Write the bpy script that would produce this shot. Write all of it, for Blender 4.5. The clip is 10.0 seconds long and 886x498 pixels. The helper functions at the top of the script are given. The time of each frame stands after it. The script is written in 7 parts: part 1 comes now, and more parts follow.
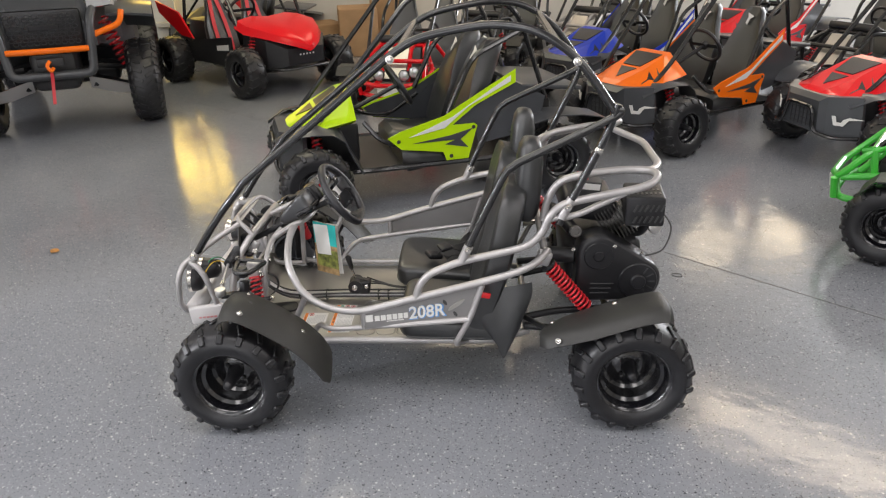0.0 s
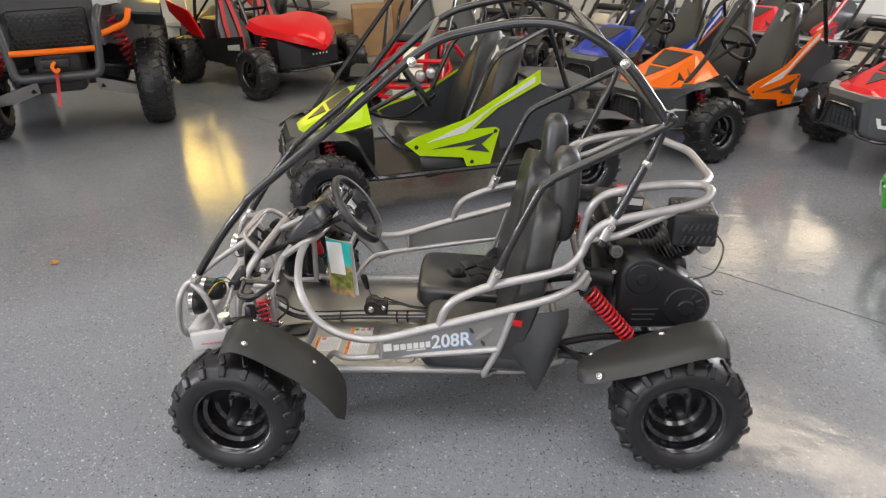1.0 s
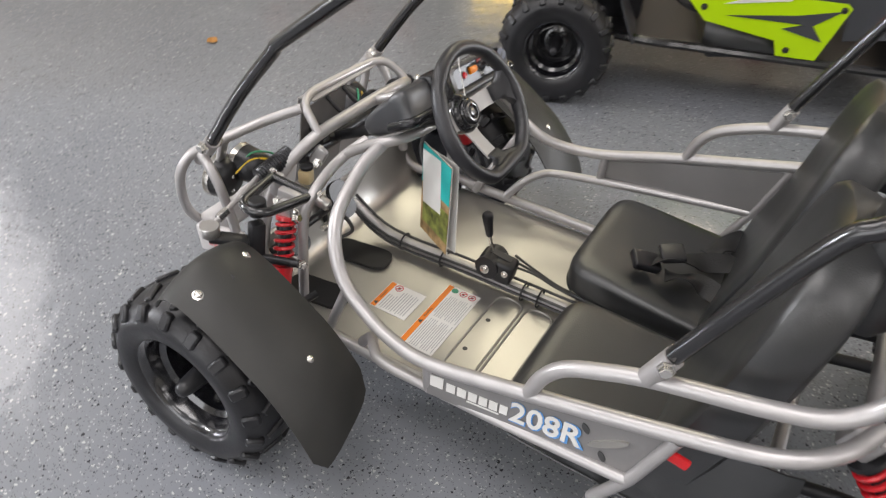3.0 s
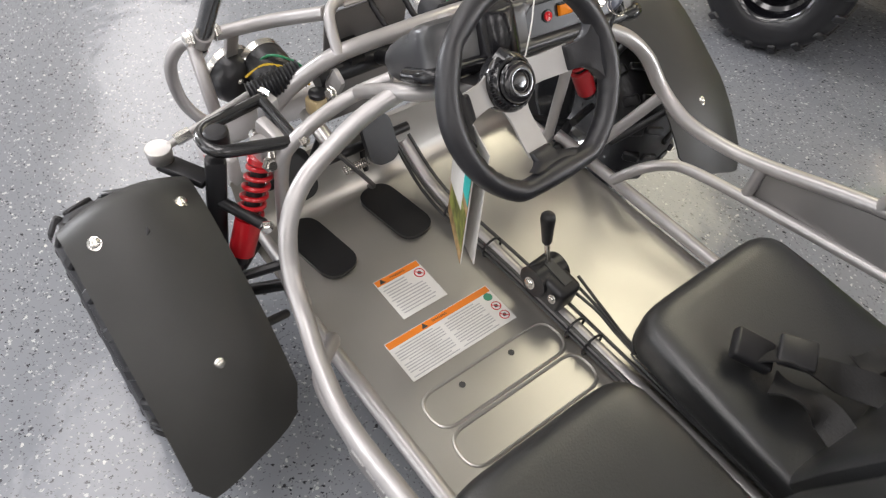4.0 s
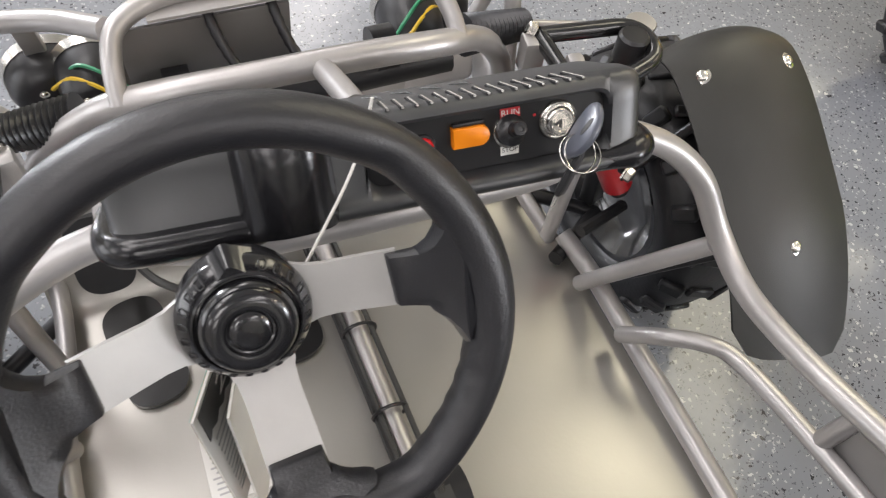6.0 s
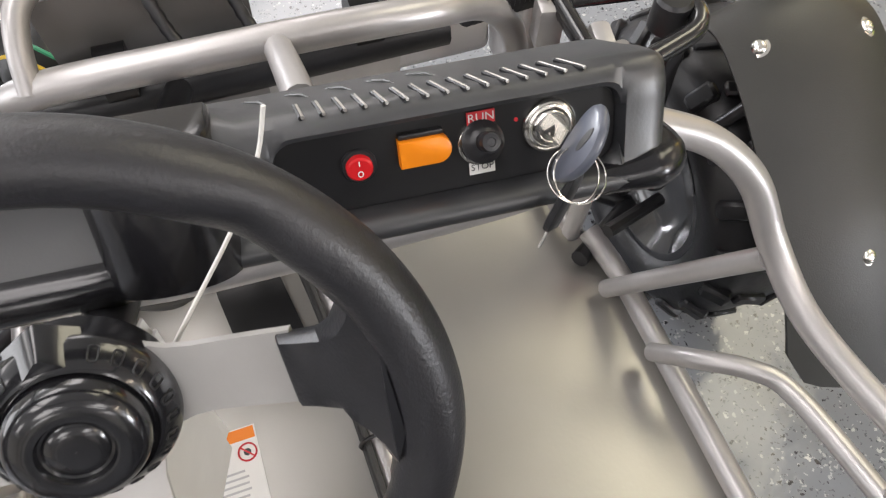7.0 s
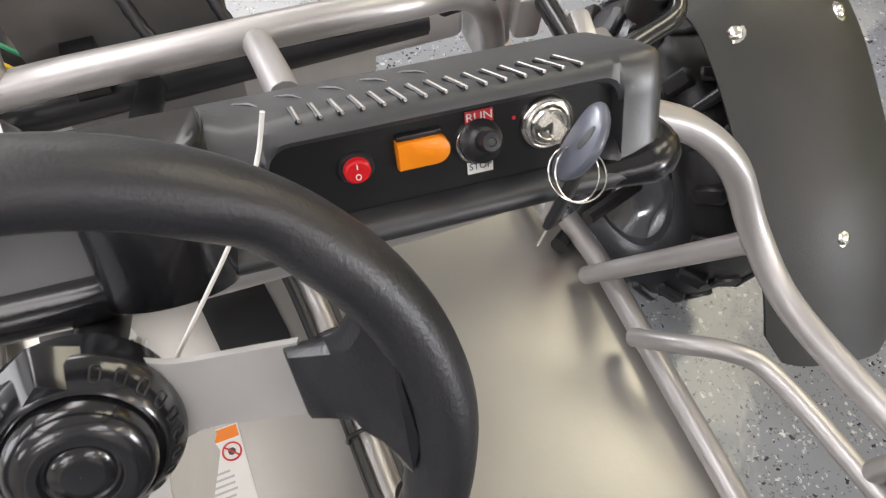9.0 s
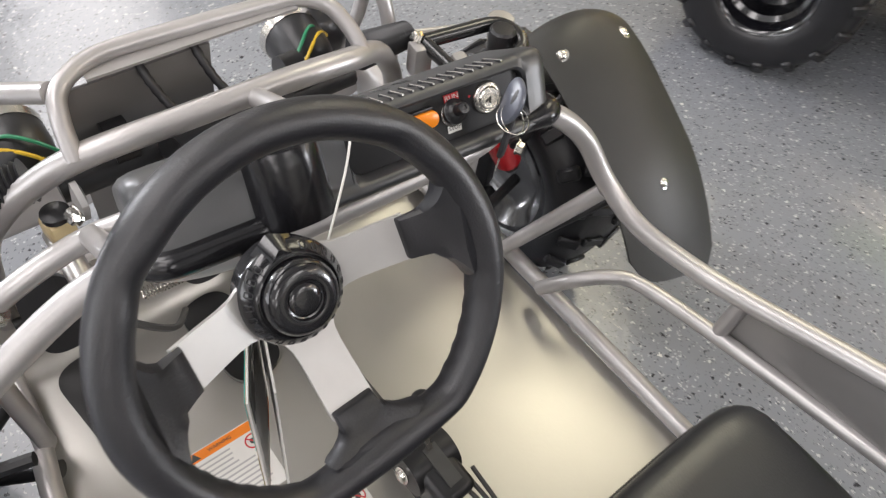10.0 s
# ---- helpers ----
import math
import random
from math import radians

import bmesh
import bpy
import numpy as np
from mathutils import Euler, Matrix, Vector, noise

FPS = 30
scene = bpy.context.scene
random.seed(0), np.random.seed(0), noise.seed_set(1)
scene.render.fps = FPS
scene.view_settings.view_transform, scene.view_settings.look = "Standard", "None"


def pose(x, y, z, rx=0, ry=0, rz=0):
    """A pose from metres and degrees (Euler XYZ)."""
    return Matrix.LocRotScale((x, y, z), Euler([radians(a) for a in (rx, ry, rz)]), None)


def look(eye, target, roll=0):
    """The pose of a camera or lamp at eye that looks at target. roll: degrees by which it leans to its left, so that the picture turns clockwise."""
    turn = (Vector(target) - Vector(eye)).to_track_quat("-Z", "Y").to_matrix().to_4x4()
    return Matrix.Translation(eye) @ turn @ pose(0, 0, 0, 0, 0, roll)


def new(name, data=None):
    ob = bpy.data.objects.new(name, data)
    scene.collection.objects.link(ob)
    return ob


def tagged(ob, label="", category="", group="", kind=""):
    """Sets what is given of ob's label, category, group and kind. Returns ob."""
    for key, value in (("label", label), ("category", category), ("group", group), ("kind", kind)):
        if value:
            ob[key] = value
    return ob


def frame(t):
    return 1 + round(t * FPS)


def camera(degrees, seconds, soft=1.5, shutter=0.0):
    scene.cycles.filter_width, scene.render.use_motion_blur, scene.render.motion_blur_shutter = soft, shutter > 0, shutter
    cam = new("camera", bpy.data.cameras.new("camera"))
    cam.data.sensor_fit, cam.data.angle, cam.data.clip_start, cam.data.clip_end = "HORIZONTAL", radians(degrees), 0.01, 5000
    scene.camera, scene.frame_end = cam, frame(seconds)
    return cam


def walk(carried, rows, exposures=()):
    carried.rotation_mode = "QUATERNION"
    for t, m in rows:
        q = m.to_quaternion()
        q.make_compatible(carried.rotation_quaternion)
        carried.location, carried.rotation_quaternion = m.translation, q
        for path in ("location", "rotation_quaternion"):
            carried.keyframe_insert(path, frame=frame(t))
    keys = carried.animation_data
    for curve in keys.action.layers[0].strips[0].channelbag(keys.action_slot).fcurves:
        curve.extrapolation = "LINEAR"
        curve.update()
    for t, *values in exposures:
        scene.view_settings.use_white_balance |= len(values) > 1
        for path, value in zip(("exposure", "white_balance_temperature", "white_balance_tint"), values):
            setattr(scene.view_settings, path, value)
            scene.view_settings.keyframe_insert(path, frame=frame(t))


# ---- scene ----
cam = camera(62.9, 10.0, soft=1.2, shutter=0.25)
PATH = [
    (0, (0.172, -2.565, 1.593), (0.069, -0.745, 0.77), -1.7),
    (0.5, (0.116, -2.539, 1.589), (0.024, -0.718, 0.768), -2.3),
    (1, (0.117, -2.32, 1.561), (-0.02, -0.503, 0.736), -2.0),
    (1.5, (0.135, -2.039, 1.523), (-0.144, -0.263, 0.646), -1.0),
    (2, (0.104, -1.752, 1.448), (-0.324, -0.053, 0.484), -1.3),
    (2.5, (0.088, -1.461, 1.399), (-0.427, 0.139, 0.316), 0.9),
    (3, (0.178, -1.145, 1.309), (-0.568, 0.229, 0.061), 4.1),
    (3.2, (0.195, -1.031, 1.282), (-0.656, 0.226, -0.021), 3.9),
    (4.3, (0.066, -0.488, 1.173), (-0.905, 0.279, -0.397), 7.1),
    (4.5, (0.035, -0.409, 1.161), (-0.956, 0.282, -0.433), 7.0),
    (5, (-0.059, -0.259, 1.084), (-1.066, 0.312, -0.546), 7.1),
    (5.5, (-0.14, -0.17, 1.039), (-1.121, 0.389, -0.613), 8.4),
    (6, (-0.17, -0.099, 1.024), (-1.144, 0.446, -0.636), 8.3),
    (6.2, (-0.178, -0.075, 1.011), (-1.152, 0.452, -0.654), 7.7),
    (7.3, (-0.274, -0.001, 0.932), (-1.192, 0.363, -0.807), 2.4),
    (7.5, (-0.289, 0.002, 0.923), (-1.194, 0.367, -0.823), 2.5),
    (8, (-0.302, 0.007, 0.914), (-1.162, 0.381, -0.852), 4.0),
    (8.5, (-0.297, -0.004, 0.923), (-1.152, 0.397, -0.841), 5.0),
    (9, (-0.26, -0.022, 0.95), (-1.123, 0.445, -0.792), 6.8),
    (9.5, (-0.194, -0.081, 1.013), (-1.087, 0.514, -0.675), 8.0),
    (10, (-0.136, -0.216, 1.072), (-0.966, 0.668, -0.519), 10.6),
]
walk(cam, [(t, look(eye, target, roll)) for t, eye, target, roll in PATH], [(0, -0.2), (2.0, -0.12), (2.5, -0.1), (3.2, -0.02), (4.5, 0.05), (6, 0.18), (8, 0.36), (9, 0.32), (10, 0.2)])

# ---- world and lights ----
world = bpy.data.worlds.new("hall_air")
scene.world = world
world.use_nodes = True
world.node_tree.nodes["Background"].inputs["Color"].default_value = (0.95, 0.97, 1.0, 1)
world.node_tree.nodes["Background"].inputs["Strength"].default_value = 0.03
CEIL = 3.6


def area(name, x, y, z, sx, sy, watts, colour, target=None):
    lamp = bpy.data.lights.new(name, "AREA")
    lamp.shape, lamp.size, lamp.size_y, lamp.energy, lamp.color = "RECTANGLE", sx, sy, watts, colour
    ob = new(name, lamp)
    ob.matrix_world = look((x, y, z), target or (x, y + 0.001, 0))
    return ob


COOL, TUBE, TINTED, WARM, PALE, DAY = (1.0, 0.945, 0.94), (1.0, 0.92, 0.70), (1.0, 0.81, 0.60), (1.0, 0.66, 0.09), (1.0, 0.80, 0.55), (0.93, 0.945, 1.0)
ROOM = 48  # the hall stands askew to the kart
TROFFERS = [(-5.6, 0.8), (-1.3, 2.4), (-2.6, 4.6), (-2.3, -1.0), (-3.7, -5.0), (-0.2, 6.4), (-0.2, -1.6), (-0.2, -4.8), (3.4, 3.8), (3.3, 1.2), (3.3, -2.0), (3.3, -5.0), (6.6, 1.2), (6.6, -3.0), (-6.8, 1.2), (-6.8, -3.0)]
for lx, ly in TROFFERS:
    tube_light = area("troffer_light", lx, ly, CEIL - 0.045, 0.24 if ly == 3.8 else 1.10, 2.2, 36 if ly == 2.4 else 43, TUBE if ly in (2.4, 4.6) else TINTED if ly > 1.5 else COOL)
    tube_light.matrix_world = pose(lx, ly, CEIL - 0.045, 0, 0, ROOM)
# cool fill added behind the camera; no opening is built there
area("roller_door_light", -1.5, -6.9, 1.7, 5.0, 2.6, 120, DAY, (0, 0, 0.9))
area("side_window_light", 6.9, 7.6, 2.3, 3.0, 1.6, 520, DAY, (-0.8, -0.2, 0.2))
# narrow daylight lamp added on the left, no door known there
area("side_door_light", -7.4, -3.4, 2.2, 0.30, 1.7, 290, DAY, (-1.2, 0.4, 0.2))
area("lit_doorway_light", -4.1, 7.93, 1.83, 0.84, 0.80, 13, WARM, (-3.6, 2.0, 0.6))
area("lit_doorway_light", -4.1, 7.93, 0.95, 0.84, 0.80, 6, WARM, (-3.6, 2.0, 0.6))
for wx, wz in ((3.75, 2.9), (4.75, 2.8)):
    area("office_window_light", wx, 7.93, wz, 0.85, 0.8, 14, PALE, (2.5, 1.0, 0.6))

# ---- materials ----


def mat(name, colour, rough=0.5, metal=0.0, coat=0.0, spec=0.5, var=0.0, scale=8.0, bump=0.0, bump_scale=60.0, rough_var=0.0, stretch=(1, 1, 1)):
    """A painted, moulded or metal surface with blotches at one scale and fine relief at another."""
    m = bpy.data.materials.new(name)
    m.use_nodes = True
    t, p = m.node_tree, m.node_tree.nodes["Principled BSDF"]
    p.inputs["Base Color"].default_value = (*colour, 1)
    p.inputs["Roughness"].default_value = rough
    p.inputs["Metallic"].default_value = metal
    p.inputs["Coat Weight"].default_value = coat
    p.inputs["Specular IOR Level"].default_value = spec
    p.inputs["Coat Roughness"].default_value = 0.08
    co = t.nodes.new("ShaderNodeTexCoord")
    mp = t.nodes.new("ShaderNodeMapping")
    mp.inputs["Scale"].default_value = stretch
    t.links.new(co.outputs["Object"], mp.inputs["Vector"])
    if var or rough_var:
        n = t.nodes.new("ShaderNodeTexNoise")
        n.inputs["Scale"].default_value, n.inputs["Detail"].default_value = scale, 6
        t.links.new(mp.outputs["Vector"], n.inputs["Vector"])
        if var:
            r = t.nodes.new("ShaderNodeValToRGB")
            r.color_ramp.elements[0].position, r.color_ramp.elements[1].position = 0.3, 0.7
            r.color_ramp.elements[0].color = (*[c * (1 - var) for c in colour], 1)
            r.color_ramp.elements[1].color = (*[min(1, c * (1 + var)) for c in colour], 1)
            t.links.new(n.outputs["Fac"], r.inputs["Fac"])
            t.links.new(r.outputs["Color"], p.inputs["Base Color"])
        if rough_var:
            q = t.nodes.new("ShaderNodeMapRange")
            q.inputs["To Min"].default_value, q.inputs["To Max"].default_value = max(0.02, rough - rough_var), rough + rough_var
            t.links.new(n.outputs["Fac"], q.inputs["Value"])
            t.links.new(q.outputs["Result"], p.inputs["Roughness"])
    if bump:
        n = t.nodes.new("ShaderNodeTexNoise")
        n.inputs["Scale"].default_value, n.inputs["Detail"].default_value = bump_scale, 4
        t.links.new(mp.outputs["Vector"], n.inputs["Vector"])
        b = t.nodes.new("ShaderNodeBump")
        b.inputs["Strength"].default_value, b.inputs["Distance"].default_value = bump, 0.002
        t.links.new(n.outputs["Fac"], b.inputs["Height"])
        t.links.new(b.outputs["Normal"], p.inputs["Normal"])
    return m


def floor_material():
    """Grey epoxy coat strewn with light and dark flakes."""
    m = bpy.data.materials.new("flaked_epoxy")
    m.use_nodes = True
    t, p = m.node_tree, m.node_tree.nodes["Principled BSDF"]
    co = t.nodes.new("ShaderNodeTexCoord")
    big = t.nodes.new("ShaderNodeTexNoise")
    big.inputs["Scale"].default_value, big.inputs["Detail"].default_value = 0.9, 5
    t.links.new(co.outputs["Object"], big.inputs["Vector"])
    base = t.nodes.new("ShaderNodeValToRGB")
    base.color_ramp.elements[0].position, base.color_ramp.elements[1].position = 0.3, 0.72
    base.color_ramp.elements[0].color = (0.200, 0.212, 0.236, 1)
    base.color_ramp.elements[1].color = (0.262, 0.274, 0.296, 1)
    t.links.new(big.outputs["Fac"], base.inputs["Fac"])
    colour = base.outputs["Color"]
    warp = t.nodes.new("ShaderNodeTexNoise")
    warp.inputs["Scale"].default_value = 160
    t.links.new(co.outputs["Object"], warp.inputs["Vector"])
    for scale, cut, keep, flake in ((82, 0.28, 0.90, (0.50, 0.51, 0.51)), (150, 0.33, 0.79, (0.42, 0.43, 0.44)), (125, 0.31, 0.84, (0.035, 0.035, 0.04)), (62, 0.23, 0.968, (0.04, 0.04, 0.045)), (215, 0.36, 0.75, (0.12, 0.125, 0.14)), (46, 0.17, 0.985, (0.60, 0.60, 0.58))):
        shift = t.nodes.new("ShaderNodeMapping")
        shift.inputs["Location"].default_value = (scale * 0.37, scale * 0.11, 0)
        mix0 = t.nodes.new("ShaderNodeMix")
        mix0.data_type = "RGBA"
        mix0.blend_type = "LINEAR_LIGHT"
        mix0.inputs["Factor"].default_value = 0.006
        t.links.new(co.outputs["Object"], mix0.inputs["A"])
        t.links.new(warp.outputs["Color"], mix0.inputs["B"])
        t.links.new(mix0.outputs["Result"], shift.inputs["Vector"])
        v = t.nodes.new("ShaderNodeTexVoronoi")
        v.inputs["Scale"].default_value = scale
        t.links.new(shift.outputs["Vector"], v.inputs["Vector"])
        near = t.nodes.new("ShaderNodeMath")
        near.operation = "LESS_THAN"
        near.inputs[1].default_value = cut
        t.links.new(v.outputs["Distance"], near.inputs[0])
        sep = t.nodes.new("ShaderNodeSeparateColor")
        t.links.new(v.outputs["Color"], sep.inputs["Color"])
        some = t.nodes.new("ShaderNodeMath")
        some.operation = "GREATER_THAN"
        some.inputs[1].default_value = keep
        t.links.new(sep.outputs["Red"], some.inputs[0])
        both = t.nodes.new("ShaderNodeMath")
        both.operation = "MULTIPLY"
        t.links.new(near.outputs[0], both.inputs[0])
        t.links.new(some.outputs[0], both.inputs[1])
        mix = t.nodes.new("ShaderNodeMix")
        mix.data_type = "RGBA"
        t.links.new(both.outputs[0], mix.inputs["Factor"])
        t.links.new(colour, mix.inputs["A"])
        mix.inputs["B"].default_value = (*flake, 1)
        colour = mix.outputs["Result"]
    t.links.new(colour, p.inputs["Base Color"])
    smear = t.nodes.new("ShaderNodeTexNoise")
    smear.inputs["Scale"].default_value, smear.inputs["Detail"].default_value = 3.0, 8
    t.links.new(co.outputs["Object"], smear.inputs["Vector"])
    q = t.nodes.new("ShaderNodeMapRange")
    q.inputs["To Min"].default_value, q.inputs["To Max"].default_value = 0.08, 0.19
    t.links.new(smear.outputs["Fac"], q.inputs["Value"])
    t.links.new(q.outputs["Result"], p.inputs["Roughness"])
    fine = t.nodes.new("ShaderNodeTexNoise")
    fine.inputs["Scale"].default_value, fine.inputs["Detail"].default_value = 70, 3
    t.links.new(co.outputs["Object"], fine.inputs["Vector"])
    b = t.nodes.new("ShaderNodeBump")
    b.inputs["Strength"].default_value, b.inputs["Distance"].default_value = 0.12, 0.002
    t.links.new(fine.outputs["Fac"], b.inputs["Height"])
    wave = t.nodes.new("ShaderNodeTexNoise")
    wave.inputs["Scale"].default_value, wave.inputs["Detail"].default_value = 9, 4
    t.links.new(co.outputs["Object"], wave.inputs["Vector"])
    b2 = t.nodes.new("ShaderNodeBump")
    b2.inputs["Strength"].default_value, b2.inputs["Distance"].default_value = 0.35, 0.006
    t.links.new(wave.outputs["Fac"], b2.inputs["Height"])
    t.links.new(b.outputs["Normal"], b2.inputs["Normal"])
    t.links.new(b2.outputs["Normal"], p.inputs["Normal"])
    p.inputs["Specular IOR Level"].default_value = 0.5
    return m


FLOOR = floor_material()
SILVER = mat("silver_frame_paint", (0.45, 0.435, 0.43), 0.36, 0.55, var=0.05, scale=30, bump=0.08, bump_scale=400)
PAN = mat("brushed_sheet_metal", (0.455, 0.440, 0.408), 0.34, 0.80, var=0.05, scale=6, rough_var=0.07, bump=0.05, bump_scale=200)
BLACKTUBE = mat("gloss_black_paint", (0.012, 0.012, 0.013), 0.22, 0.0, coat=0.6, bump=0.05, bump_scale=200)
SATIN = mat("satin_black_steel", (0.018, 0.018, 0.02), 0.38, 0.2, bump=0.06, bump_scale=250)
PLASTIC = mat("black_moulded_plastic", (0.016, 0.016, 0.018), 0.34, 0.0, var=0.15, scale=40, bump=0.08, bump_scale=500)
DASHBLACK = mat("black_dash_moulding", (0.027, 0.028, 0.031), 0.40, 0.0, spec=1.0, var=0.1, scale=30, rough_var=0.04, bump=0.05, bump_scale=600)
DASHGLOSS = mat("glossy_black_cowl", (0.012, 0.012, 0.014), 0.20, 0.0, bump=0.04, bump_scale=500)
PANELBLACK = mat("flat_black_panel", (0.010, 0.010, 0.011), 0.32)
FENDER = mat("grained_fender_plastic", (0.026, 0.026, 0.024), 0.47, 0.0, var=0.12, scale=12, rough_var=0.06, bump=0.15, bump_scale=700)
RUBBER = mat("tyre_rubber", (0.014, 0.014, 0.016), 0.37, 0.0, var=0.25, scale=14, rough_var=0.12, bump=0.2, bump_scale=160)
RIMBLACK = mat("gloss_black_rim", (0.007, 0.007, 0.009), 0.15, 0.0, coat=0.7, spec=0.7)
VINYL = mat("black_vinyl", (0.018, 0.019, 0.020), 0.38, 0.0, spec=1.0, var=0.1, scale=20, rough_var=0.05, bump=0.22, bump_scale=350)
GRIP = mat("soft_black_foam_rubber", (0.011, 0.011, 0.014), 0.42, 0.0, spec=0.7, var=0.1, scale=60, bump=0.15, bump_scale=650)
GLOSSCAP = mat("glossy_black_cap", (0.011, 0.011, 0.013), 0.19, 0.0, coat=0.5)
REDPAINT = mat("red_spring_paint", (0.55, 0.012, 0.02), 0.28, 0.1, coat=0.4)
ALLOY = mat("satin_alloy", (0.62, 0.60, 0.58), 0.30, 0.85, bump=0.04, bump_scale=300)
CHROME = mat("zinc_plated_steel", (0.72, 0.70, 0.66), 0.22, 1.0, var=0.1, scale=60)
DARKENGINE = mat("dark_engine_casting", (0.028, 0.028, 0.03), 0.45, 0.4, var=0.3, scale=25, bump=0.2, bump_scale=120)
CASTALU = mat("cast_aluminium", (0.17, 0.165, 0.16), 0.42, 0.8, var=0.2, scale=30, bump=0.15, bump_scale=150)
WHITE = mat("white_print", (0.72, 0.71, 0.68), 0.45, var=0.03, scale=30)
INK = mat("black_ink", (0.05, 0.05, 0.05), 0.5)
GREYINK = mat("grey_small_print", (0.42, 0.42, 0.42), 0.5)
ORANGEINK = mat("orange_print", (0.80, 0.22, 0.015), 0.45)
REDINK = mat("red_print", (0.58, 0.03, 0.04), 0.45)
GREENINK = mat("green_print", (0.05, 0.28, 0.16), 0.5)
BLUEINK = mat("blue_print", (0.12, 0.34, 0.72), 0.4)
TEAL = mat("teal_print", (0.02, 0.42, 0.40), 0.4)
FOLIAGEINK = mat("olive_print", (0.20, 0.22, 0.05), 0.45, var=0.8, scale=45)
EARTHINK = mat("earth_print", (0.34, 0.22, 0.10), 0.65, var=0.6, scale=35)
ORANGE = mat("orange_rocker_plastic", (0.85, 0.25, 0.01), 0.30)
REDROCKER = mat("red_rocker_plastic", (0.60, 0.015, 0.02), 0.22)
WIRE_Y = mat("yellow_wire", (0.75, 0.50, 0.03), 0.4)
WIRE_G = mat("green_wire", (0.03, 0.25, 0.12), 0.4)
LENS = mat("clear_lamp_lens", (0.55, 0.56, 0.58), 0.12, 0.6, coat=0.6, bump=0.4, bump_scale=60)
OFFWHITE = mat("off_white_powder_paint", (0.55, 0.53, 0.525), 0.4, var=0.05, scale=20)
LIME = mat("lime_panel", (0.47, 0.72, 0.006), 0.28, coat=0.22, spec=0.16, var=0.03, scale=4)
ORANGEBODY = mat("orange_panel", (0.90, 0.17, 0.008), 0.28, coat=0.22, spec=0.16, var=0.04, scale=4)
REDBODY = mat("red_panel", (0.66, 0.006, 0.012), 0.28, coat=0.22, spec=0.16, var=0.04, scale=4)
BLUEBODY = mat("blue_panel", (0.012, 0.04, 0.45), 0.28, coat=0.22, spec=0.16, var=0.04, scale=4)
GREENTUBE = mat("green_frame_paint", (0.06, 0.52, 0.05), 0.28, coat=0.5)
GREYBODY = mat("dark_grey_body", (0.048, 0.051, 0.057), 0.34, coat=0.2, var=0.1, scale=6, bump=0.06, bump_scale=300)
WALLPAINT = mat("off_white_wall_paint", (0.62, 0.60, 0.55), 0.7, var=0.05, scale=1.5, bump=0.1, bump_scale=90)
CEILPAINT = mat("white_ceiling_tile", (0.84, 0.84, 0.82), 0.8, var=0.05, scale=3, bump=0.2, bump_scale=60)
CARD = mat("brown_cardboard", (0.36, 0.22, 0.11), 0.8, var=0.12, scale=6, bump=0.1, bump_scale=60)
LEAFDRY = mat("dry_leaf", (0.42, 0.20, 0.05), 0.7, var=0.3, scale=60)

JOINT = mat("grey_joint_filler", (0.10, 0.10, 0.10), 0.7, var=0.3, scale=30)
PANELGREY = mat("grey_side_sheet", (0.27, 0.262, 0.258), 0.40, 0.45, var=0.06, scale=10, bump=0.05, bump_scale=250)
FADEDRED = mat("faded_red_print", (0.55, 0.22, 0.22), 0.5)
SPOKE = mat("satin_spoke_metal", (0.50, 0.49, 0.475), 0.46, 0.5, var=0.04, scale=40, bump=0.04, bump_scale=300)

# ---- mesh helpers ----


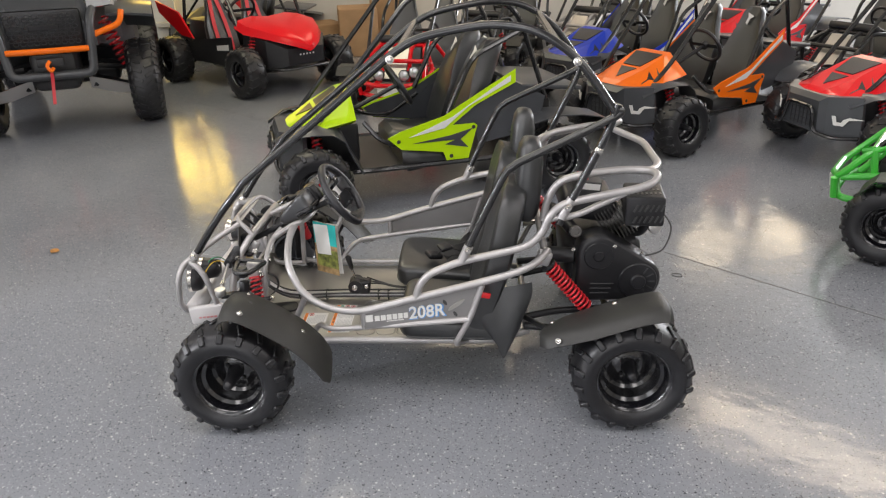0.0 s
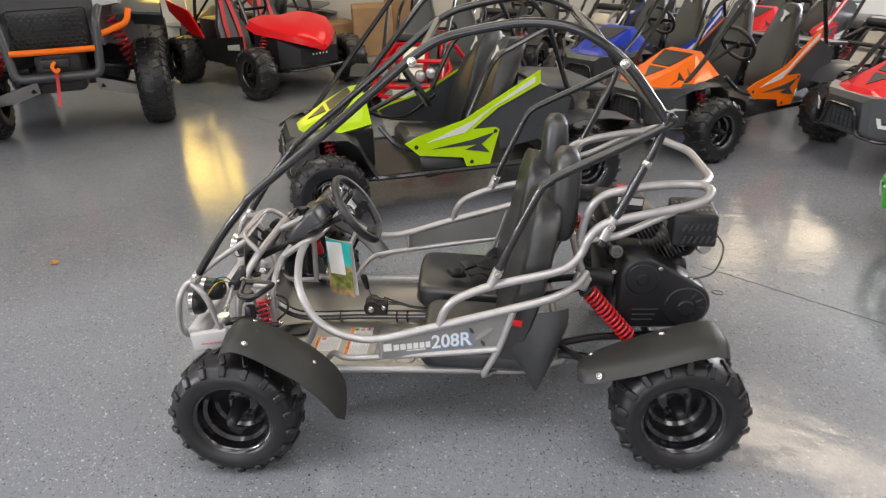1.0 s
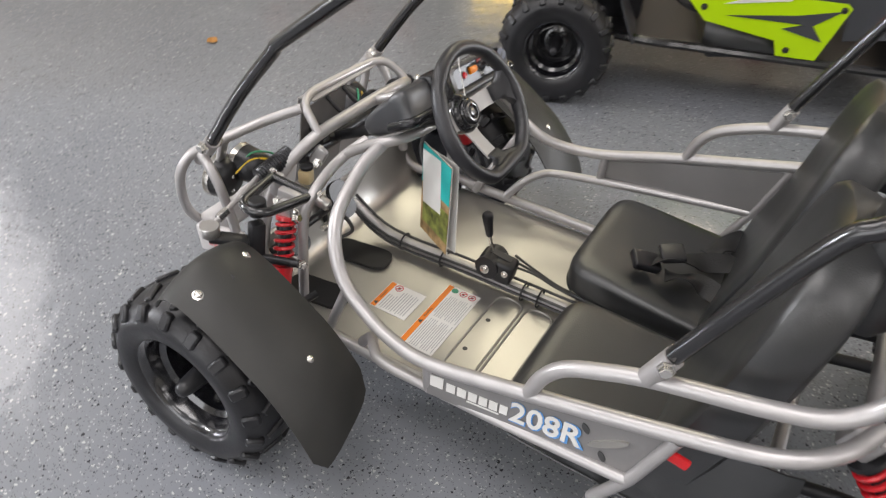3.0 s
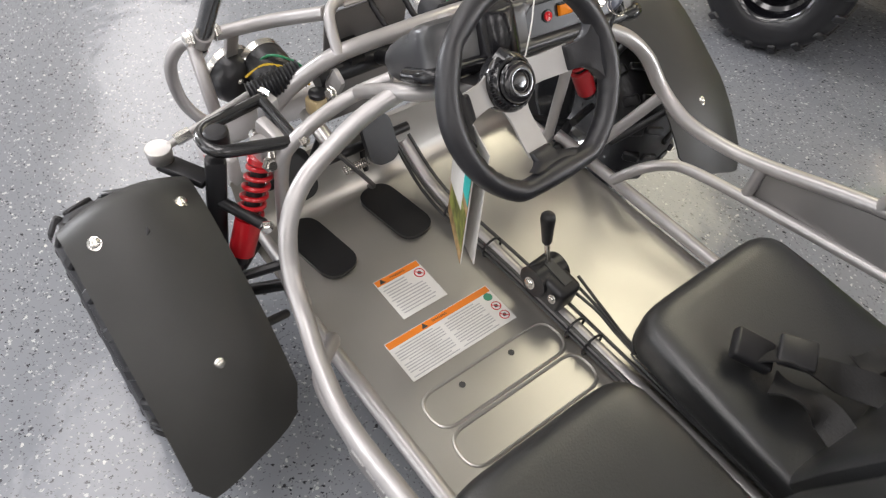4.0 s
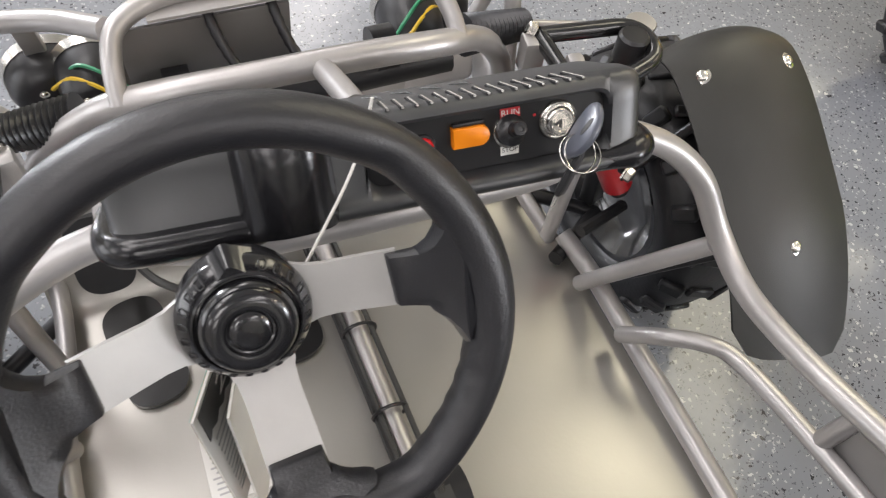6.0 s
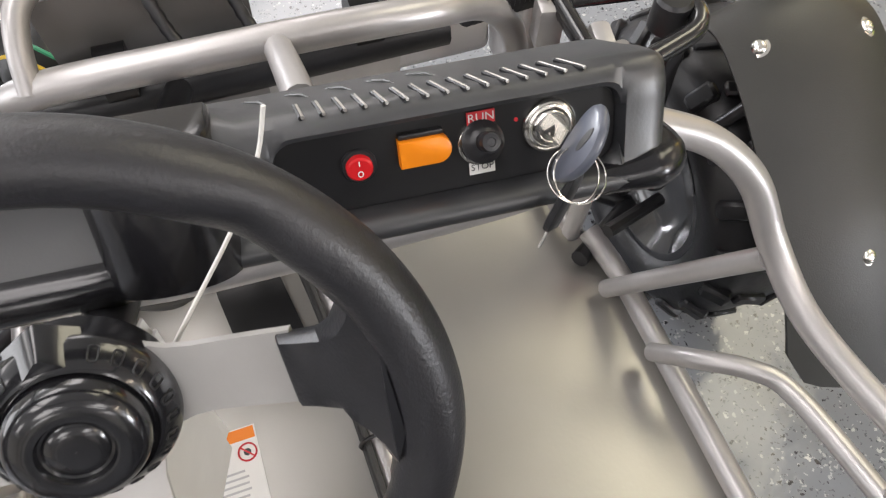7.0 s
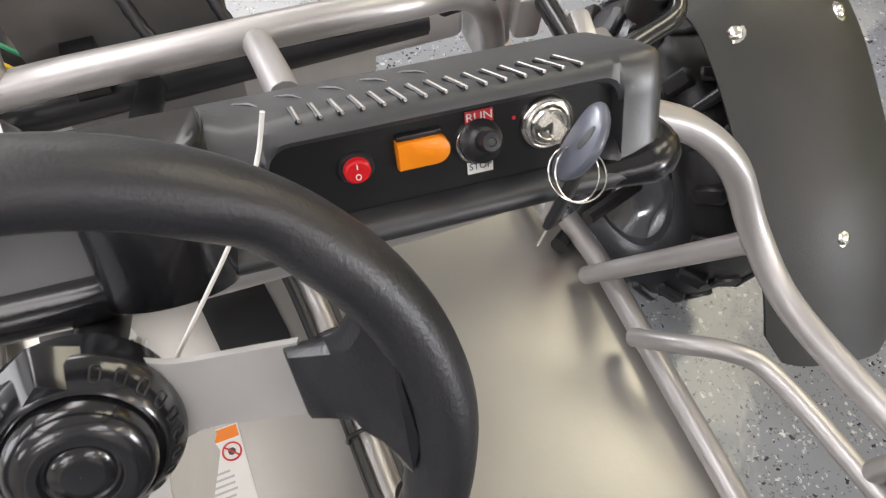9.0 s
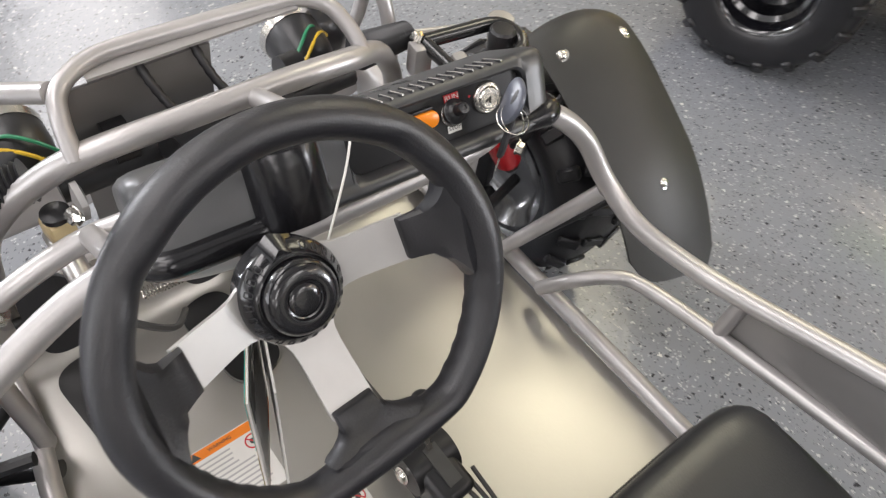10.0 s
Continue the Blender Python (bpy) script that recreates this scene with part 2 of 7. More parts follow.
class Mesh:
    """Collects points and faces of one part."""

    def __init__(self):
        self.v, self.f, self.flat = [], [], set()

    def add(self, verts, faces, flat=False):
        n = len(self.v)
        self.v += [tuple(p) for p in verts]
        for f in faces:
            if flat:
                self.flat.add(len(self.f))
            self.f.append([i + n for i in f])
        return self

    def tube(self, path, r, seg=10, closed=False, caps=True, taper=None):
        pts = [Vector(p) for p in path]
        n = len(pts)
        tang = []
        for i in range(n):
            a = pts[(i - 1) % n] if closed or i else pts[0]
            b = pts[(i + 1) % n] if closed or i < n - 1 else pts[-1]
            tang.append((b - a).normalized())
        up = Vector((0, 0, 1)) if abs(tang[0].z) < 0.9 else Vector((1, 0, 0))
        side = tang[0].cross(up).normalized()
        verts = []
        for i in range(n):
            side = (side - tang[i] * side.dot(tang[i])).normalized()
            over = tang[i].cross(side)
            rr = r * (taper[i] if taper else 1)
            for k in range(seg):
                a = 2 * math.pi * k / seg
                verts.append(pts[i] + side * (rr * math.cos(a)) + over * (rr * math.sin(a)))
        faces = []
        for i in range(n if closed else n - 1):
            j = (i + 1) % n
            for k in range(seg):
                q = (k + 1) % seg
                faces.append((i * seg + k, i * seg + q, j * seg + q, j * seg + k))
        if caps and not closed:
            faces.append(tuple(range(seg))[::-1])
            faces.append(tuple(range((n - 1) * seg, n * seg)))
        return self.add(verts, faces)

    def lathe(self, profile, m, seg=32, caps=True):
        """profile: (along axis z, radius) pairs, turned about the local z of m."""
        verts, faces = [], []
        for h, r in profile:
            for k in range(seg):
                a = 2 * math.pi * k / seg
                verts.append(m @ Vector((r * math.cos(a), r * math.sin(a), h)))
        n = len(profile)
        for i in range(n - 1):
            for k in range(seg):
                q = (k + 1) % seg
                faces.append((i * seg + k, i * seg + q, (i + 1) * seg + q, (i + 1) * seg + k))
        if caps:
            faces.append(tuple(range(seg))[::-1])
            faces.append(tuple(range((n - 1) * seg, n * seg)))
        return self.add(verts, faces)

    def box(self, m, sx, sy, sz, bevel=0.0, seg=2):
        b = bmesh.new()
        bmesh.ops.create_cube(b, size=1.0)
        for v in b.verts:
            v.co = Vector((v.co.x * sx, v.co.y * sy, v.co.z * sz))
        if bevel:
            bmesh.ops.bevel(b, geom=b.edges[:], offset=bevel, segments=seg, affect="EDGES", profile=0.5)
        b.verts.index_update()
        self.add([m @ v.co for v in b.verts], [[v.index for v in f.verts] for f in b.faces])
        b.free()
        return self

    def loft(self, rings, caps=True, closed=True):
        n = len(rings[0])
        verts = [p for ring in rings for p in ring]
        faces = []
        for i in range(len(rings) - 1):
            for k in range(n if closed else n - 1):
                q = (k + 1) % n
                faces.append((i * n + k, i * n + q, (i + 1) * n + q, (i + 1) * n + k))
        if caps:
            faces.append(tuple(range(n))[::-1])
            faces.append(tuple(range((len(rings) - 1) * n, len(rings) * n)))
        return self.add(verts, faces)

    def prism(self, outline, m, depth, flat=True):
        """A plate: a flat outline (local xy), pushed from -depth/2 to depth/2."""
        n = len(outline)
        verts = [m @ Vector((x, y, -depth / 2)) for x, y in outline] + [m @ Vector((x, y, depth / 2)) for x, y in outline]
        faces = [tuple(range(n))[::-1], tuple(range(n, 2 * n))] + [(k, (k + 1) % n, n + (k + 1) % n, n + k) for k in range(n)]
        return self.add(verts, faces, flat)

    def sheet(self, rows, thick):
        """A curved sheet from rows of points, given a thickness along its normals."""
        nr, nc = len(rows), len(rows[0])
        g = [[Vector(p) for p in row] for row in rows]
        nor = []
        for i in range(nr):
            for j in range(nc):
                a = g[min(i + 1, nr - 1)][j] - g[max(i - 1, 0)][j]
                b = g[i][min(j + 1, nc - 1)] - g[i][max(j - 1, 0)]
                nor.append(a.cross(b).normalized())
        flatg = [p for row in g for p in row]
        verts = [p + n * thick / 2 for p, n in zip(flatg, nor)] + [p - n * thick / 2 for p, n in zip(flatg, nor)]
        off = nr * nc
        faces = []
        for i in range(nr - 1):
            for j in range(nc - 1):
                a, b, c, d = i * nc + j, i * nc + j + 1, (i + 1) * nc + j + 1, (i + 1) * nc + j
                faces += [(a, b, c, d), (off + d, off + c, off + b, off + a)]
        rim = [j for j in range(nc)] + [i * nc + nc - 1 for i in range(1, nr)] + [(nr - 1) * nc + j for j in range(nc - 2, -1, -1)] + [i * nc for i in range(nr - 2, 0, -1)]
        for k in range(len(rim)):
            a, b = rim[k], rim[(k + 1) % len(rim)]
            faces.append((b, a, off + a, off + b))
        return self.add(verts, faces)

    def sphere(self, c, r, seg=14, rings=8, squash=(1, 1, 1)):
        m = Matrix.Translation(c) @ Matrix.Diagonal((*squash, 1))
        prof = [(-r * math.cos(math.pi * i / rings), max(1e-4, r * math.sin(math.pi * i / rings))) for i in range(rings + 1)]
        return self.lathe(prof, m, seg)


def part(name, shape, material, parent=None, label="", smooth=True, at=None):
    data = bpy.data.meshes.new(name)
    data.from_pydata(shape.v, [], shape.f)
    data.materials.append(material)
    fix = bmesh.new()
    fix.from_mesh(data)
    bmesh.ops.recalc_face_normals(fix, faces=fix.faces)
    fix.to_mesh(data)
    fix.free()
    if smooth:
        data.polygons.foreach_set("use_smooth", [i not in shape.flat for i in range(len(data.polygons))])
        data.set_sharp_from_angle(angle=radians(42))
    ob = new(name, data)
    if parent:
        ob.parent = parent
    if at is not None:
        ob.matrix_basis = at
    if label:
        tagged(ob, label)
    return ob


def fillet(pts, cut=0.03, n=5, closed=False):
    """Rounds the corners of a broken line."""
    pts = [Vector(p) for p in pts]
    out, count = [], len(pts)
    for i, p in enumerate(pts):
        if not closed and i in (0, count - 1):
            out.append(p)
            continue
        a, b = pts[i - 1] - p, pts[(i + 1) % count] - p
        c = min(cut, a.length * 0.48, b.length * 0.48)
        a, b = p + a.normalized() * c, p + b.normalized() * c
        for k in range(n + 1):
            s = k / n
            out.append(a * (1 - s) ** 2 + p * (2 * s * (1 - s)) + b * s ** 2)
    return out


def glide(pts, n=6, closed=False):
    """A smooth line through all its points."""
    pts = [Vector(p) for p in pts]
    c, out = len(pts), []
    for i in range(c if closed else c - 1):
        p = [pts[(i + k) % c] if closed else pts[min(max(i + k, 0), c - 1)] for k in (-1, 0, 1, 2)]
        for k in range(n):
            s = k / n
            out.append(0.5 * (2 * p[1] + (p[2] - p[0]) * s + (2 * p[0] - 5 * p[1] + 4 * p[2] - p[3]) * s ** 2 + (3 * p[1] - p[0] - 3 * p[2] + p[3]) * s ** 3))
    return out if closed else out + [pts[-1]]


def axis(at, direction, up=(0, 0, 1)):
    """A frame at a place whose local z points along a direction."""
    z = Vector(direction).normalized()
    x = Vector(up).cross(z)
    if x.length < 1e-4:
        x = Vector((1, 0, 0)).cross(z)
    x.normalize()
    y = z.cross(x)
    return Matrix(((x.x, y.x, z.x, at[0]), (x.y, y.y, z.y, at[1]), (x.z, y.z, z.z, at[2]), (0, 0, 0, 1)))


def rod(name, a, b, r, material, parent, label="", seg=10):
    return part(name, Mesh().tube([a, b], r, seg), material, parent, label)


def bolt(at, direction, r, parent, name="bolt", material=None):
    m = axis(at, direction)
    s = Mesh().lathe([(0, r * 1.25), (r * 0.25, r * 1.25), (r * 0.3, r), (r * 0.95, r * 0.95), (r * 1.1, r * 0.75)], m, 6)
    return part(name, s, material or CHROME, parent, smooth=False)


def dome(at, direction, r, parent, name="bolt", material=None):
    m = axis(at, direction)
    s = Mesh().lathe([(0, r), (r * 0.15, r), (r * 0.2, r * 0.72), (r * 0.45, r * 0.6), (r * 0.58, r * 0.3)], m, 14)
    return part(name, s, material or CHROME, parent)


def text_mesh(words, size, depth=0.0, bold=0.0):
    curve = bpy.data.curves.new("words", "FONT")
    curve.body, curve.size, curve.extrude = words, size, depth
    curve.align_x, curve.align_y = "CENTER", "CENTER"
    curve.resolution_u = 3
    curve.offset = bold
    tmp = bpy.data.objects.new("words", curve)
    scene.collection.objects.link(tmp)
    dg = bpy.context.evaluated_depsgraph_get()
    data = bpy.data.meshes.new_from_object(tmp.evaluated_get(dg))
    bpy.data.objects.remove(tmp)
    bpy.data.curves.remove(curve)
    return data


def lettering(name, words, size, m, material, parent, depth=0.0004, label="", wide=1.0, bold=0.0):
    data = text_mesh(words, size, depth, bold)
    data.materials.clear()
    data.materials.append(material)
    data.transform(m @ Matrix.Diagonal((wide, 1, 1, 1)))
    ob = new(name, data)
    ob.parent = parent
    if label:
        tagged(ob, label)
    return ob


def thing(name, label, category, group=""):
    return tagged(new(name), label, category, group)

# ---- the hall ----
floor = tagged(part("floor", Mesh().box(pose(0, 1.5, -0.1), 18, 20, 0.2), FLOOR, smooth=False), "grey epoxy floor with pale and dark flakes", "floor", kind="structure")
for jx, jy, jl in ((-2.0, 3.99, 3.2), (1.75, 0.33, 1.7)):
    part("floor_joint", Mesh().box(pose(jx, jy, 0.0004, 0, 0, -42.5), jl, 0.006, 0.0012), JOINT, floor, "dark filled floor joint", smooth=False)
ceiling = tagged(part("ceiling", Mesh().box(pose(0, 1.5, CEIL + 0.1), 18, 20, 0.2), CEILPAINT, smooth=False), "white ceiling", "ceiling", kind="structure")
BACK, SIDE = 8.0, 8.6
for nm, m, sx, sy in (("wall_north", pose(0, BACK + 0.1, CEIL / 2), 17.6, 0.2), ("wall_south", pose(0, -7.3, CEIL / 2), 17.6, 0.2), ("wall_west", pose(-SIDE - 0.1, 1, CEIL / 2), 0.2, 16.6), ("wall_east", pose(SIDE + 0.1, 1, CEIL / 2), 0.2, 16.6)):
    tagged(part(nm, Mesh().box(m, sx, sy, CEIL), WALLPAINT, smooth=False), "off-white painted plain wall", "wall", kind="structure")

for lx, ly in TROFFERS:
    lamp = thing("ceiling_light", "white recessed ceiling light panel, switched on", "ceiling light", "ceiling lights")
    fr = Mesh()
    for dx, dy, sx, sy in ((-0.575, 0, 0.05, 2.3), (0.575, 0, 0.05, 2.3), (0, -1.125, 1.10, 0.05), (0, 1.125, 1.10, 0.05)):
        fr.box(pose(dx, dy, -0.02), sx, sy, 0.04)
    part("light_frame", fr, ALLOY, lamp, smooth=False)
    lamp.matrix_basis = pose(lx, ly, CEIL, 0, 0, ROOM)

# openings that the warm light comes through
for nm, cx, cz, sx, sz, lab in (("door_1", -4.1, 1.35, 1.0, 1.9, "glazed door with a warmly lit room behind"), ("window_1", 3.75, 2.9, 0.85, 0.8, "small office window with warm light"), ("window_2", 4.75, 2.8, 0.85, 0.8, "small office window with warm light")):
    op = tagged(new(nm), lab, "door" if "door" in nm else "window", kind="structure")
    for dx, dz, wx, wz in ((-sx / 2 - 0.03, 0, 0.06, sz + 0.12), (sx / 2 + 0.03, 0, 0.06, sz + 0.12), (0, -sz / 2 - 0.03, sx, 0.06), (0, sz / 2 + 0.03, sx, 0.06)):
        part("frame_bar", Mesh().box(pose(cx + dx, BACK - 0.05, cz + dz), wx, 0.1, wz, 0.006, 1), WALLPAINT, op, smooth=False)
    part("glazing_bar", Mesh().box(pose(cx, BACK - 0.1, cz), 0.04, 0.03, sz), WALLPAINT, op, smooth=False)

# unseen wall added so that its end shades part of the floor
tagged(part("wall_partition", Mesh().box(pose(-5.05, -0.45, CEIL / 2, 0, 0, 130), 2.05, 0.15, CEIL), WALLPAINT, smooth=False), "off-white unseen wall added to shade part of the floor", "wall", kind="structure")
# frame and back plate made up to hold the added side lamp
side = tagged(new("door_2"), "frame around the added side lamp", "door", kind="structure")
sm = look((-7.4, -3.4, 2.2), (-1.2, 0.4, 0.2))
for dx, dy, wx, wy in ((-0.28, 0, 0.08, 1.9), (0.28, 0, 0.08, 1.9), (0, -0.9, 0.48, 0.08), (0, 0.9, 0.48, 0.08)):
    part("frame_bar", Mesh().box(sm @ pose(dx, dy, 0.03), wx, wy, 0.06, 0.006, 1), WALLPAINT, side, smooth=False)
part("door_back", Mesh().box(sm @ pose(0, 0, 0.08), 0.7, 2.0, 0.03), WALLPAINT, side, smooth=False)
# tall window that the daylight comes through
side = tagged(new("window_3"), "wide bright window with daylight outside", "window", kind="structure")
sm = look((6.9, 7.6, 2.3), (-0.8, -0.2, 0.2))
for dx, dy, wx, wy in ((-1.55, 0, 0.1, 1.8), (1.55, 0, 0.1, 1.8), (0, -0.85, 3.0, 0.1), (0, 0.85, 3.0, 0.1)):
    part("frame_bar", Mesh().box(sm @ pose(dx, dy, 0.03), wx, wy, 0.06, 0.006, 1), WALLPAINT, side, smooth=False)

# ---- the silver go-kart: front points to -x, its left side to -y ----
kart = thing("go_kart", "silver tube-frame two-seat off-road go-kart with black roll cage", "go-kart")
R1, R2 = 0.0128, 0.0105


def tube(name, pts, r=R1, material=SILVER, cut=0.04, label="", seg=12):
    return part(name, Mesh().tube(fillet(pts, cut), r, seg), material, kart, label)


LUGS = {}


def wheel(parent, centre, outward, r, width, rim_r, hub, name="wheel", lugs=18):
    """Knobbly tyre on a dished black rim; outward is +1 or -1 along y."""
    m = axis(centre, (0, outward, 0))
    w = width / 2
    holder = new(name)
    holder.parent = parent
    prof = [(-w * 0.86, rim_r), (-w * 0.99, rim_r + 0.010), (-w * 1.05, rim_r + (r - rim_r) * 0.36), (-w * 1.05, rim_r + (r - rim_r) * 0.55), (-w * 0.98, r * 0.855), (-w * 0.86, r * 0.92), (-w * 0.62, r * 0.963), (-w * 0.3, r * 0.98), (0, r * 0.984),
            (w * 0.3, r * 0.98), (w * 0.62, r * 0.963), (w * 0.86, r * 0.92), (w * 0.98, r * 0.855), (w * 1.05, rim_r + (r - rim_r) * 0.55), (w * 1.05, rim_r + (r - rim_r) * 0.36), (w * 0.99, rim_r + 0.010), (w * 0.9, rim_r + 0.002), (w * 0.86, rim_r)]
    s = Mesh().lathe(prof, m, 56, caps=False)
    shape = (round(r, 4), round(width, 4))
    if shape not in LUGS:
        made = []
        for dims, edge in (((0.016, r * 0.11, w * 0.44), 0.004), ((0.014, r * 0.085, w * 0.60), 0.003)):
            first = part("tread_lug", Mesh().box(Matrix(), *dims, edge, 1), RUBBER)
            made.append(first.data)
            bpy.data.objects.remove(first)
        LUGS[shape] = made
    for k in range(lugs):
        a = 2 * math.pi * k / lugs
        for side in (-1, 1):
            aa = a + (0.5 * 2 * math.pi / lugs if side > 0 else 0)
            spin = m @ Matrix.Rotation(aa, 4, "Z")
            for data, at in zip(LUGS[shape], (pose(r * 0.905, 0, side * w * 0.885, 0, side * -52, 0), pose(r * 0.972, r * 0.06, side * w * 0.36, side * 24, side * -8, 0))):
                lug = new("tread_lug", data)
                lug.parent = holder
                lug.matrix_basis = spin @ at
    part("tyre", s, RUBBER, holder, "black knobbly rubber tyre")
    f = w * 0.86
    rim = Mesh().lathe([(f, rim_r + 0.006), (f + 0.004, rim_r + 0.002), (f, rim_r - 0.006), (f - 0.010, rim_r - 0.010), (f - 0.034, rim_r - 0.015), (f - 0.042, rim_r - 0.026),
                        (f - 0.088, rim_r - 0.032), (f - 0.096, rim_r - 0.042), (f - 0.094, rim_r * 0.50), (f - 0.086, rim_r * 0.42), (f - 0.086, 0.030), (f - 0.088, 0.002)], m, 48, caps=False)
    rim.lathe([(-f, rim_r + 0.006), (-f, rim_r - 0.01), (-f + 0.02, rim_r - 0.03), (f - 0.10, rim_r - 0.05), (f - 0.101, 0.002)], m, 40, caps=False)
    part("rim", rim, RIMBLACK, holder, "glossy black dished steel rim")
    cap = Mesh().lathe([(f - 0.09, 0.030), (f - 0.07, 0.024), (hub - 0.016, 0.0175), (hub - 0.004, 0.0135), (hub, 0.009), (hub, 0.001)], m, 20, caps=False)
    part("hub_cap", cap, PLASTIC, holder)
    for k in range(4):
        a = math.pi / 4 + k * math.pi / 2
        bolt(m @ Vector((0.036 * math.cos(a), 0.036 * math.sin(a), f - 0.084)), m.to_3x3() @ Vector((0, 0, 1)), 0.006, holder, "wheel_nut", SATIN)
    return holder


for sgn in (-1, 1):
    wheel(kart, (-0.673, sgn * 0.513, 0.2), sgn, 0.2, 0.158, 0.117, 0.082)
    wheel(kart, (0.674, sgn * 0.475, 0.2), sgn, 0.2, 0.175, 0.120, 0.060)

# rails, side bars and panels
for s in (-1, 1):
    tube("bottom_rail", [(-0.60, s * 0.314 + 0.006, 0.240), (-0.54, s * 0.330 + 0.008, 0.222), (0.20, s * 0.330 + 0.008, 0.218), (0.34, s * 0.27, 0.225)])
    tube("side_bar", glide([(-0.500, s * 0.160, 0.606), (-0.509, s * 0.205, 0.584), (-0.507, s * 0.258, 0.556), (-0.497, s * 0.312, 0.526), (-0.474, s * 0.350, 0.488), (-0.440, s * 0.370, 0.438),
                            (-0.385, s * 0.383, 0.402), (-0.32, s * 0.400, 0.388), (-0.23, s * 0.416, 0.393), (-0.06, s * 0.424, 0.441), (0.167, s * 0.424, 0.502), (0.296, s * 0.42, 0.540), (0.36, s * 0.39, 0.562), (0.40, s * 0.33, 0.575)], 5))
    tube("arm_rail", glide([(-0.045, s * 0.424, 0.445), (-0.03, s * 0.424, 0.492), (0.0, s * 0.424, 0.53), (0.05, s * 0.424, 0.556), (0.123, s * 0.422, 0.582), (0.258, s * 0.418, 0.612), (0.33, s * 0.41, 0.632), (0.372, s * 0.40, 0.672),
                            (0.392, s * 0.40, 0.722), (0.43, s * 0.40, 0.762), (0.50, s * 0.40, 0.783), (0.66, s * 0.39, 0.812), (0.72, s * 0.375, 0.83), (0.735, s * 0.335, 0.842), (0.70, s * 0.295, 0.843), (0.60, s * 0.285, 0.838),
                            (0.47, s * 0.28, 0.815), (0.42, s * 0.275, 0.78), (0.395, s * 0.27, 0.72), (0.385, s * 0.27, 0.66)], 4))
    tube("lower_side_tube", glide([(-0.440, s * 0.318, 0.240), (-0.405, s * 0.335, 0.288), (-0.375, s * 0.37, 0.304), (-0.34, s * 0.393, 0.308), (-0.228, s * 0.405, 0.322), (-0.05, s * 0.416, 0.342), (0.134, s * 0.424, 0.363)], 5), R2)
    tube("side_strut", [(0.178, s * 0.424, 0.495), (0.135, s * 0.424, 0.365), (0.085, s * 0.414, 0.262), (0.095, s * 0.365, 0.232), (0.13, s * 0.315, 0.218)], R2, cut=0.022)
    tube("front_strut", [(-0.53, s * 0.312, 0.225), (-0.434, s * 0.368, 0.424)], R2)
    tube("plate_post", [(-0.230, s * 0.408, 0.322), (-0.230, s * 0.417, 0.392)], R2)
    plate = Mesh()
    pts = [(-0.228, 0.322), (0.134, 0.363), (0.172, 0.49), (-0.05, 0.432), (-0.228, 0.385)]
    plate.prism(pts, Matrix(((1, 0, 0, 0), (0, 0, 1, s * 0.418), (0, 1, 0, 0), (0, 0, 0, 1))), 0.003)
    panel = part("side_panel", plate, PANELGREY, kart, "silver sheet-metal side panel")
    tube("rack_brace", [(0.38, s * 0.395, 0.715), (0.47, s * 0.395, 0.722), (0.63, s * 0.39, 0.80)], R2)
    # cage
    tube("cage_tube", glide([(-0.85, s * 0.285, 0.518), (-0.742, s * 0.287, 0.670), (-0.64, s * 0.29, 0.79), (-0.60, s * 0.292, 0.83), (-0.349, s * 0.30, 1.025), (-0.15, s * 0.31, 1.185), (-0.07, s * 0.315, 1.245), (0.0, s * 0.32, 1.278),
                             (0.12, s * 0.33, 1.302), (0.22, s * 0.34, 1.312), (0.32, s * 0.36, 1.300), (0.40, s * 0.372, 1.262), (0.47, s * 0.382, 1.205), (0.54, s * 0.395, 1.115), (0.578, s * 0.404, 1.06)], 4), R1, BLACKTUBE, label="gloss black roll cage tube")
    tube("cage_tube", glide([(0.582, s * 0.404, 1.07), (0.575, s * 0.404, 1.045), (0.32, s * 0.415, 0.925), (0.275, s * 0.418, 0.90), (0.245, s * 0.418, 0.868), (0.18, s * 0.42, 0.735), (0.118, s * 0.422, 0.60)], 4), R1, BLACKTUBE)
    tube("cage_tube", [(0.585, s * 0.404, 1.085), (0.56, s * 0.402, 1.0), (0.425, s * 0.40, 0.70)], R1, BLACKTUBE, 0.02)
    tube("clamp_stub", [(0.112, s * 0.422, 0.582), (0.135, s * 0.422, 0.635)], R1 * 1.22)
    tube("clamp_stub", [(0.43, s * 0.40, 0.72), (0.462, s * 0.40, 0.785)], R1 * 1.22)
    tube("clamp_stub", [(-0.872, s * 0.284, 0.497), (-0.823, s * 0.285, 0.556)], R1 * 1.22)
    for q in (-1, 1):
        bolt((0.132, s * 0.422 + q * 0.017, 0.626), (0.3, q, 0.1), 0.010, kart)
        bolt((0.45, s * 0.40 + q * 0.017, 0.762), (0.2, q, 0), 0.010, kart)
        bolt((-0.833, s * 0.285 + q * 0.017, 0.546), (0, q, 0), 0.011, kart)
    dome((-0.10, s * 0.328, 1.215), (0, s, 0.1), 0.013, kart)
    dome((0.46, s * 0.395, 1.21), (0, s, 0.1), 0.013, kart)
    dome((0.535, s * 0.41, 0.945), (0, s, 0.1), 0.013, kart)
tube("cage_crossbar", [(-0.07, -0.315, 1.245), (-0.07, 0.315, 1.245)], R1, BLACKTUBE)
tube("cage_crossbar", [(0.40, -0.372, 1.262), (0.40, 0.372, 1.262)], R1, BLACKTUBE)
tube("cage_crossbar", [(0.578, -0.404, 1.06), (0.578, 0.404, 1.06)], R1, BLACKTUBE)
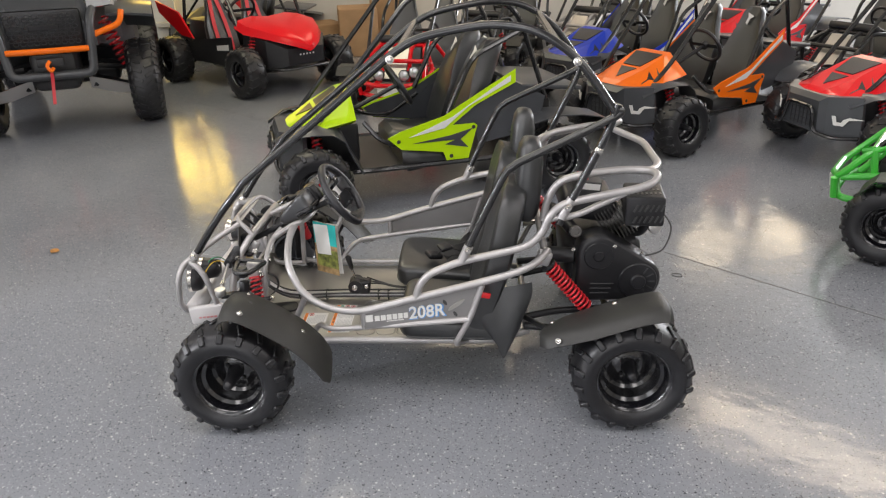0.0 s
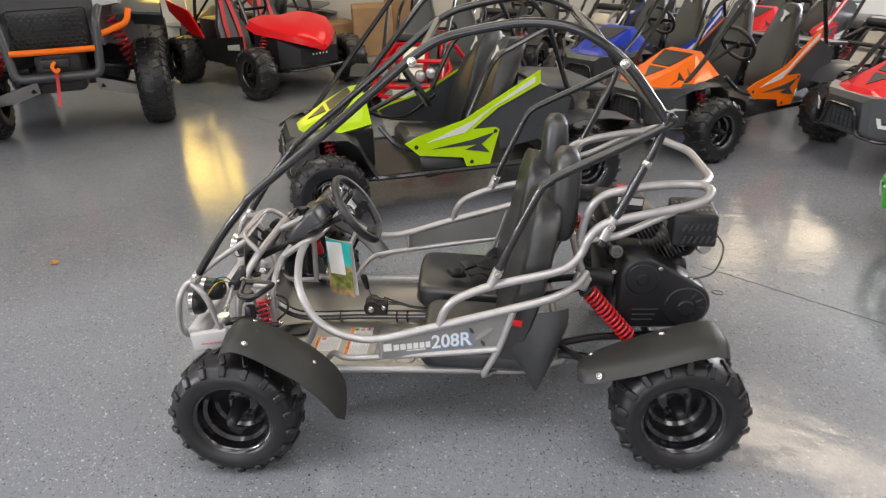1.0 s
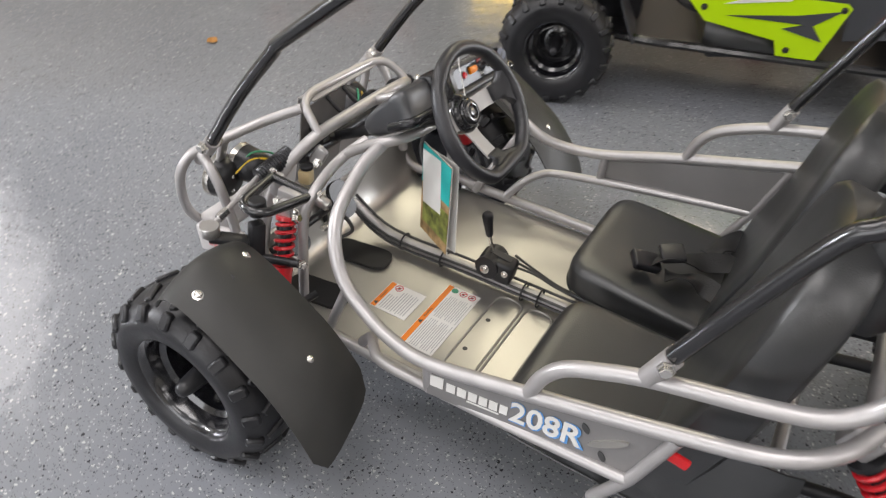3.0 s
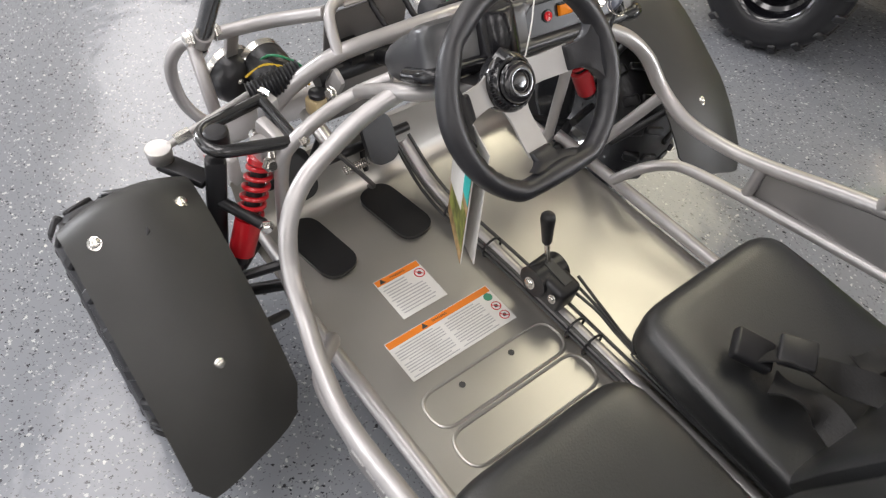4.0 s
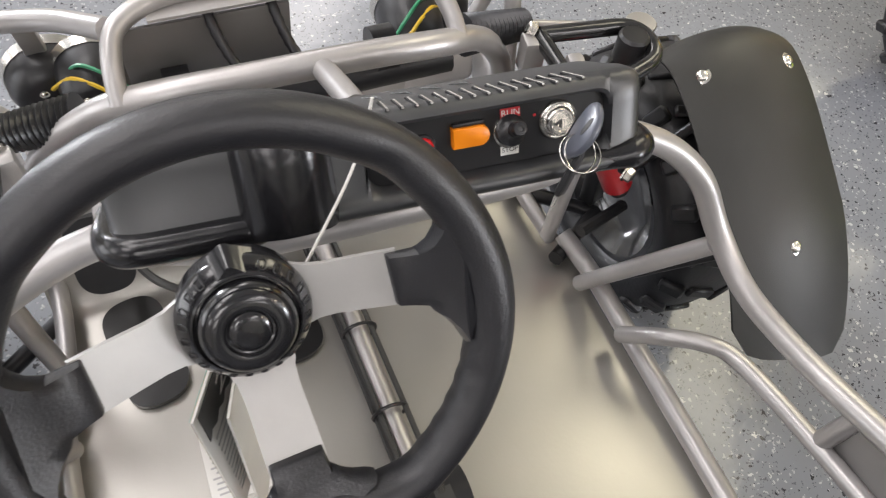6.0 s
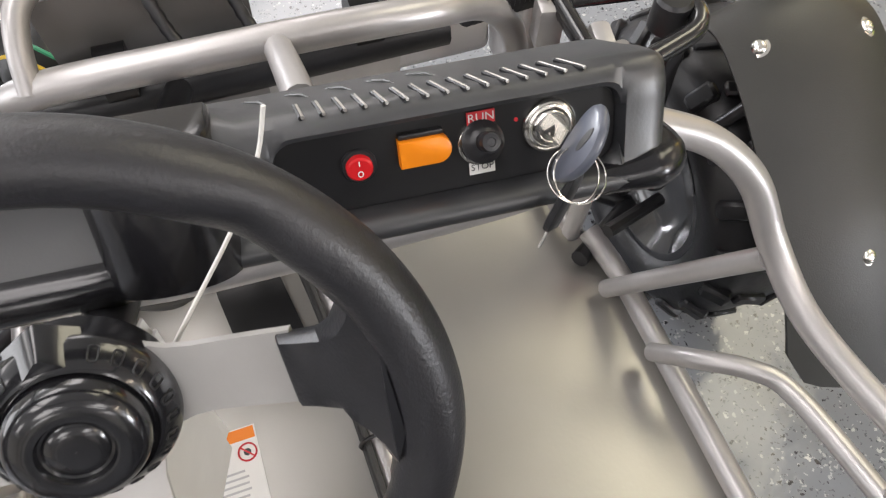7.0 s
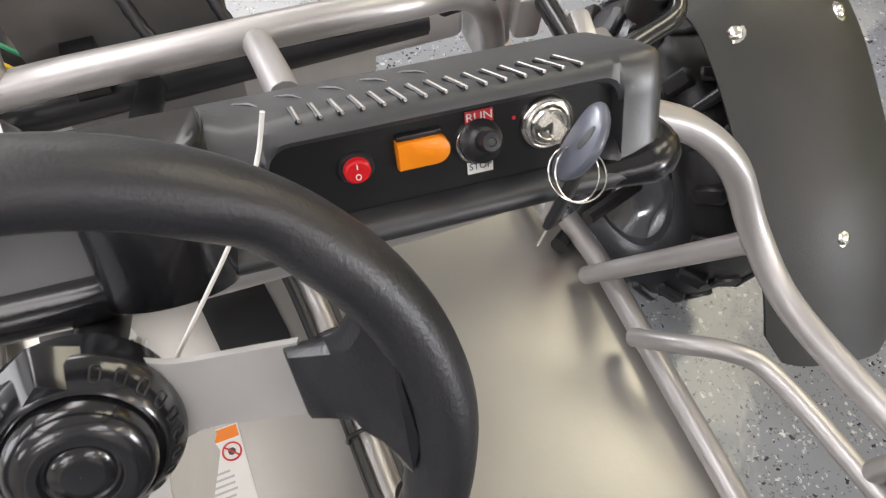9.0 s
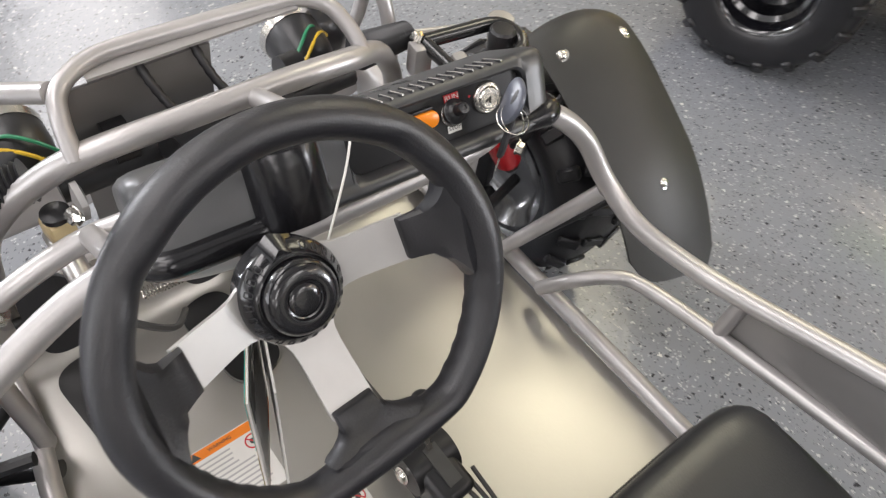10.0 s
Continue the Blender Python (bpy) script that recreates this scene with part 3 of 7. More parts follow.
tube("dash_bar", glide([(-0.577, -0.172, 0.562), (-0.512, -0.168, 0.604), (-0.474, -0.145, 0.615), (-0.455, -0.09, 0.618), (-0.448, 0.0, 0.6185), (-0.445, 0.10, 0.618), (-0.450, 0.15, 0.616), (-0.470, 0.175, 0.614), (-0.50, 0.160, 0.606)], 5), R2)
tube("rack_crossbar", [(0.66, -0.288, 0.842), (0.735, -0.272, 0.832), (0.778, -0.183, 0.826), (0.780, 0.094, 0.826), (0.735, 0.165, 0.832), (0.66, 0.288, 0.842)])
tube("seat_crossbar", [(0.39, -0.36, 0.565), (0.39, 0.36, 0.565)])
tube("rear_crossbar", [(0.34, -0.27, 0.225), (0.34, 0.27, 0.225)])
for s in (-1, 1):
    tube("engine_rail", [(0.30, s * 0.18, 0.225), (0.45, s * 0.18, 0.26), (0.82, s * 0.18, 0.28)], R1, SATIN)

# floor pan with pressed beads
pan = Mesh()
rows = [[(x, y, z) for y in (-0.316, -0.2, -0.1, 0, 0.1, 0.2, 0.332)] for x, z in ((-0.757, 0.315), (-0.746, 0.28), (-0.730, 0.24), (-0.712, 0.214), (-0.69, 0.205), (-0.60, 0.202), (-0.35, 0.202), (-0.15, 0.202), (0.28, 0.202))]
pan.sheet(rows, 0.003)
part("floor_pan", pan, PAN, kart, "silver brushed metal floor pan")
for dx in (0.0, 0.075, 0.15):
    bead = fillet([(-0.225 + dx, -0.262, 0.2032), (-0.292 + dx, -0.262, 0.2032), (-0.292 + dx, 0.005, 0.2032), (-0.225 + dx, 0.005, 0.2032)], 0.045, 6, closed=True)
    part("pressed_bead", Mesh().tube(bead, 0.0032, 8, closed=True), PAN, kart)
for y in (-0.187, -0.085):
    part("pan_hole", Mesh().lathe([(0, 0.0055), (0.0006, 0.0055)], pose(-0.273, y, 0.2038), 16), INK, kart)

# nose
for s in (-1, 1):
    tube("nose_loop", glide([(-0.842, s * 0.28, 0.533), (-0.870, s * 0.305, 0.518), (-0.889, s * 0.325, 0.476), (-0.900, s * 0.322, 0.411), (-0.909, s * 0.30, 0.351), (-0.901, s * 0.26, 0.307), (-0.891, s * 0.2, 0.291)], 5), R2)
    tube("nose_leg", glide([(-0.864, s * 0.292, 0.523), (-0.832, s * 0.30, 0.508), (-0.805, s * 0.303, 0.465), (-0.786, s * 0.30, 0.389), (-0.766, s * 0.30, 0.302), (-0.72, s * 0.30, 0.24), (-0.60, s * 0.305, 0.235)], 5), R2)
    tube("nose_bar", [(-0.838, s * 0.265, 0.538), (-0.792, s * 0.19, 0.563), (-0.712, s * 0.142, 0.603)], R2)
tube("front_hoop", glide([(-0.736, -0.275, 0.302), (-0.723, -0.255, 0.433), (-0.709, -0.225, 0.489), (-0.688, -0.185, 0.533), (-0.667, -0.14, 0.563), (-0.654, -0.05, 0.574), (-0.647, 0.05, 0.578), (-0.652, 0.14, 0.568), (-0.680, 0.19, 0.538), (-0.709, 0.23, 0.489), (-0.723, 0.255, 0.433), (-0.736, 0.275, 0.302)], 5))
tube("nose_frame", glide([(-0.664, -0.15, 0.563), (-0.688, -0.146, 0.590), (-0.709, -0.135, 0.606), (-0.727, -0.10, 0.612), (-0.730, -0.05, 0.612), (-0.724, 0.08, 0.610), (-0.718, 0.115, 0.610), (-0.702, 0.142, 0.603), (-0.677, 0.155, 0.583), (-0.654, 0.158, 0.563)], 5), 0.0088)
tube("dash_stub", [(-0.648, 0.020, 0.574), (-0.600, 0.020, 0.598), (-0.545, 0.019, 0.624)], R2)
tube("nose_crossbar", [(-0.766, -0.30, 0.302), (-0.766, 0.30, 0.302)], R2)
tube("nose_crossbar", [(-0.891, -0.2, 0.291), (-0.891, 0.2, 0.291)], R2)
tube("inner_strut", glide([(-0.605, -0.30, 0.24), (-0.595, -0.295, 0.454), (-0.587, -0.27, 0.515), (-0.587, -0.19, 0.548), (-0.560, -0.13, 0.578)], 5), R2)
tube("inner_strut", glide([(-0.605, 0.30, 0.24), (-0.595, 0.295, 0.454), (-0.587, 0.27, 0.515), (-0.587, 0.19, 0.548), (-0.560, 0.13, 0.578)], 5), R2)
sh = Mesh().sheet([[(x, y * w, z) for y in (-0.11, -0.04, 0.04, 0.11)] for x, z, w in ((-0.708, 0.6055, 1.0), (-0.726, 0.606, 1.0), (-0.750, 0.600, 0.998), (-0.756, 0.575, 0.978))], 0.003)
part("number_plate_panel", sh, SILVER, kart, "plain silver nose plate")
NOSEGREY = mat("grey_nose_sheet", (0.235, 0.225, 0.222), 0.42, 0.45, var=0.08, scale=12, bump=0.05, bump_scale=250)
part("inner_plate", Mesh().sheet([[(x, y, z) for y in (-0.140, -0.09, -0.04, 0.012)] for x, z in ((-0.716, 0.596), (-0.722, 0.56), (-0.728, 0.51), (-0.742, 0.44), (-0.758, 0.36))], 0.003), NOSEGREY, kart, "grey inner nose plate")
part("inner_plate", Mesh().sheet([[(x, y, z) for y in (0.010, 0.05, 0.10, 0.145)] for x, z in ((-0.742, 0.50), (-0.752, 0.45), (-0.764, 0.36))], 0.003), SILVER, kart)
for y0, y1 in ((-0.060, -0.040), (-0.004, 0.014)):
    path = glide([(-0.726, y0, 0.604), (-0.708, y0 + 0.002, 0.588), (-0.690, (y0 + y1) / 2, 0.566), (-0.672, y1, 0.556), (-0.655, y1, 0.560)], 6)
    part("strap", Mesh().tube(path, 0.0052, 10, taper=[1.0 if k % 2 else 0.86 for k in range(len(path))]), PLASTIC, kart, "black ribbed cable sleeve")
part("front_bumper", Mesh().box(pose(-0.875, 0, 0.326, 0, -14, 0), 0.05, 0.58, 0.055, 0.012, 3), OFFWHITE, kart, "pale front bumper")
for s in (-1, 1):
    cheek = part("bumper_cheek", Mesh().box(pose(-0.817, s * 0.306, 0.321, 0, -6, s * -4), 0.125, 0.024, 0.068, 0.008, 3), OFFWHITE, kart, "pale bumper cheek with faded red print")
    for k in range(6):
        part("print_bar", Mesh().box(pose(-0.855 + 0.014 * k, s * 0.3195, 0.309 + 0.0015 * k, 0, -6, s * -4), 0.010, 0.002, 0.006), FADEDRED, cheek, smooth=False)

# front suspension, one corner a side
for s in (-1, 1):
    tip, in1, in2 = Vector((-0.645, s * 0.360, 0.518)), Vector((-0.688, s * 0.270, 0.516)), Vector((-0.588, s * 0.271, 0.511))
    arm = Mesh().tube(fillet([in2, tip + Vector((0.028, s * 0.02, 0)), tip + Vector((-0.025, s * 0.02, 0)), in1], 0.03), 0.0095, 10)
    arm.tube([in1, in2], 0.009, 10)
    part("upper_arm", arm, BLACKTUBE, kart, "gloss black upper suspension arm")
    part("ball_joint", Mesh().lathe([(-0.020, 0.017), (0.009, 0.017), (0.012, 0.014), (0.0125, 0.002)], axis(tip, (0, 0, 1)), 16), SATIN, kart)
    bolt(in2 + Vector((0.006, s * -0.006, 0.002)), (0.5, -s, 0.6), 0.009, kart)
    bolt(in1 + Vector((-0.004, s * -0.006, 0.004)), (-0.5, -s, 0.6), 0.008, kart)
    part("knuckle", Mesh().box(axis((-0.649, s * 0.385, 0.351), (-0.05, s * 0.12, -1)), 0.025, 0.03, 0.27, 0.006), SATIN, kart, "black steering knuckle")
    part("steering_arm", Mesh().box(look((-0.681, s * 0.404, 0.449), (-0.710, s * 0.424, 0.455)), 0.030, 0.014, 0.075, 0.004), SATIN, kart)
    knob = Vector((-0.709, s * 0.424, 0.474))
    part("tie_rod_end", Mesh().lathe([(-0.022, 0.010), (-0.014, 0.0175), (0.006, 0.019), (0.0075, 0.018), (0.008, 0.002)], axis(knob, (0, 0, 1)), 18), ALLOY, kart, "white zinc tie rod end")
    rod("tie_rod", knob, (-0.727, s * 0.27, 0.500), 0.0055, SILVER, kart)
    part("rod_nut", Mesh().lathe([(-0.012, 0.009), (0.012, 0.009)], axis((-0.713, s * 0.385, 0.481), (0, s, -0.2)), 6), CHROME, kart, smooth=False)
    boot = []
    for k in range(29):
        r = (0.0195 if k % 2 else 0.0228) * (1 - 0.008 * k)
        boot.append((0.0030 * k, r))
    part("rack_boot", Mesh().lathe(boot, axis((-0.711, s * 0.190, 0.517), (-0.18, s, -0.2)), 20), PLASTIC, kart, "black ribbed rubber boot")
    # shock
    top, low = Vector((-0.623, s * 0.308, 0.472)), Vector((-0.593, s * 0.388, 0.302))
    way = (low - top).normalized()
    shock = new("front_shock")
    shock.parent = kart
    part("damper", Mesh().lathe([(0, 0.012), (0.085, 0.012), (0.086, 0.013), (0.175, 0.013)], axis(top, way), 16), SATIN, shock)
    m = axis(top, way)
    coil = [m @ Vector((0.0175 * math.cos(a), 0.0175 * math.sin(a), 0.012 + 0.095 * a / (2 * math.pi * 6))) for a in [2 * math.pi * i / 14 for i in range(6 * 14 + 1)]]
    part("spring", Mesh().tube(coil, 0.0040, 8), REDPAINT, shock, "red coil spring")
    part("spring_cup", Mesh().lathe([(0, 0.012), (0.001, 0.021), (0.009, 0.021), (0.010, 0.014)], m, 20), REDPAINT, shock)
    part("spring_cup", Mesh().lathe([(0.100, 0.014), (0.101, 0.0205), (0.160, 0.0195), (0.163, 0.012)], m, 20), REDPAINT, shock)
    part("shock_bracket", Mesh().box(axis(top + Vector((0, s * -0.012, 0.006)), (1, 0, 0)), 0.045, 0.05, 0.035, 0.006), SILVER, kart)
    bolt(top + Vector((0.022, 0, 0.004)), (1, 0, 0.3), 0.010, kart)
    la = Mesh()
    for xx in (-0.70, -0.575):
        la.tube([(xx, s * 0.30, 0.225), (-0.64, s * 0.405, 0.20)], 0.0105, 10)
    part("lower_arm", la, SATIN, kart)
    part("arm_brace", Mesh().tube([(-0.561, s * 0.31, 0.302), (-0.586, s * 0.39, 0.291)], 0.008, 8), SATIN, kart)
    # lamps
    for cx, cy, cz, rr, fwd, deep in ((-0.880, 0.228, 0.424, 0.047, (-1, 0.12, 0.06), 0.03), (-0.854, 0.182, 0.444, 0.039, (-1, 0.05, 0.05), 0.05)):
        lamp = new("headlight")
        lamp.parent = kart
        mm = axis((cx, s * cy, cz), (fwd[0], s * fwd[1], fwd[2]))
        part("housing", Mesh().lathe([(-deep - 0.012, 0.001), (-deep - 0.010, rr * 0.55), (-deep, rr * 0.86), (-deep * 0.4, rr), (0.004, rr), (0.004, rr - 0.004)], mm, 28, caps=False), PLASTIC, lamp, "black lamp housing")
        part("bezel", Mesh().lathe([(0.0, rr + 0.001), (0.012, rr + 0.003), (0.016, rr - 0.001), (0.012, rr - 0.006)], mm, 28, caps=False), CHROME, lamp, "chrome lamp bezel")
        part("lens", Mesh().lathe([(0.008, rr - 0.003), (0.014, rr * 0.7), (0.018, rr * 0.35), (0.019, 0.001)], mm, 24, caps=False), LENS, lamp)
        for bx, by in ((0.012, 0.018), (0.016, -0.016)):
            dome(mm @ Vector((bx, by, -deep - 0.011)), mm.to_3x3() @ Vector((0, 0, -1)), 0.005, lamp)
    part("lamp_bracket", Mesh().box(pose(-0.864, s * 0.23, 0.493, 0, 20, 0), 0.012, 0.022, 0.06, 0.003), SILVER, kart)
    part("wire", Mesh().tube(glide([(-0.837, s * 0.225, 0.444), (-0.816, s * 0.20, 0.471), (-0.792, s * 0.17, 0.467), (-0.778, s * 0.14, 0.433)]), 0.0024, 6), WIRE_Y, kart, "yellow lamp wire")
    part("wire", Mesh().tube(glide([(-0.837, s * 0.215, 0.452), (-0.821, s * 0.19, 0.482), (-0.796, s * 0.16, 0.478), (-0.784, s * 0.13, 0.444)]), 0.0022, 6), WIRE_G, kart, "green lamp wire")
    # fenders
    prof = [Vector((x, 0, z)) for x, z in ((-0.676, 0.448), (-0.664, 0.472), (-0.64, 0.484), (-0.61, 0.480), (-0.575, 0.461), (-0.53, 0.428), (-0.48, 0.388), (-0.43, 0.346), (-0.385, 0.297), (-0.348, 0.244), (-0.322, 0.196))]
    line = glide(prof, 4)
    rows = []
    for i in range(25):
        row = []
        for k in range(11):
            u = k / 10
            start = (0.10 if u < 0.5 else 0.05) * max(0, abs(2 * u - 1) - 0.4) ** 1.5
            stop = 0.91 + 0.09 * min(1, u * 1.1) - 0.085 * (1 - math.sqrt(max(0.0, 1 - abs(2 * u - 1) ** 3)))
            q = (start + (stop - start) * i / 24) * (len(line) - 1)
            a = line[int(q)].lerp(line[min(int(q) + 1, len(line) - 1)], q - int(q))
            row.append((a.x - 0.004, s * (0.414 + 0.180 * u) + 0.003, a.z + 0.010 + 0.022 * min(1, max(0, (a.x + 0.60) / 0.15)) + 0.006 * s - 0.026 * (2 * u - 1) ** 2 - 0.010 * u))
        rows.append(row)
    fender = part("front_fender", Mesh().sheet(rows, 0.004), FENDER, kart, "matt black plastic front mudguard")
    dome((-0.604, s * 0.560 + 0.003, 0.468 + 0.006 * s), (0.4, s * 0.3, 1), 0.0105, fender)
    dome((-0.424, s * 0.497 + 0.003, 0.362 + 0.006 * s), (0.7, 0, 0.8), 0.0105, fender)
    dome((-0.609, s * 0.441 + 0.003, 0.473 + 0.006 * s), (0.2, -s * 0.5, 1), 0.0105, fender)
    rod("fender_stay", (-0.50, s * 0.36, 0.27), (-0.44, s * 0.47, 0.367), 0.007, SATIN, kart)
    rod("fender_stay", (-0.62, s * 0.39, 0.30), (-0.585, s * 0.50, 0.467), 0.007, SATIN, kart)
    prof = [(0.368, 0.341), (0.373, 0.347), (0.39, 0.356), (0.45, 0.382), (0.53, 0.409), (0.61, 0.437), (0.68, 0.460), (0.735, 0.471), (0.762, 0.469), (0.776, 0.456), (0.778, 0.438)]
    rows = []
    for i, (x, z) in enumerate(prof):
        pin = (0.080, 0.062, 0.036, 0.012)[i] if i < 4 else 0.034 if i == len(prof) - 1 else 0.014 if i == len(prof) - 2 else 0.0
        rows.append([(x, s * (0.418 + pin * 0.7 + (0.160 - 1.6 * pin) * k / 10), z - 0.034 * abs(k / 5 - 1) ** 3 * (1.0 if k > 5 else 0.3)) for k in range(11)])
    fender = part("rear_fender", Mesh().sheet(rows, 0.004), FENDER, kart, "matt black plastic rear mudguard")
    dome((0.61, s * 0.453, 0.438), (-0.2, 0, 1), 0.0105, fender)
    dome((0.409, s * 0.452, 0.365), (-0.4, 0, 1), 0.009, fender)
    dome((0.420, s * 0.554, 0.357), (-0.4, s, 0.6), 0.009, fender)
    rod("fender_stay", (0.33, s * 0.30, 0.30), (0.40, s * 0.47, 0.345), 0.010, SATIN, kart)
    # rear shock
    top, low = Vector((0.400, s * 0.335, 0.525)), Vector((0.545, s * 0.345, 0.355))
    way = (low - top).normalized()
    m, length = axis(top, way), (low - top).length
    shock = new("rear_shock")
    shock.parent = kart
    part("damper", Mesh().lathe([(-0.01, 0.011), (length * 0.5, 0.011), (length * 0.5, 0.016), (length, 0.016)], m, 14), SATIN, shock)
    turns = 13
    coil = [m @ Vector((0.0225 * math.cos(a), 0.0225 * math.sin(a), 0.012 + (length - 0.02) * a / (2 * math.pi * turns))) for a in [2 * math.pi * i / 14 for i in range(turns * 14 + 1)]]
    part("spring", Mesh().tube(coil, 0.0045, 8), REDPAINT, shock, "red coil spring")
    part("spring_cup", Mesh().lathe([(0, 0.012), (0.0, 0.027), (0.008, 0.027), (0.009, 0.014)], m, 18), SATIN, shock)
    part("shock_mount", Mesh().box(pose(0.385, s * 0.335, 0.55, 0, 20, 0), 0.05, 0.03, 0.05, 0.008), SILVER, kart)
    arm = Mesh().tube([(0.33, s * 0.27, 0.25), (0.47, s * 0.30, 0.25), (0.665, s * 0.33, 0.21)], 0.014, 10)
    part("swing_arm", arm, SATIN, kart)
rod("rear_axle", (0.665, -0.44, 0.2), (0.665, 0.44, 0.2), 0.017, SATIN, kart)
rod("steering_rack", (-0.70, -0.17, 0.503), (-0.70, 0.17, 0.503), 0.016, SATIN, kart)

# seats
for s in (-1, 1):
    c = s * 0.203
    seat = new("seat")
    seat.parent = kart
    base = Mesh()
    rings = []
    front = -0.168 if s > 0 else -0.118
    for dx, half, zt, zb in ((0.0, 0.095, 0.306, 0.284), (0.0015, 0.118, 0.317, 0.272), (0.006, 0.138, 0.327, 0.262), (0.014, 0.152, 0.334, 0.254), (0.026, 0.163, 0.3385, 0.249), (0.045, 0.170, 0.340, 0.246), (0.10, 0.174, 0.338, 0.244), (0.17, 0.177, 0.331, 0.242), (0.24, 0.178, 0.323, 0.240), (0.31, 0.177, 0.316, 0.238), (0.345, 0.174, 0.312, 0.238)):
        ring = []
        for k in range(36):
            a = 2 * math.pi * k / 36
            cy, sz = math.cos(a), math.sin(a)
            py = half * math.copysign(abs(cy) ** 0.36, cy)
            pz = (zt + zb) / 2 + (zt - zb) / 2 * math.copysign(abs(sz) ** 0.42, sz)
            if sz > 0.3:
                pz -= 0.010 * max(0.0, 1 - (py / half) ** 2) * min(1.0, dx / 0.08) + 0.0015 * math.sin(31 * py + 17 * dx) * min(1.0, dx / 0.05)
            ring.append((front + dx, c + py, pz))
        rings.append(ring)
    part("cushion", base.loft(rings), VINYL, seat, "black vinyl seat cushion")
    back = Mesh()
    rings = []
    for d, half, th, fwd in ((-0.03, 0.165, 0.05, 0), (0.0, 0.180, 0.075, 0), (0.08, 0.187, 0.085, 0.0), (0.2, 0.187, 0.085, -0.008), (0.32, 0.185, 0.085, -0.004), (0.40, 0.176, 0.082, 0), (0.455, 0.150, 0.078, 0), (0.485, 0.11, 0.07, 0), (0.497, 0.06, 0.05, 0)):
        ring = []
        for k in range(24):
            a = 2 * math.pi * k / 24
            cy, sn = math.cos(a), math.sin(a)
            py = half * math.copysign(abs(cy) ** 0.5, cy)
            px = th / 2 * math.copysign(abs(sn) ** 0.5, sn)
            wing = 0.022 * (abs(py) / half) ** 2 if sn > 0 else 0
            ring.append((py, px + wing + fwd, d))
        rings.append(ring)
    lean = Matrix(((0, -0.968, 0.25, 0.172), (1, 0, 0, c), (0, 0.25, 0.968, 0.30), (0, 0, 0, 1)))
    back.loft([[lean @ Vector(p) for p in ring] for ring in rings])
    part("backrest", back, VINYL, seat, "black vinyl backrest")
    head = Mesh()
    rings = []
    for d, half, th in ((0.355, 0.03, 0.02), (0.36, 0.055, 0.05), (0.385, 0.066, 0.080), (0.43, 0.07, 0.090), (0.50, 0.07, 0.092), (0.57, 0.068, 0.090), (0.615, 0.058, 0.078), (0.638, 0.04, 0.055), (0.646, 0.015, 0.02)):
        rings.append([(half * math.copysign(abs(math.cos(a)) ** 0.7, math.cos(a)), th / 2 * math.copysign(abs(math.sin(a)) ** 0.7, math.sin(a)), d) for a in [2 * math.pi * k / 20 for k in range(20)]])
    lean2 = Matrix(((0, -0.998, 0.05, 0.312), (1, 0, 0, c), (0, 0.05, 0.998, 0.290), (0, 0, 0, 1)))
    head.loft([[lean2 @ Vector(p) for p in ring] for ring in rings])
    part("headrest", head, VINYL, seat, "long black vinyl headrest roll")
    seam = Mesh().tube(glide([(front + 0.30, c - 0.1785, 0.262), (front + 0.06, c - 0.1735, 0.264), (front + 0.026, c - 0.163, 0.266), (front + 0.004, c - 0.130, 0.270), (front - 0.0012, c - 0.08, 0.276), (front - 0.0012, c + 0.08, 0.276), (front + 0.004, c + 0.130, 0.270), (front + 0.026, c + 0.163, 0.266), (front + 0.06, c + 0.1735, 0.264), (front + 0.30, c + 0.1785, 0.262)], 4), 0.0022, 6)
    part("piping", seam, VINYL, seat)

# steering wheel: a frame at the spokes' crossing, z towards the driver, y up the wheel
hub = Vector((-0.3417, -0.1001, 0.6999))
nrm = Vector((0.8297, 0.0177, 0.558)).normalized()
latw = Vector((0, 0, 1)).cross(nrm).normalized()
upw = nrm.cross(latw)
wm = Matrix(((latw.x, upw.x, nrm.x, hub.x), (latw.y, upw.y, nrm.y, hub.y), (latw.z, upw.z, nrm.z, hub.z), (0, 0, 0, 1))) @ Matrix.Rotation(0.0326, 4, "Z")
sw = new("steering_wheel")
sw.parent = kart
RR, RY, RZ = 0.1199, -0.0076, 0.0116


def bell(a, centre, width):
    d = (a - centre + math.pi) % (2 * math.pi) - math.pi
    return math.exp(-(d / width) ** 2)


ring = []
for k in range(144):
    a = 2 * math.pi * k / 144
    x, y = RR * math.sin(a), RR * 0.975 * math.cos(a)
    low = -0.104
    if y < low + 0.004:
        y = low + 0.004 - 0.004 * (1 - math.exp(-(low + 0.004 - y) / 0.004))
    thumb = sum(bell(a, c0, 0.11) for c0 in (0.80, -0.80))
    swell = 0.10 * sum(bell(a, c0, 0.30) for c0 in (1.62, -1.62, math.pi))
    c = Vector((x, y + RY, RZ))
    out = Vector((math.sin(a), math.cos(a), 0))
    sec = []
    for j in range(18):
        b = 2 * math.pi * j / 18
        rr = 0.0131 * (1 + swell)
        dent = 0.0030 * thumb * max(0.0, math.cos(b - 2.25)) ** 2
        grip = 0.0006 * math.sin(a * 46) * max(0.0, -math.cos(b)) if 1.9 < a < 2.6 or 3.7 < a < 4.4 else 0.0
        sec.append(wm @ (c + out * ((rr - dent + grip) * math.cos(b) * 0.96) + Vector((0, 0, (rr - dent + grip) * math.sin(b) * 1.05))))
    ring.append(sec)
part("rim", Mesh().loft(ring + [ring[0]], caps=False), GRIP, sw, "black foam-rubber steering rim with flat bottom")
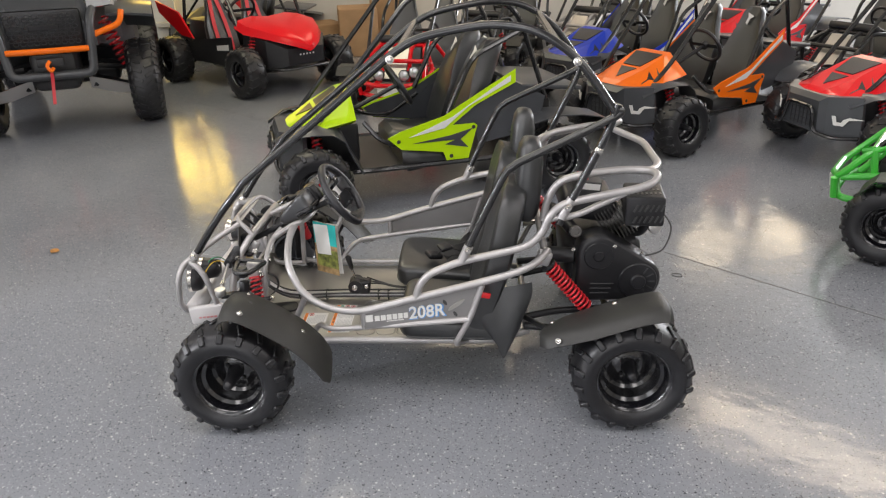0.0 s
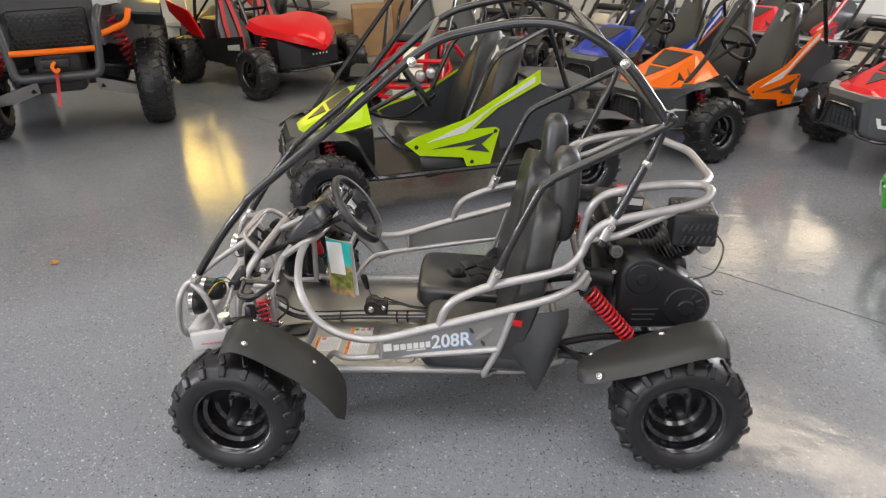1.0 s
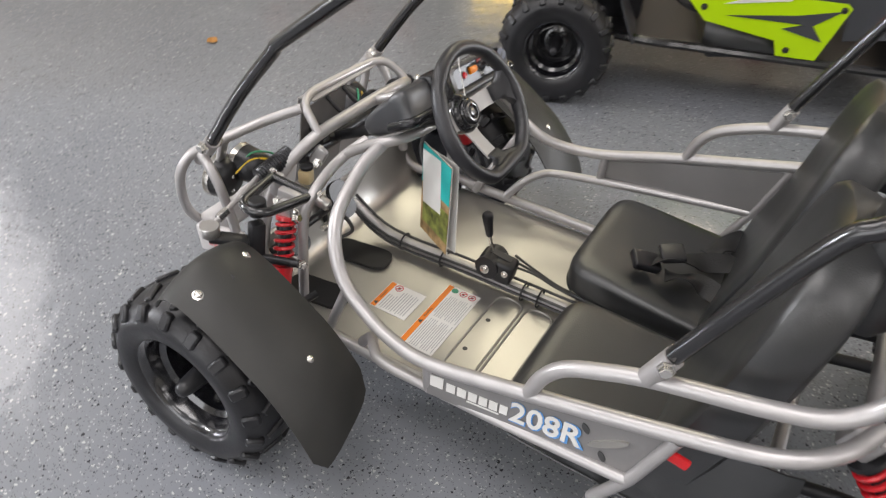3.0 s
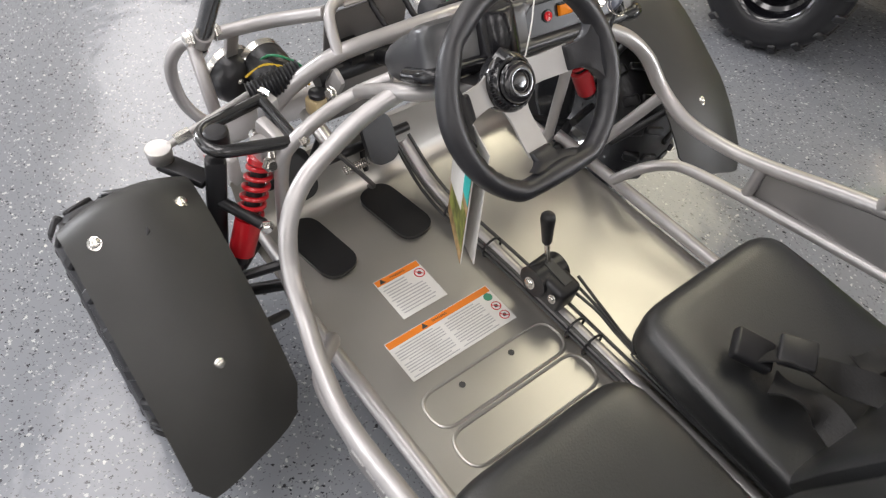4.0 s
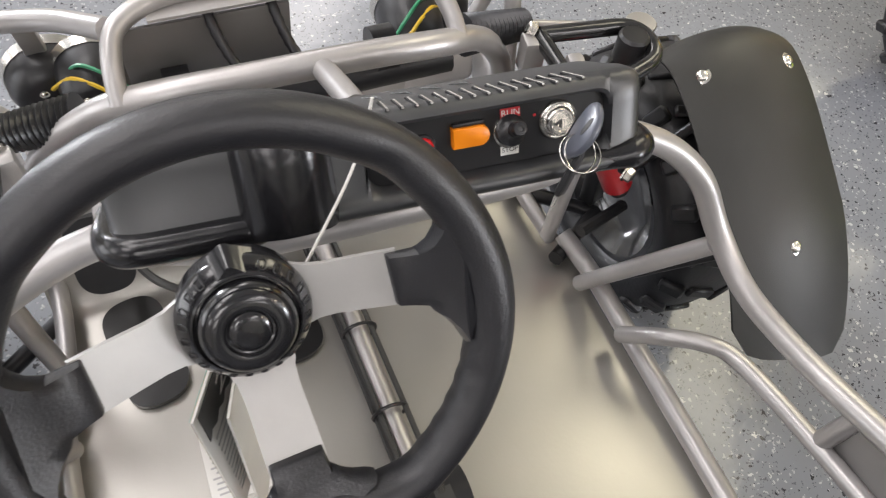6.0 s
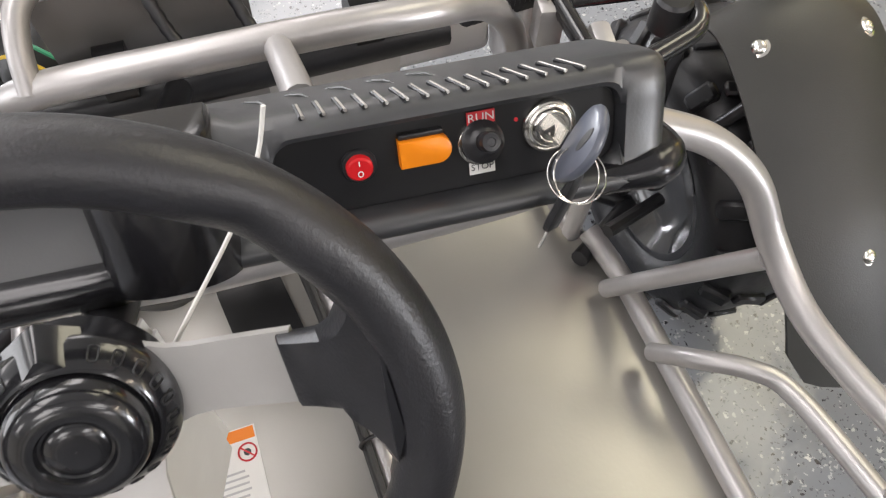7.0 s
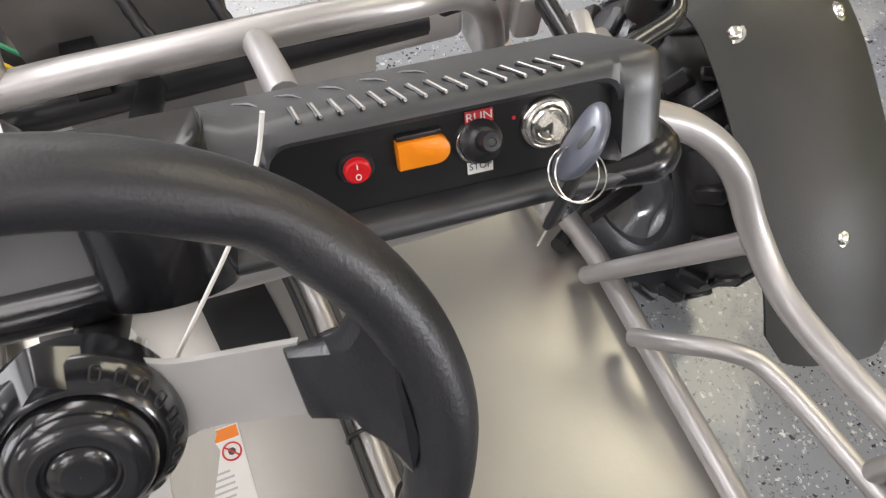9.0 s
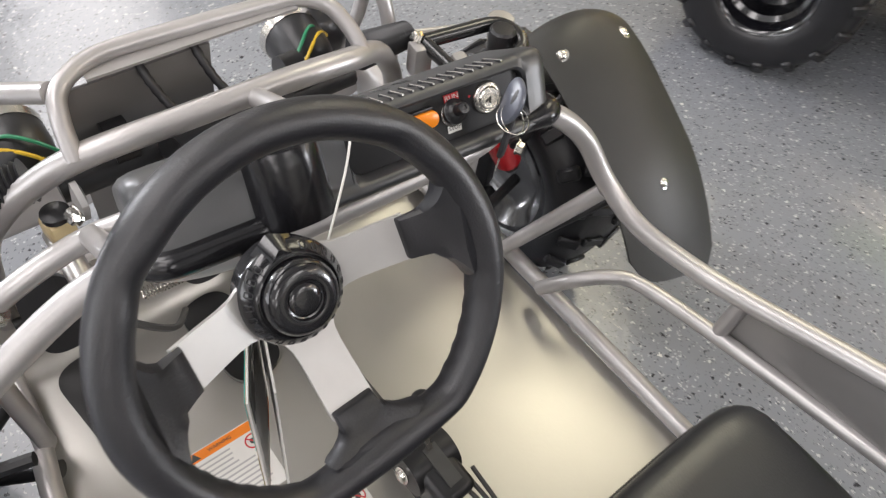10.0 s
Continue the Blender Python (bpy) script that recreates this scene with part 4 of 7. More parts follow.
for a, start, reach in ((90, 0.0776, 0.1135), (180, 0.0845, 0.1085), (270, 0.0776, 0.1135)):
    rm = wm @ Matrix.Rotation(radians(-a), 4, "Z")
    rows = []
    for u in (0, 0.12, 0.25, 0.4, 0.6, 0.8, 1.0):
        yy = 0.022 + (start + 0.004 - 0.022) * u
        w = 0.0148 + 0.0016 * u + 0.0085 * max(0.0, 1 - u * 2.6) ** 2
        rows.append([(w * q, yy, -0.034 + 0.0227 * u ** 1.2) for q in (-1, -0.9, -0.35, 0.35, 0.9, 1)])
    sp = Mesh().sheet(rows, 0.0032)
    sp.v = [tuple(rm @ Vector(p)) for p in sp.v]
    part("spoke", sp, SPOKE, sw, "satin alloy spoke")
    rings = []
    for u, w in ((0, 0.0142), (0.02, 0.0152), (0.18, 0.0154), (0.40, 0.0162), (0.60, 0.0185), (0.76, 0.0225), (0.90, 0.029), (1.0, 0.037)):
        yy, zz, t = start - 0.002 + (reach - start) * u, -0.0108 + 0.0215 * u ** 1.1, 0.0052 + 0.0045 * u
        if u == 0:
            t *= 0.6
        rings.append([rm @ Vector((w * q, yy - 0.010 * u * q * q * (u > 0.5), zz + t * e)) for q, e in ((-1, -0.4), (-1, 0.3), (-0.94, 0.85), (-0.6, 1), (0.6, 1), (0.94, 0.85), (1, 0.3), (1, -0.4), (0.9, -1), (-0.9, -1))])
    part("spoke_grip", Mesh().loft(rings), GRIP, sw, "black rubber spoke grip")
cm = wm @ Matrix.Translation((0, 0, -0.0342))
cap = Mesh().lathe([(-0.010, 0.0340), (0.004, 0.0352), (0.0075, 0.0350), (0.0095, 0.0340), (0.0165, 0.0285), (0.0172, 0.0272), (0.0150, 0.0262), (0.0155, 0.0252), (0.0215, 0.0246), (0.0250, 0.0228), (0.0268, 0.0195), (0.0276, 0.0150), (0.0272, 0.0132), (0.0250, 0.0122), (0.0247, 0.0112), (0.0262, 0.0098), (0.0266, 0.006), (0.0267, 0.0001)], cm, 64, caps=False)
part("horn_cap", cap, GLOSSCAP, sw, "glossy black centre cap")
for k in range(24):
    a = 2 * math.pi * k / 24
    if 20 < k * 15 < 340:
        q = [(0.0333, 0.052, 0.0105), (0.0333, -0.052, 0.0105), (0.0297, -0.052, 0.0154), (0.0297, 0.052, 0.0154)]
        part("cap_mark", Mesh().tube(fillet([(r_ * math.sin(a + e), r_ * math.cos(a + e), z_) for r_, e, z_ in q], 0.0012, 3, closed=True), 0.00042, 5, closed=True), SATIN, sw, at=cm)
tab = Mesh().loft([[(-0.0125, 0.0255, 0.012), (0.0125, 0.0255, 0.012), (0.0135, 0.0345, 0.004), (-0.0135, 0.0345, 0.004)], [(-0.0075, 0.0272, 0.0165), (0.0075, 0.0272, 0.0165), (0.0095, 0.0365, 0.004), (-0.0095, 0.0365, 0.004)],
                   [(-0.0010, 0.0330, 0.0175), (0.0010, 0.0330, 0.0175), (0.0012, 0.0415, 0.0055), (-0.0012, 0.0415, 0.0055)]])
tab.v = [tuple(cm @ Vector(p)) for p in tab.v]
part("pointer_tab", tab, GLOSSCAP, sw)
rod("steering_column", cm @ Vector((0, 0, -0.008)), (-0.69, -0.06, 0.51), 0.011, SATIN, kart)

# dashboard, set a few degrees round its upright axis; its section runs in the panel's own frame
dash = new("dashboard")
dash.parent = kart
YAW = Matrix.Translation((-0.4375, 0.0762, 0)) @ Matrix.Rotation(radians(-5.0), 4, "Z") @ Matrix.Translation((0, -0.0762, 0))
DX, DZ = 0.887, 0.462


def dash_point(o, h, y):
    """o: out of the switch panel, h: up the panel, y: across the kart."""
    return YAW @ Vector((DX * o - DZ * h, y, 0.690 + DZ * o + DX * h))


LIP = [(-0.052, -0.046), (-0.012, -0.0375), (0.004, -0.0375), (0.0105, -0.0362), (0.0148, -0.0332), (0.0160, -0.0298), (0.0150, -0.0266), (0.0118, -0.0243)]
TOP = [(0.0003, 0.0270), (-0.0045, 0.0268), (-0.0165, 0.0255), (-0.033, 0.0215), (-0.066, 0.0150), (-0.100, 0.0020), (-0.121, -0.0105), (-0.130, -0.0240), (-0.124, -0.0400), (-0.098, -0.0480)]
FULL = LIP + [(0.0105, -0.0230), (0.0092, -0.0200), (0.0092, 0.0080), (0.0088, 0.0150), (0.0070, 0.0210), (0.0045, 0.0250)] + TOP


def cup(e):
    """Section through the opening, its top and bottom drawn in by e near the rounded corners."""
    return LIP + [(0.0060, -0.0232 + e), (0.0, -0.0228 + e), (0.0, 0.0160 - e), (0.0070, 0.0172 - e), (0.0082, 0.0195 - e * 0.6), (0.0060, 0.0242)] + TOP


COWL = LIP + [(0.0110, -0.0225), (0.0088, -0.0200), (0.0088, 0.0130), (0.0080, 0.0220), (0.0050, 0.0285), (-0.0030, 0.0308)] + [(-0.010, 0.0310), (-0.022, 0.0295), (-0.030, 0.0262)] + TOP[3:]
rings = []
for y, k, shape in ((-0.160, 0.55, COWL), (-0.1585, 0.80, COWL), (-0.154, 0.92, COWL), (-0.146, 0.985, COWL), (-0.136, 1, COWL), (-0.105, 1, COWL), (-0.052, 1, COWL), (-0.034, 1, COWL), (-0.020, 1, FULL), (-0.0112, 1, FULL), (-0.0092, 1, cup(0.0105)), (-0.0086, 1, cup(0.0075)), (-0.0068, 1, cup(0.0042)), (-0.0042, 1, cup(0.0018)), (-0.001, 1, cup(0.0004)), (0.002, 1, cup(0)), (0.06, 1, cup(0)), (0.1405, 1, cup(0)), (0.1435, 1, cup(0.0004)), (0.1465, 1, cup(0.0018)), (0.1490, 1, cup(0.0042)), (0.1504, 1, cup(0.0075)), (0.1509, 1, cup(0.0105)), (0.1525, 1, FULL),
                    (0.158, 1, FULL), (0.165, 0.99, FULL), (0.1705, 0.965, FULL), (0.1745, 0.90, FULL), (0.1765, 0.78, FULL), (0.177, 0.5, FULL)):
    rings.append([dash_point(-0.040 + (o + 0.040) * (k if j >= len(LIP) else min(1, k + 0.02)), -0.006 + (h + 0.006) * k, y) for j, (o, h) in enumerate(shape)])
body = part("dash_moulding", Mesh().loft(rings), DASHBLACK, dash, "black moulded plastic dashboard")
# rounded lip wrapping the right-hand end, and the fat roll under the meter cowl
roll = [dash_point(0.0075, -0.0300, 0.142), dash_point(0.0078, -0.0296, 0.160), dash_point(0.006, -0.0290, 0.172), dash_point(-0.001, -0.0285, 0.1795), dash_point(-0.014, -0.0280, 0.182), dash_point(-0.050, -0.0290, 0.182)]
part("dash_lip", Mesh().tube(glide(roll, 5), 0.0108, 14, taper=[0.72, 0.72, 0.74, 0.76, 0.8, 0.85, 0.9, 0.95] + [1.0] * 17 + [0.8]), DASHGLOSS, dash, "rounded glossy lip of the dashboard")
roll = [dash_point(-0.045, -0.0300, -0.163), dash_point(-0.014, -0.0290, -0.163), dash_point(0.001, -0.0292, -0.159), dash_point(0.008, -0.0296, -0.150), dash_point(0.0095, -0.0300, -0.136), dash_point(0.0100, -0.0300, -0.110), dash_point(0.0105, -0.0300, -0.084), dash_point(0.004, -0.0300, -0.074)]
part("dash_lip", Mesh().tube(glide(roll, 5), 0.0104, 14), DASHGLOSS, dash, "rounded glossy lip of the dashboard")
col = []
for h, g, reach in ((-0.036, 0.97, 0.036), (-0.030, 1.0, 0.036), (0.018, 0.98, 0.034), (0.030, 0.97, 0.033), (0.0335, 0.95, 0.032), (0.0350, 0.90, 0.030)):
    col.append([dash_point(-0.004 + reach * g * (max(0.0, math.cos(a)) ** 0.62), h + 0.012 * max(0.0, math.cos(a)) * (h < 0) - 0.006 * max(0.0, math.cos(a)), -0.058 + 0.0295 * g * math.sin(a)) if math.cos(a) > 0 else dash_point(-0.012, h, -0.058 + 0.0295 * g * math.sin(a)) for a in [2 * math.pi * q / 32 for q in range(32)]])
part("column_cover", Mesh().loft(col), DASHGLOSS, dash, "rounded black steering column cover")
pn = (YAW.to_3x3() @ Vector((DX, 0, DZ))).normalized()
pl = YAW.to_3x3() @ Vector((0, 1, 0))
pu = pn.cross(pl)


def on_panel(y, up, out=0.0):
    """A frame on the switch panel: local x to the kart's right, y up the panel, z out of it."""
    o = dash_point(0.0012 + out, up, y)
    return Matrix(((pl.x, pu.x, pn.x, o.x), (pl.y, pu.y, pn.y, o.y), (pl.z, pu.z, pn.z, o.z), (0, 0, 0, 1)))


outline = [(p.x, p.y) for p in fillet([(-0.0085, -0.0226, 0), (0.1503, -0.0226, 0), (0.1503, 0.0158, 0), (-0.0085, 0.0158, 0)], 0.0125, 7, closed=True)]
part("switch_panel", Mesh().prism(outline, on_panel(0, 0, -0.0004), 0.001), PANELBLACK, dash, "flat black switch panel")
m = on_panel(0.0277, -0.0012)
part("switch_ring", Mesh().lathe([(0, 0.0082), (0.0012, 0.0081), (0.0020, 0.0074), (0.0020, 0.0064)], m, 32), PLASTIC, dash)
rk = part("rocker_switch", Mesh().lathe([(0.001, 0.0063), (0.0036, 0.0060), (0.0044, 0.0050), (0.0038, 0.0001)], m @ Matrix.Rotation(radians(8), 4, "X"), 32), REDROCKER, dash, "round red rocker switch marked with one and nought")
part("rocker_mark", Mesh().box(m @ pose(0, 0.0027, 0.0047), 0.0005, 0.0028, 0.0004), WHITE, rk, smooth=False)
part("rocker_mark", Mesh().tube([m @ Vector((0.0011 * math.cos(a), -0.0026 + 0.0013 * math.sin(a), 0.0045)) for a in [math.pi * k / 8 for k in range(16)]], 0.00028, 5, closed=True), WHITE, rk)
m = on_panel(0.0580, 0.0013)
oc = [(-0.0122, -0.0066), (0.0055, -0.0066)] + [(0.0055 + 0.0066 * math.sin(a), -0.0066 * math.cos(a)) for a in [math.pi * k / 10 for k in range(1, 10)]] + [(0.0055, 0.0066), (-0.0122, 0.0066)]
rings = [[m @ Vector((x * g, y * g, z)) for x, y in oc] for z, g in ((0, 1), (0.0042, 1), (0.0054, 0.965), (0.0058, 0.90))]
part("orange_rocker", Mesh().loft(rings), ORANGE, dash, "orange plastic horn rocker")
part("rocker_hood", Mesh().box(m @ pose(-0.0015, 0.0078, 0.0016), 0.0205, 0.0026, 0.0040, 0.0008), PLASTIC, dash)
m = on_panel(0.0842, -0.0010)
part("toggle_base", Mesh().lathe([(0, 0.0108), (0.0018, 0.0108), (0.0024, 0.0100)], m, 28), CHROME, dash)
boot = Mesh().lathe([(0.0018, 0.0100), (0.0062, 0.0100), (0.0070, 0.0086), (0.0085, 0.0076), (0.0098, 0.0058), (0.0105, 0.0046), (0.0135, 0.0042), (0.0160, 0.0046), (0.0195, 0.0048), (0.0212, 0.0040), (0.0215, 0.0020), (0.0208, 0.0018), (0.0208, 0.0001)], m @ Matrix.Rotation(radians(-22), 4, "X"), 24, caps=False)
part("toggle_boot", boot, PLASTIC, dash, "black rubber-booted toggle switch")
rl = part("run_label", Mesh().box(on_panel(0.0850, 0.0112, 0.0010), 0.0132, 0.0062, 0.0005), REDINK, dash, "red label reading RUN", smooth=False)
lettering("print", "RUN", 0.0056, on_panel(0.0850, 0.0113, 0.0016), WHITE, rl, 0.0001, wide=1.1)
sl = part("stop_label", Mesh().box(on_panel(0.0842, -0.0136, 0.0010), 0.0124, 0.0060, 0.0005), WHITE, dash, "white label reading STOP", smooth=False)
lettering("print", "STOP", 0.0046, on_panel(0.0842, -0.0130, 0.0016), INK, sl, 0.0001)
part("panel_dot", Mesh().lathe([(0, 0.0011), (0.0006, 0.0009)], on_panel(0.1018, 0.0065), 12), REDINK, dash)
m = on_panel(0.1174, 0.0012)
lk = part("ignition_lock", Mesh().lathe([(0, 0.0132), (0.0016, 0.0132), (0.0030, 0.0124), (0.0036, 0.0114), (0.0030, 0.0106), (0.0034, 0.0096), (0.0050, 0.0090), (0.0060, 0.0080), (0.0060, 0.0066), (0.0052, 0.0062), (0.0052, 0.0001)], m, 40, caps=False), CHROME, dash, "chrome ignition lock")
part("key_slot", Mesh().box(m @ pose(0, 0, 0.0054, 0, 0, 25), 0.0080, 0.0016, 0.0008), INK, lk, smooth=False)
key = new("ignition_key")
key.parent = kart
part("blade", Mesh().box(m @ pose(0.001, 0.0, 0.0110, 0, 0, 56), 0.0075, 0.0014, 0.0150), CHROME, key, smooth=False)
bow = []
for z, g in ((-0.0030, 0.82), (-0.0024, 0.94), (-0.0008, 1.0), (0.0008, 1.0), (0.0024, 0.94), (0.0030, 0.82)):
    bow.append([(g * (0.0192 * math.cos(a)), g * (0.0112 * math.sin(a) - 0.0018 * math.cos(2 * a)), z) for a in [2 * math.pi * k / 36 for k in range(36)]])
km = m @ Matrix(((0.58, 0, 0.81, 0.0040), (0.81, 0, -0.58, 0.0005), (0, 1, 0, 0.0285), (0, 0, 0, 1)))
part("bow", Mesh().loft([[km @ Vector(p) for p in r_] for r_ in bow]), mat("blue_grey_key_plastic", (0.085, 0.093, 0.118), 0.30, spec=0.6), key, "grey plastic key head")
part("key_eye", Mesh().prism([(0.0045 + 0.0062 * math.cos(a), 0.0040 + 0.0021 * math.sin(a)) for a in [2 * math.pi * k / 18 for k in range(18)]], km @ Matrix.Rotation(radians(10), 4, "Z"), 0.0066), INK, key)
rc = km @ Vector((-0.0120, 0.0010, 0.0))
for tl, sway, rr in ((18, 0, 0.0132), (40, 22, 0.0122)):
    rmx = Matrix.Translation(rc + Vector((0.003, 0.004, -0.002))) @ Matrix.Rotation(radians(sway), 4, "Z") @ Matrix.Rotation(radians(tl), 4, "Y")
    part("key_ring", Mesh().tube([rmx @ Vector((rr * math.cos(a), rr * math.sin(a), 0)) for a in [2 * math.pi * k / 40 for k in range(40)]], 0.00042, 6, closed=True), CHROME, key, "thin steel key ring")
sp, e2 = dash_point(0.030, -0.0100, 0.1212), dash_point(0.022, -0.0420, 0.1093)
ax = axis(sp, e2 - sp, (1, 0.6, 0.3))
reach = (e2 - sp).length
fl = Mesh().loft([[ax @ Vector((w * cx_, t_ * cy_, reach * z_)) for cx_, cy_ in ((-1, -0.6), (-0.7, -1), (0.7, -1), (1, -0.6), (1, 0.6), (0.7, 1), (-0.7, 1), (-1, 0.6))] for z_, w, t_ in ((0, 0.0028, 0.0012), (0.12, 0.0040, 0.0022), (0.84, 0.0050, 0.0025), (0.96, 0.0048, 0.0022), (1.0, 0.0036, 0.0012))])
part("spare_key", fl, PLASTIC, key, "black spare key head")
part("spare_blade", Mesh().box(axis(e2 + (e2 - sp) * 0.17, e2 - sp, (1, 0.6, 0.3)), 0.0022, 0.0010, 0.012), CHROME, key, smooth=False)
for k in range(15):
    y = 0.0069 + 0.0090 * k
    a, b = dash_point(0.0045, 0.0262, y), dash_point(-0.0090, 0.0272, y - 0.0016 - 0.00048 * k)
    slot = part("vent_slot", Mesh().tube([a, b], 0.0011, 8), PANELBLACK, dash)
    # highlight along the black slot edge, put in as a pale strip
    part("slot_lip", Mesh().tube([a + Vector((0.0004, 0.0008, 0.0006)), b + Vector((0.0004, 0.0008, 0.0006))], 0.00085, 6), ALLOY, slot)
for k in range(7):
    y = -0.050 + 0.0200 * k
    part("rib", Mesh().tube([dash_point(-0.030, 0.0215, y + 0.004), dash_point(-0.038, 0.0208, y), dash_point(-0.047, 0.0185, y - 0.006), dash_point(-0.052, 0.0165, y - 0.011)], 0.0013, 8, taper=[0.3, 1.0, 1.0, 0.3]), FENDER, dash)
part("cable_tie", Mesh().tube(glide([(-0.437, -0.006, 0.744), (-0.4295, -0.0135, 0.725), (-0.412, -0.030, 0.709), (-0.385, -0.061, 0.688), (-0.372, -0.078, 0.672)], 4), 0.0010, 6), WHITE, kart, "white cable tie holding the tag")

# shifter, tunnel tube, cables, pedals
tube("tunnel_tube", [(-0.70, 0.0, 0.30), (-0.62, 0.018, 0.226), (0.25, 0.03, 0.22)], R1)
for dy, dz in ((-0.016, 0.012), (-0.02, 0.0), (0.014, 0.013)):
    part("control_cable", Mesh().tube(glide([(-0.70, dy, 0.31), (-0.60, 0.018 + dy, 0.226 + dz), (-0.38, 0.025 + dy, 0.224 + dz), (-0.2, 0.028 + dy, 0.222 + dz), (0.2, 0.03 + dy, 0.222 + dz)]), 0.0035, 6), INK, kart, "black control cable")
for k in range(3):
    part("control_cable", Mesh().tube(glide([(-0.29, 0.045 + 0.008 * k, 0.262 + 0.01 * k), (-0.23, 0.055 + 0.006 * k, 0.255), (-0.15, 0.06 + 0.004 * k, 0.235), (0.1, 0.06, 0.222)]), 0.003, 6), INK, kart)
for x in (-0.56, -0.45, -0.24, -0.20):
    part("zip_tie", Mesh().tube([(x, 0.02 + 0.021 * math.cos(a), 0.226 + 0.021 * math.sin(a)) for a in [math.pi * k / 8 for k in range(16)]], 0.0022, 6, closed=True), PLASTIC, kart)
shifter = new("gear_shifter")
shifter.parent = kart
part("gate", Mesh().box(pose(-0.315, 0.028, 0.262, 0, 8, 4), 0.085, 0.05, 0.055, 0.010, 3), PLASTIC, shifter, "black plastic shifter gate")
part("gate_cheek", Mesh().lathe([(-0.03, 0.028), (0.03, 0.028)], axis((-0.33, 0.028, 0.268), (0, 1, 0)), 24), PLASTIC, shifter)
part("gate_slot", Mesh().box(pose(-0.31, 0.032, 0.291, 0, 12, 4), 0.05, 0.018, 0.004), INK, shifter, smooth=False)
dome((-0.332, -0.004, 0.266), (0, -1, 0.2), 0.011, shifter)
dome((-0.285, 0.0, 0.27), (0, -1, 0.2), 0.008, shifter)
rod("lever", (-0.328, 0.03, 0.28), (-0.346, 0.027, 0.345), 0.0045, CHROME, shifter)
part("knob", Mesh().lathe([(0, 0.006), (0.004, 0.0085), (0.03, 0.0105), (0.05, 0.0125), (0.058, 0.011), (0.063, 0.005)], axis((-0.343, 0.027, 0.335), (-0.2, -0.02, 1)), 20), PLASTIC, shifter, "black shift knob")
for y, x in ((-0.224, -0.631), (-0.062, -0.63)):
    st = [(p.x, p.y) for p in fillet([(-0.075, -0.036, 0), (0.075, -0.036, 0), (0.075, 0.036, 0), (-0.075, 0.036, 0)], 0.034, 8, closed=True)]
    mt = Mesh().prism(st, pose(x, y, 0.2095, 0, 0, 8), 0.008)
    ped = part("foot_pad", mt, PANELBLACK, kart, "oval black rubber foot pad")
for y in (-0.228, -0.062):
    st = [(p.x, p.y) for p in fillet([(-0.045, -0.03, 0), (0.045, -0.03, 0), (0.045, 0.03, 0), (-0.045, 0.03, 0)], 0.028, 8, closed=True)]
    ped = part("pedal", Mesh().prism(st, axis((-0.685, y, 0.345), (0.85, 0, 0.53), (0, 1, 0)), 0.012), PLASTIC, kart, "oval black rubber pedal")
    part("pedal_arm", Mesh().tube(glide([(-0.692, y, 0.34), (-0.735, y, 0.30), (-0.73, y, 0.235)]), 0.007, 8), SATIN, ped)
# brake cylinder, pedal spring and clutter ahead of the pan
BEIGE = mat("beige_fluid_bottle", (0.55, 0.43, 0.24), 0.35, var=0.1, scale=40)
mc = new("brake_cylinder")
mc.parent = kart
part("fluid_bottle", Mesh().box(pose(-0.676, -0.186, 0.478, 0, 0, 12), 0.028, 0.026, 0.032, 0.006, 2), BEIGE, mc, "beige brake fluid bottle")
part("bottle_cap", Mesh().lathe([(0, 0.014), (0.006, 0.014), (0.008, 0.011)], pose(-0.674, -0.184, 0.497), 18), PLASTIC, mc)
part("cylinder", Mesh().lathe([(-0.04, 0.013), (0.045, 0.013), (0.05, 0.009)], axis((-0.664, -0.19, 0.438), (1, 0, -0.2)), 14), ALLOY, mc)
part("rack_clamp", Mesh().lathe([(-0.012, 0.024), (0.012, 0.024)], axis((-0.712, -0.10, 0.521), (0, 1, 0)), 20), SATIN, kart)
part("rack_clamp", Mesh().lathe([(-0.012, 0.024), (0.012, 0.024)], axis((-0.712, 0.10, 0.521), (0, 1, 0)), 20), SATIN, kart)
part("bracket_lug", Mesh().box(pose(-0.660, -0.161, 0.518, 0, 30, 0), 0.030, 0.010, 0.055, 0.008, 2), SILVER, kart)
bolt((-0.658, -0.168, 0.505), (0.3, -1, 0.4), 0.009, kart)
coil = [Vector((-0.682, -0.138 + 0.048 * a / (2 * math.pi * 11), 0.308)) + Vector((0.0075 * math.cos(a), 0, 0.0075 * math.sin(a))) for a in [2 * math.pi * i / 10 for i in range(111)]]
part("return_spring", Mesh().tube(coil, 0.0012, 5), CHROME, kart, "zinc pedal return spring")
rod("pedal_shaft", (-0.712, -0.27, 0.318), (-0.712, 0.02, 0.318), 0.009, SATIN, kart)
rod("pedal_link", (-0.693, -0.20, 0.340), (-0.663, -0.19, 0.433), 0.005, SATIN, kart)
part("brake_hose", Mesh().tube(glide([(-0.618, -0.19, 0.427), (-0.592, -0.17, 0.400), (-0.603, -0.13, 0.335), (-0.66, -0.10, 0.27)]), 0.0042, 6), INK, kart)
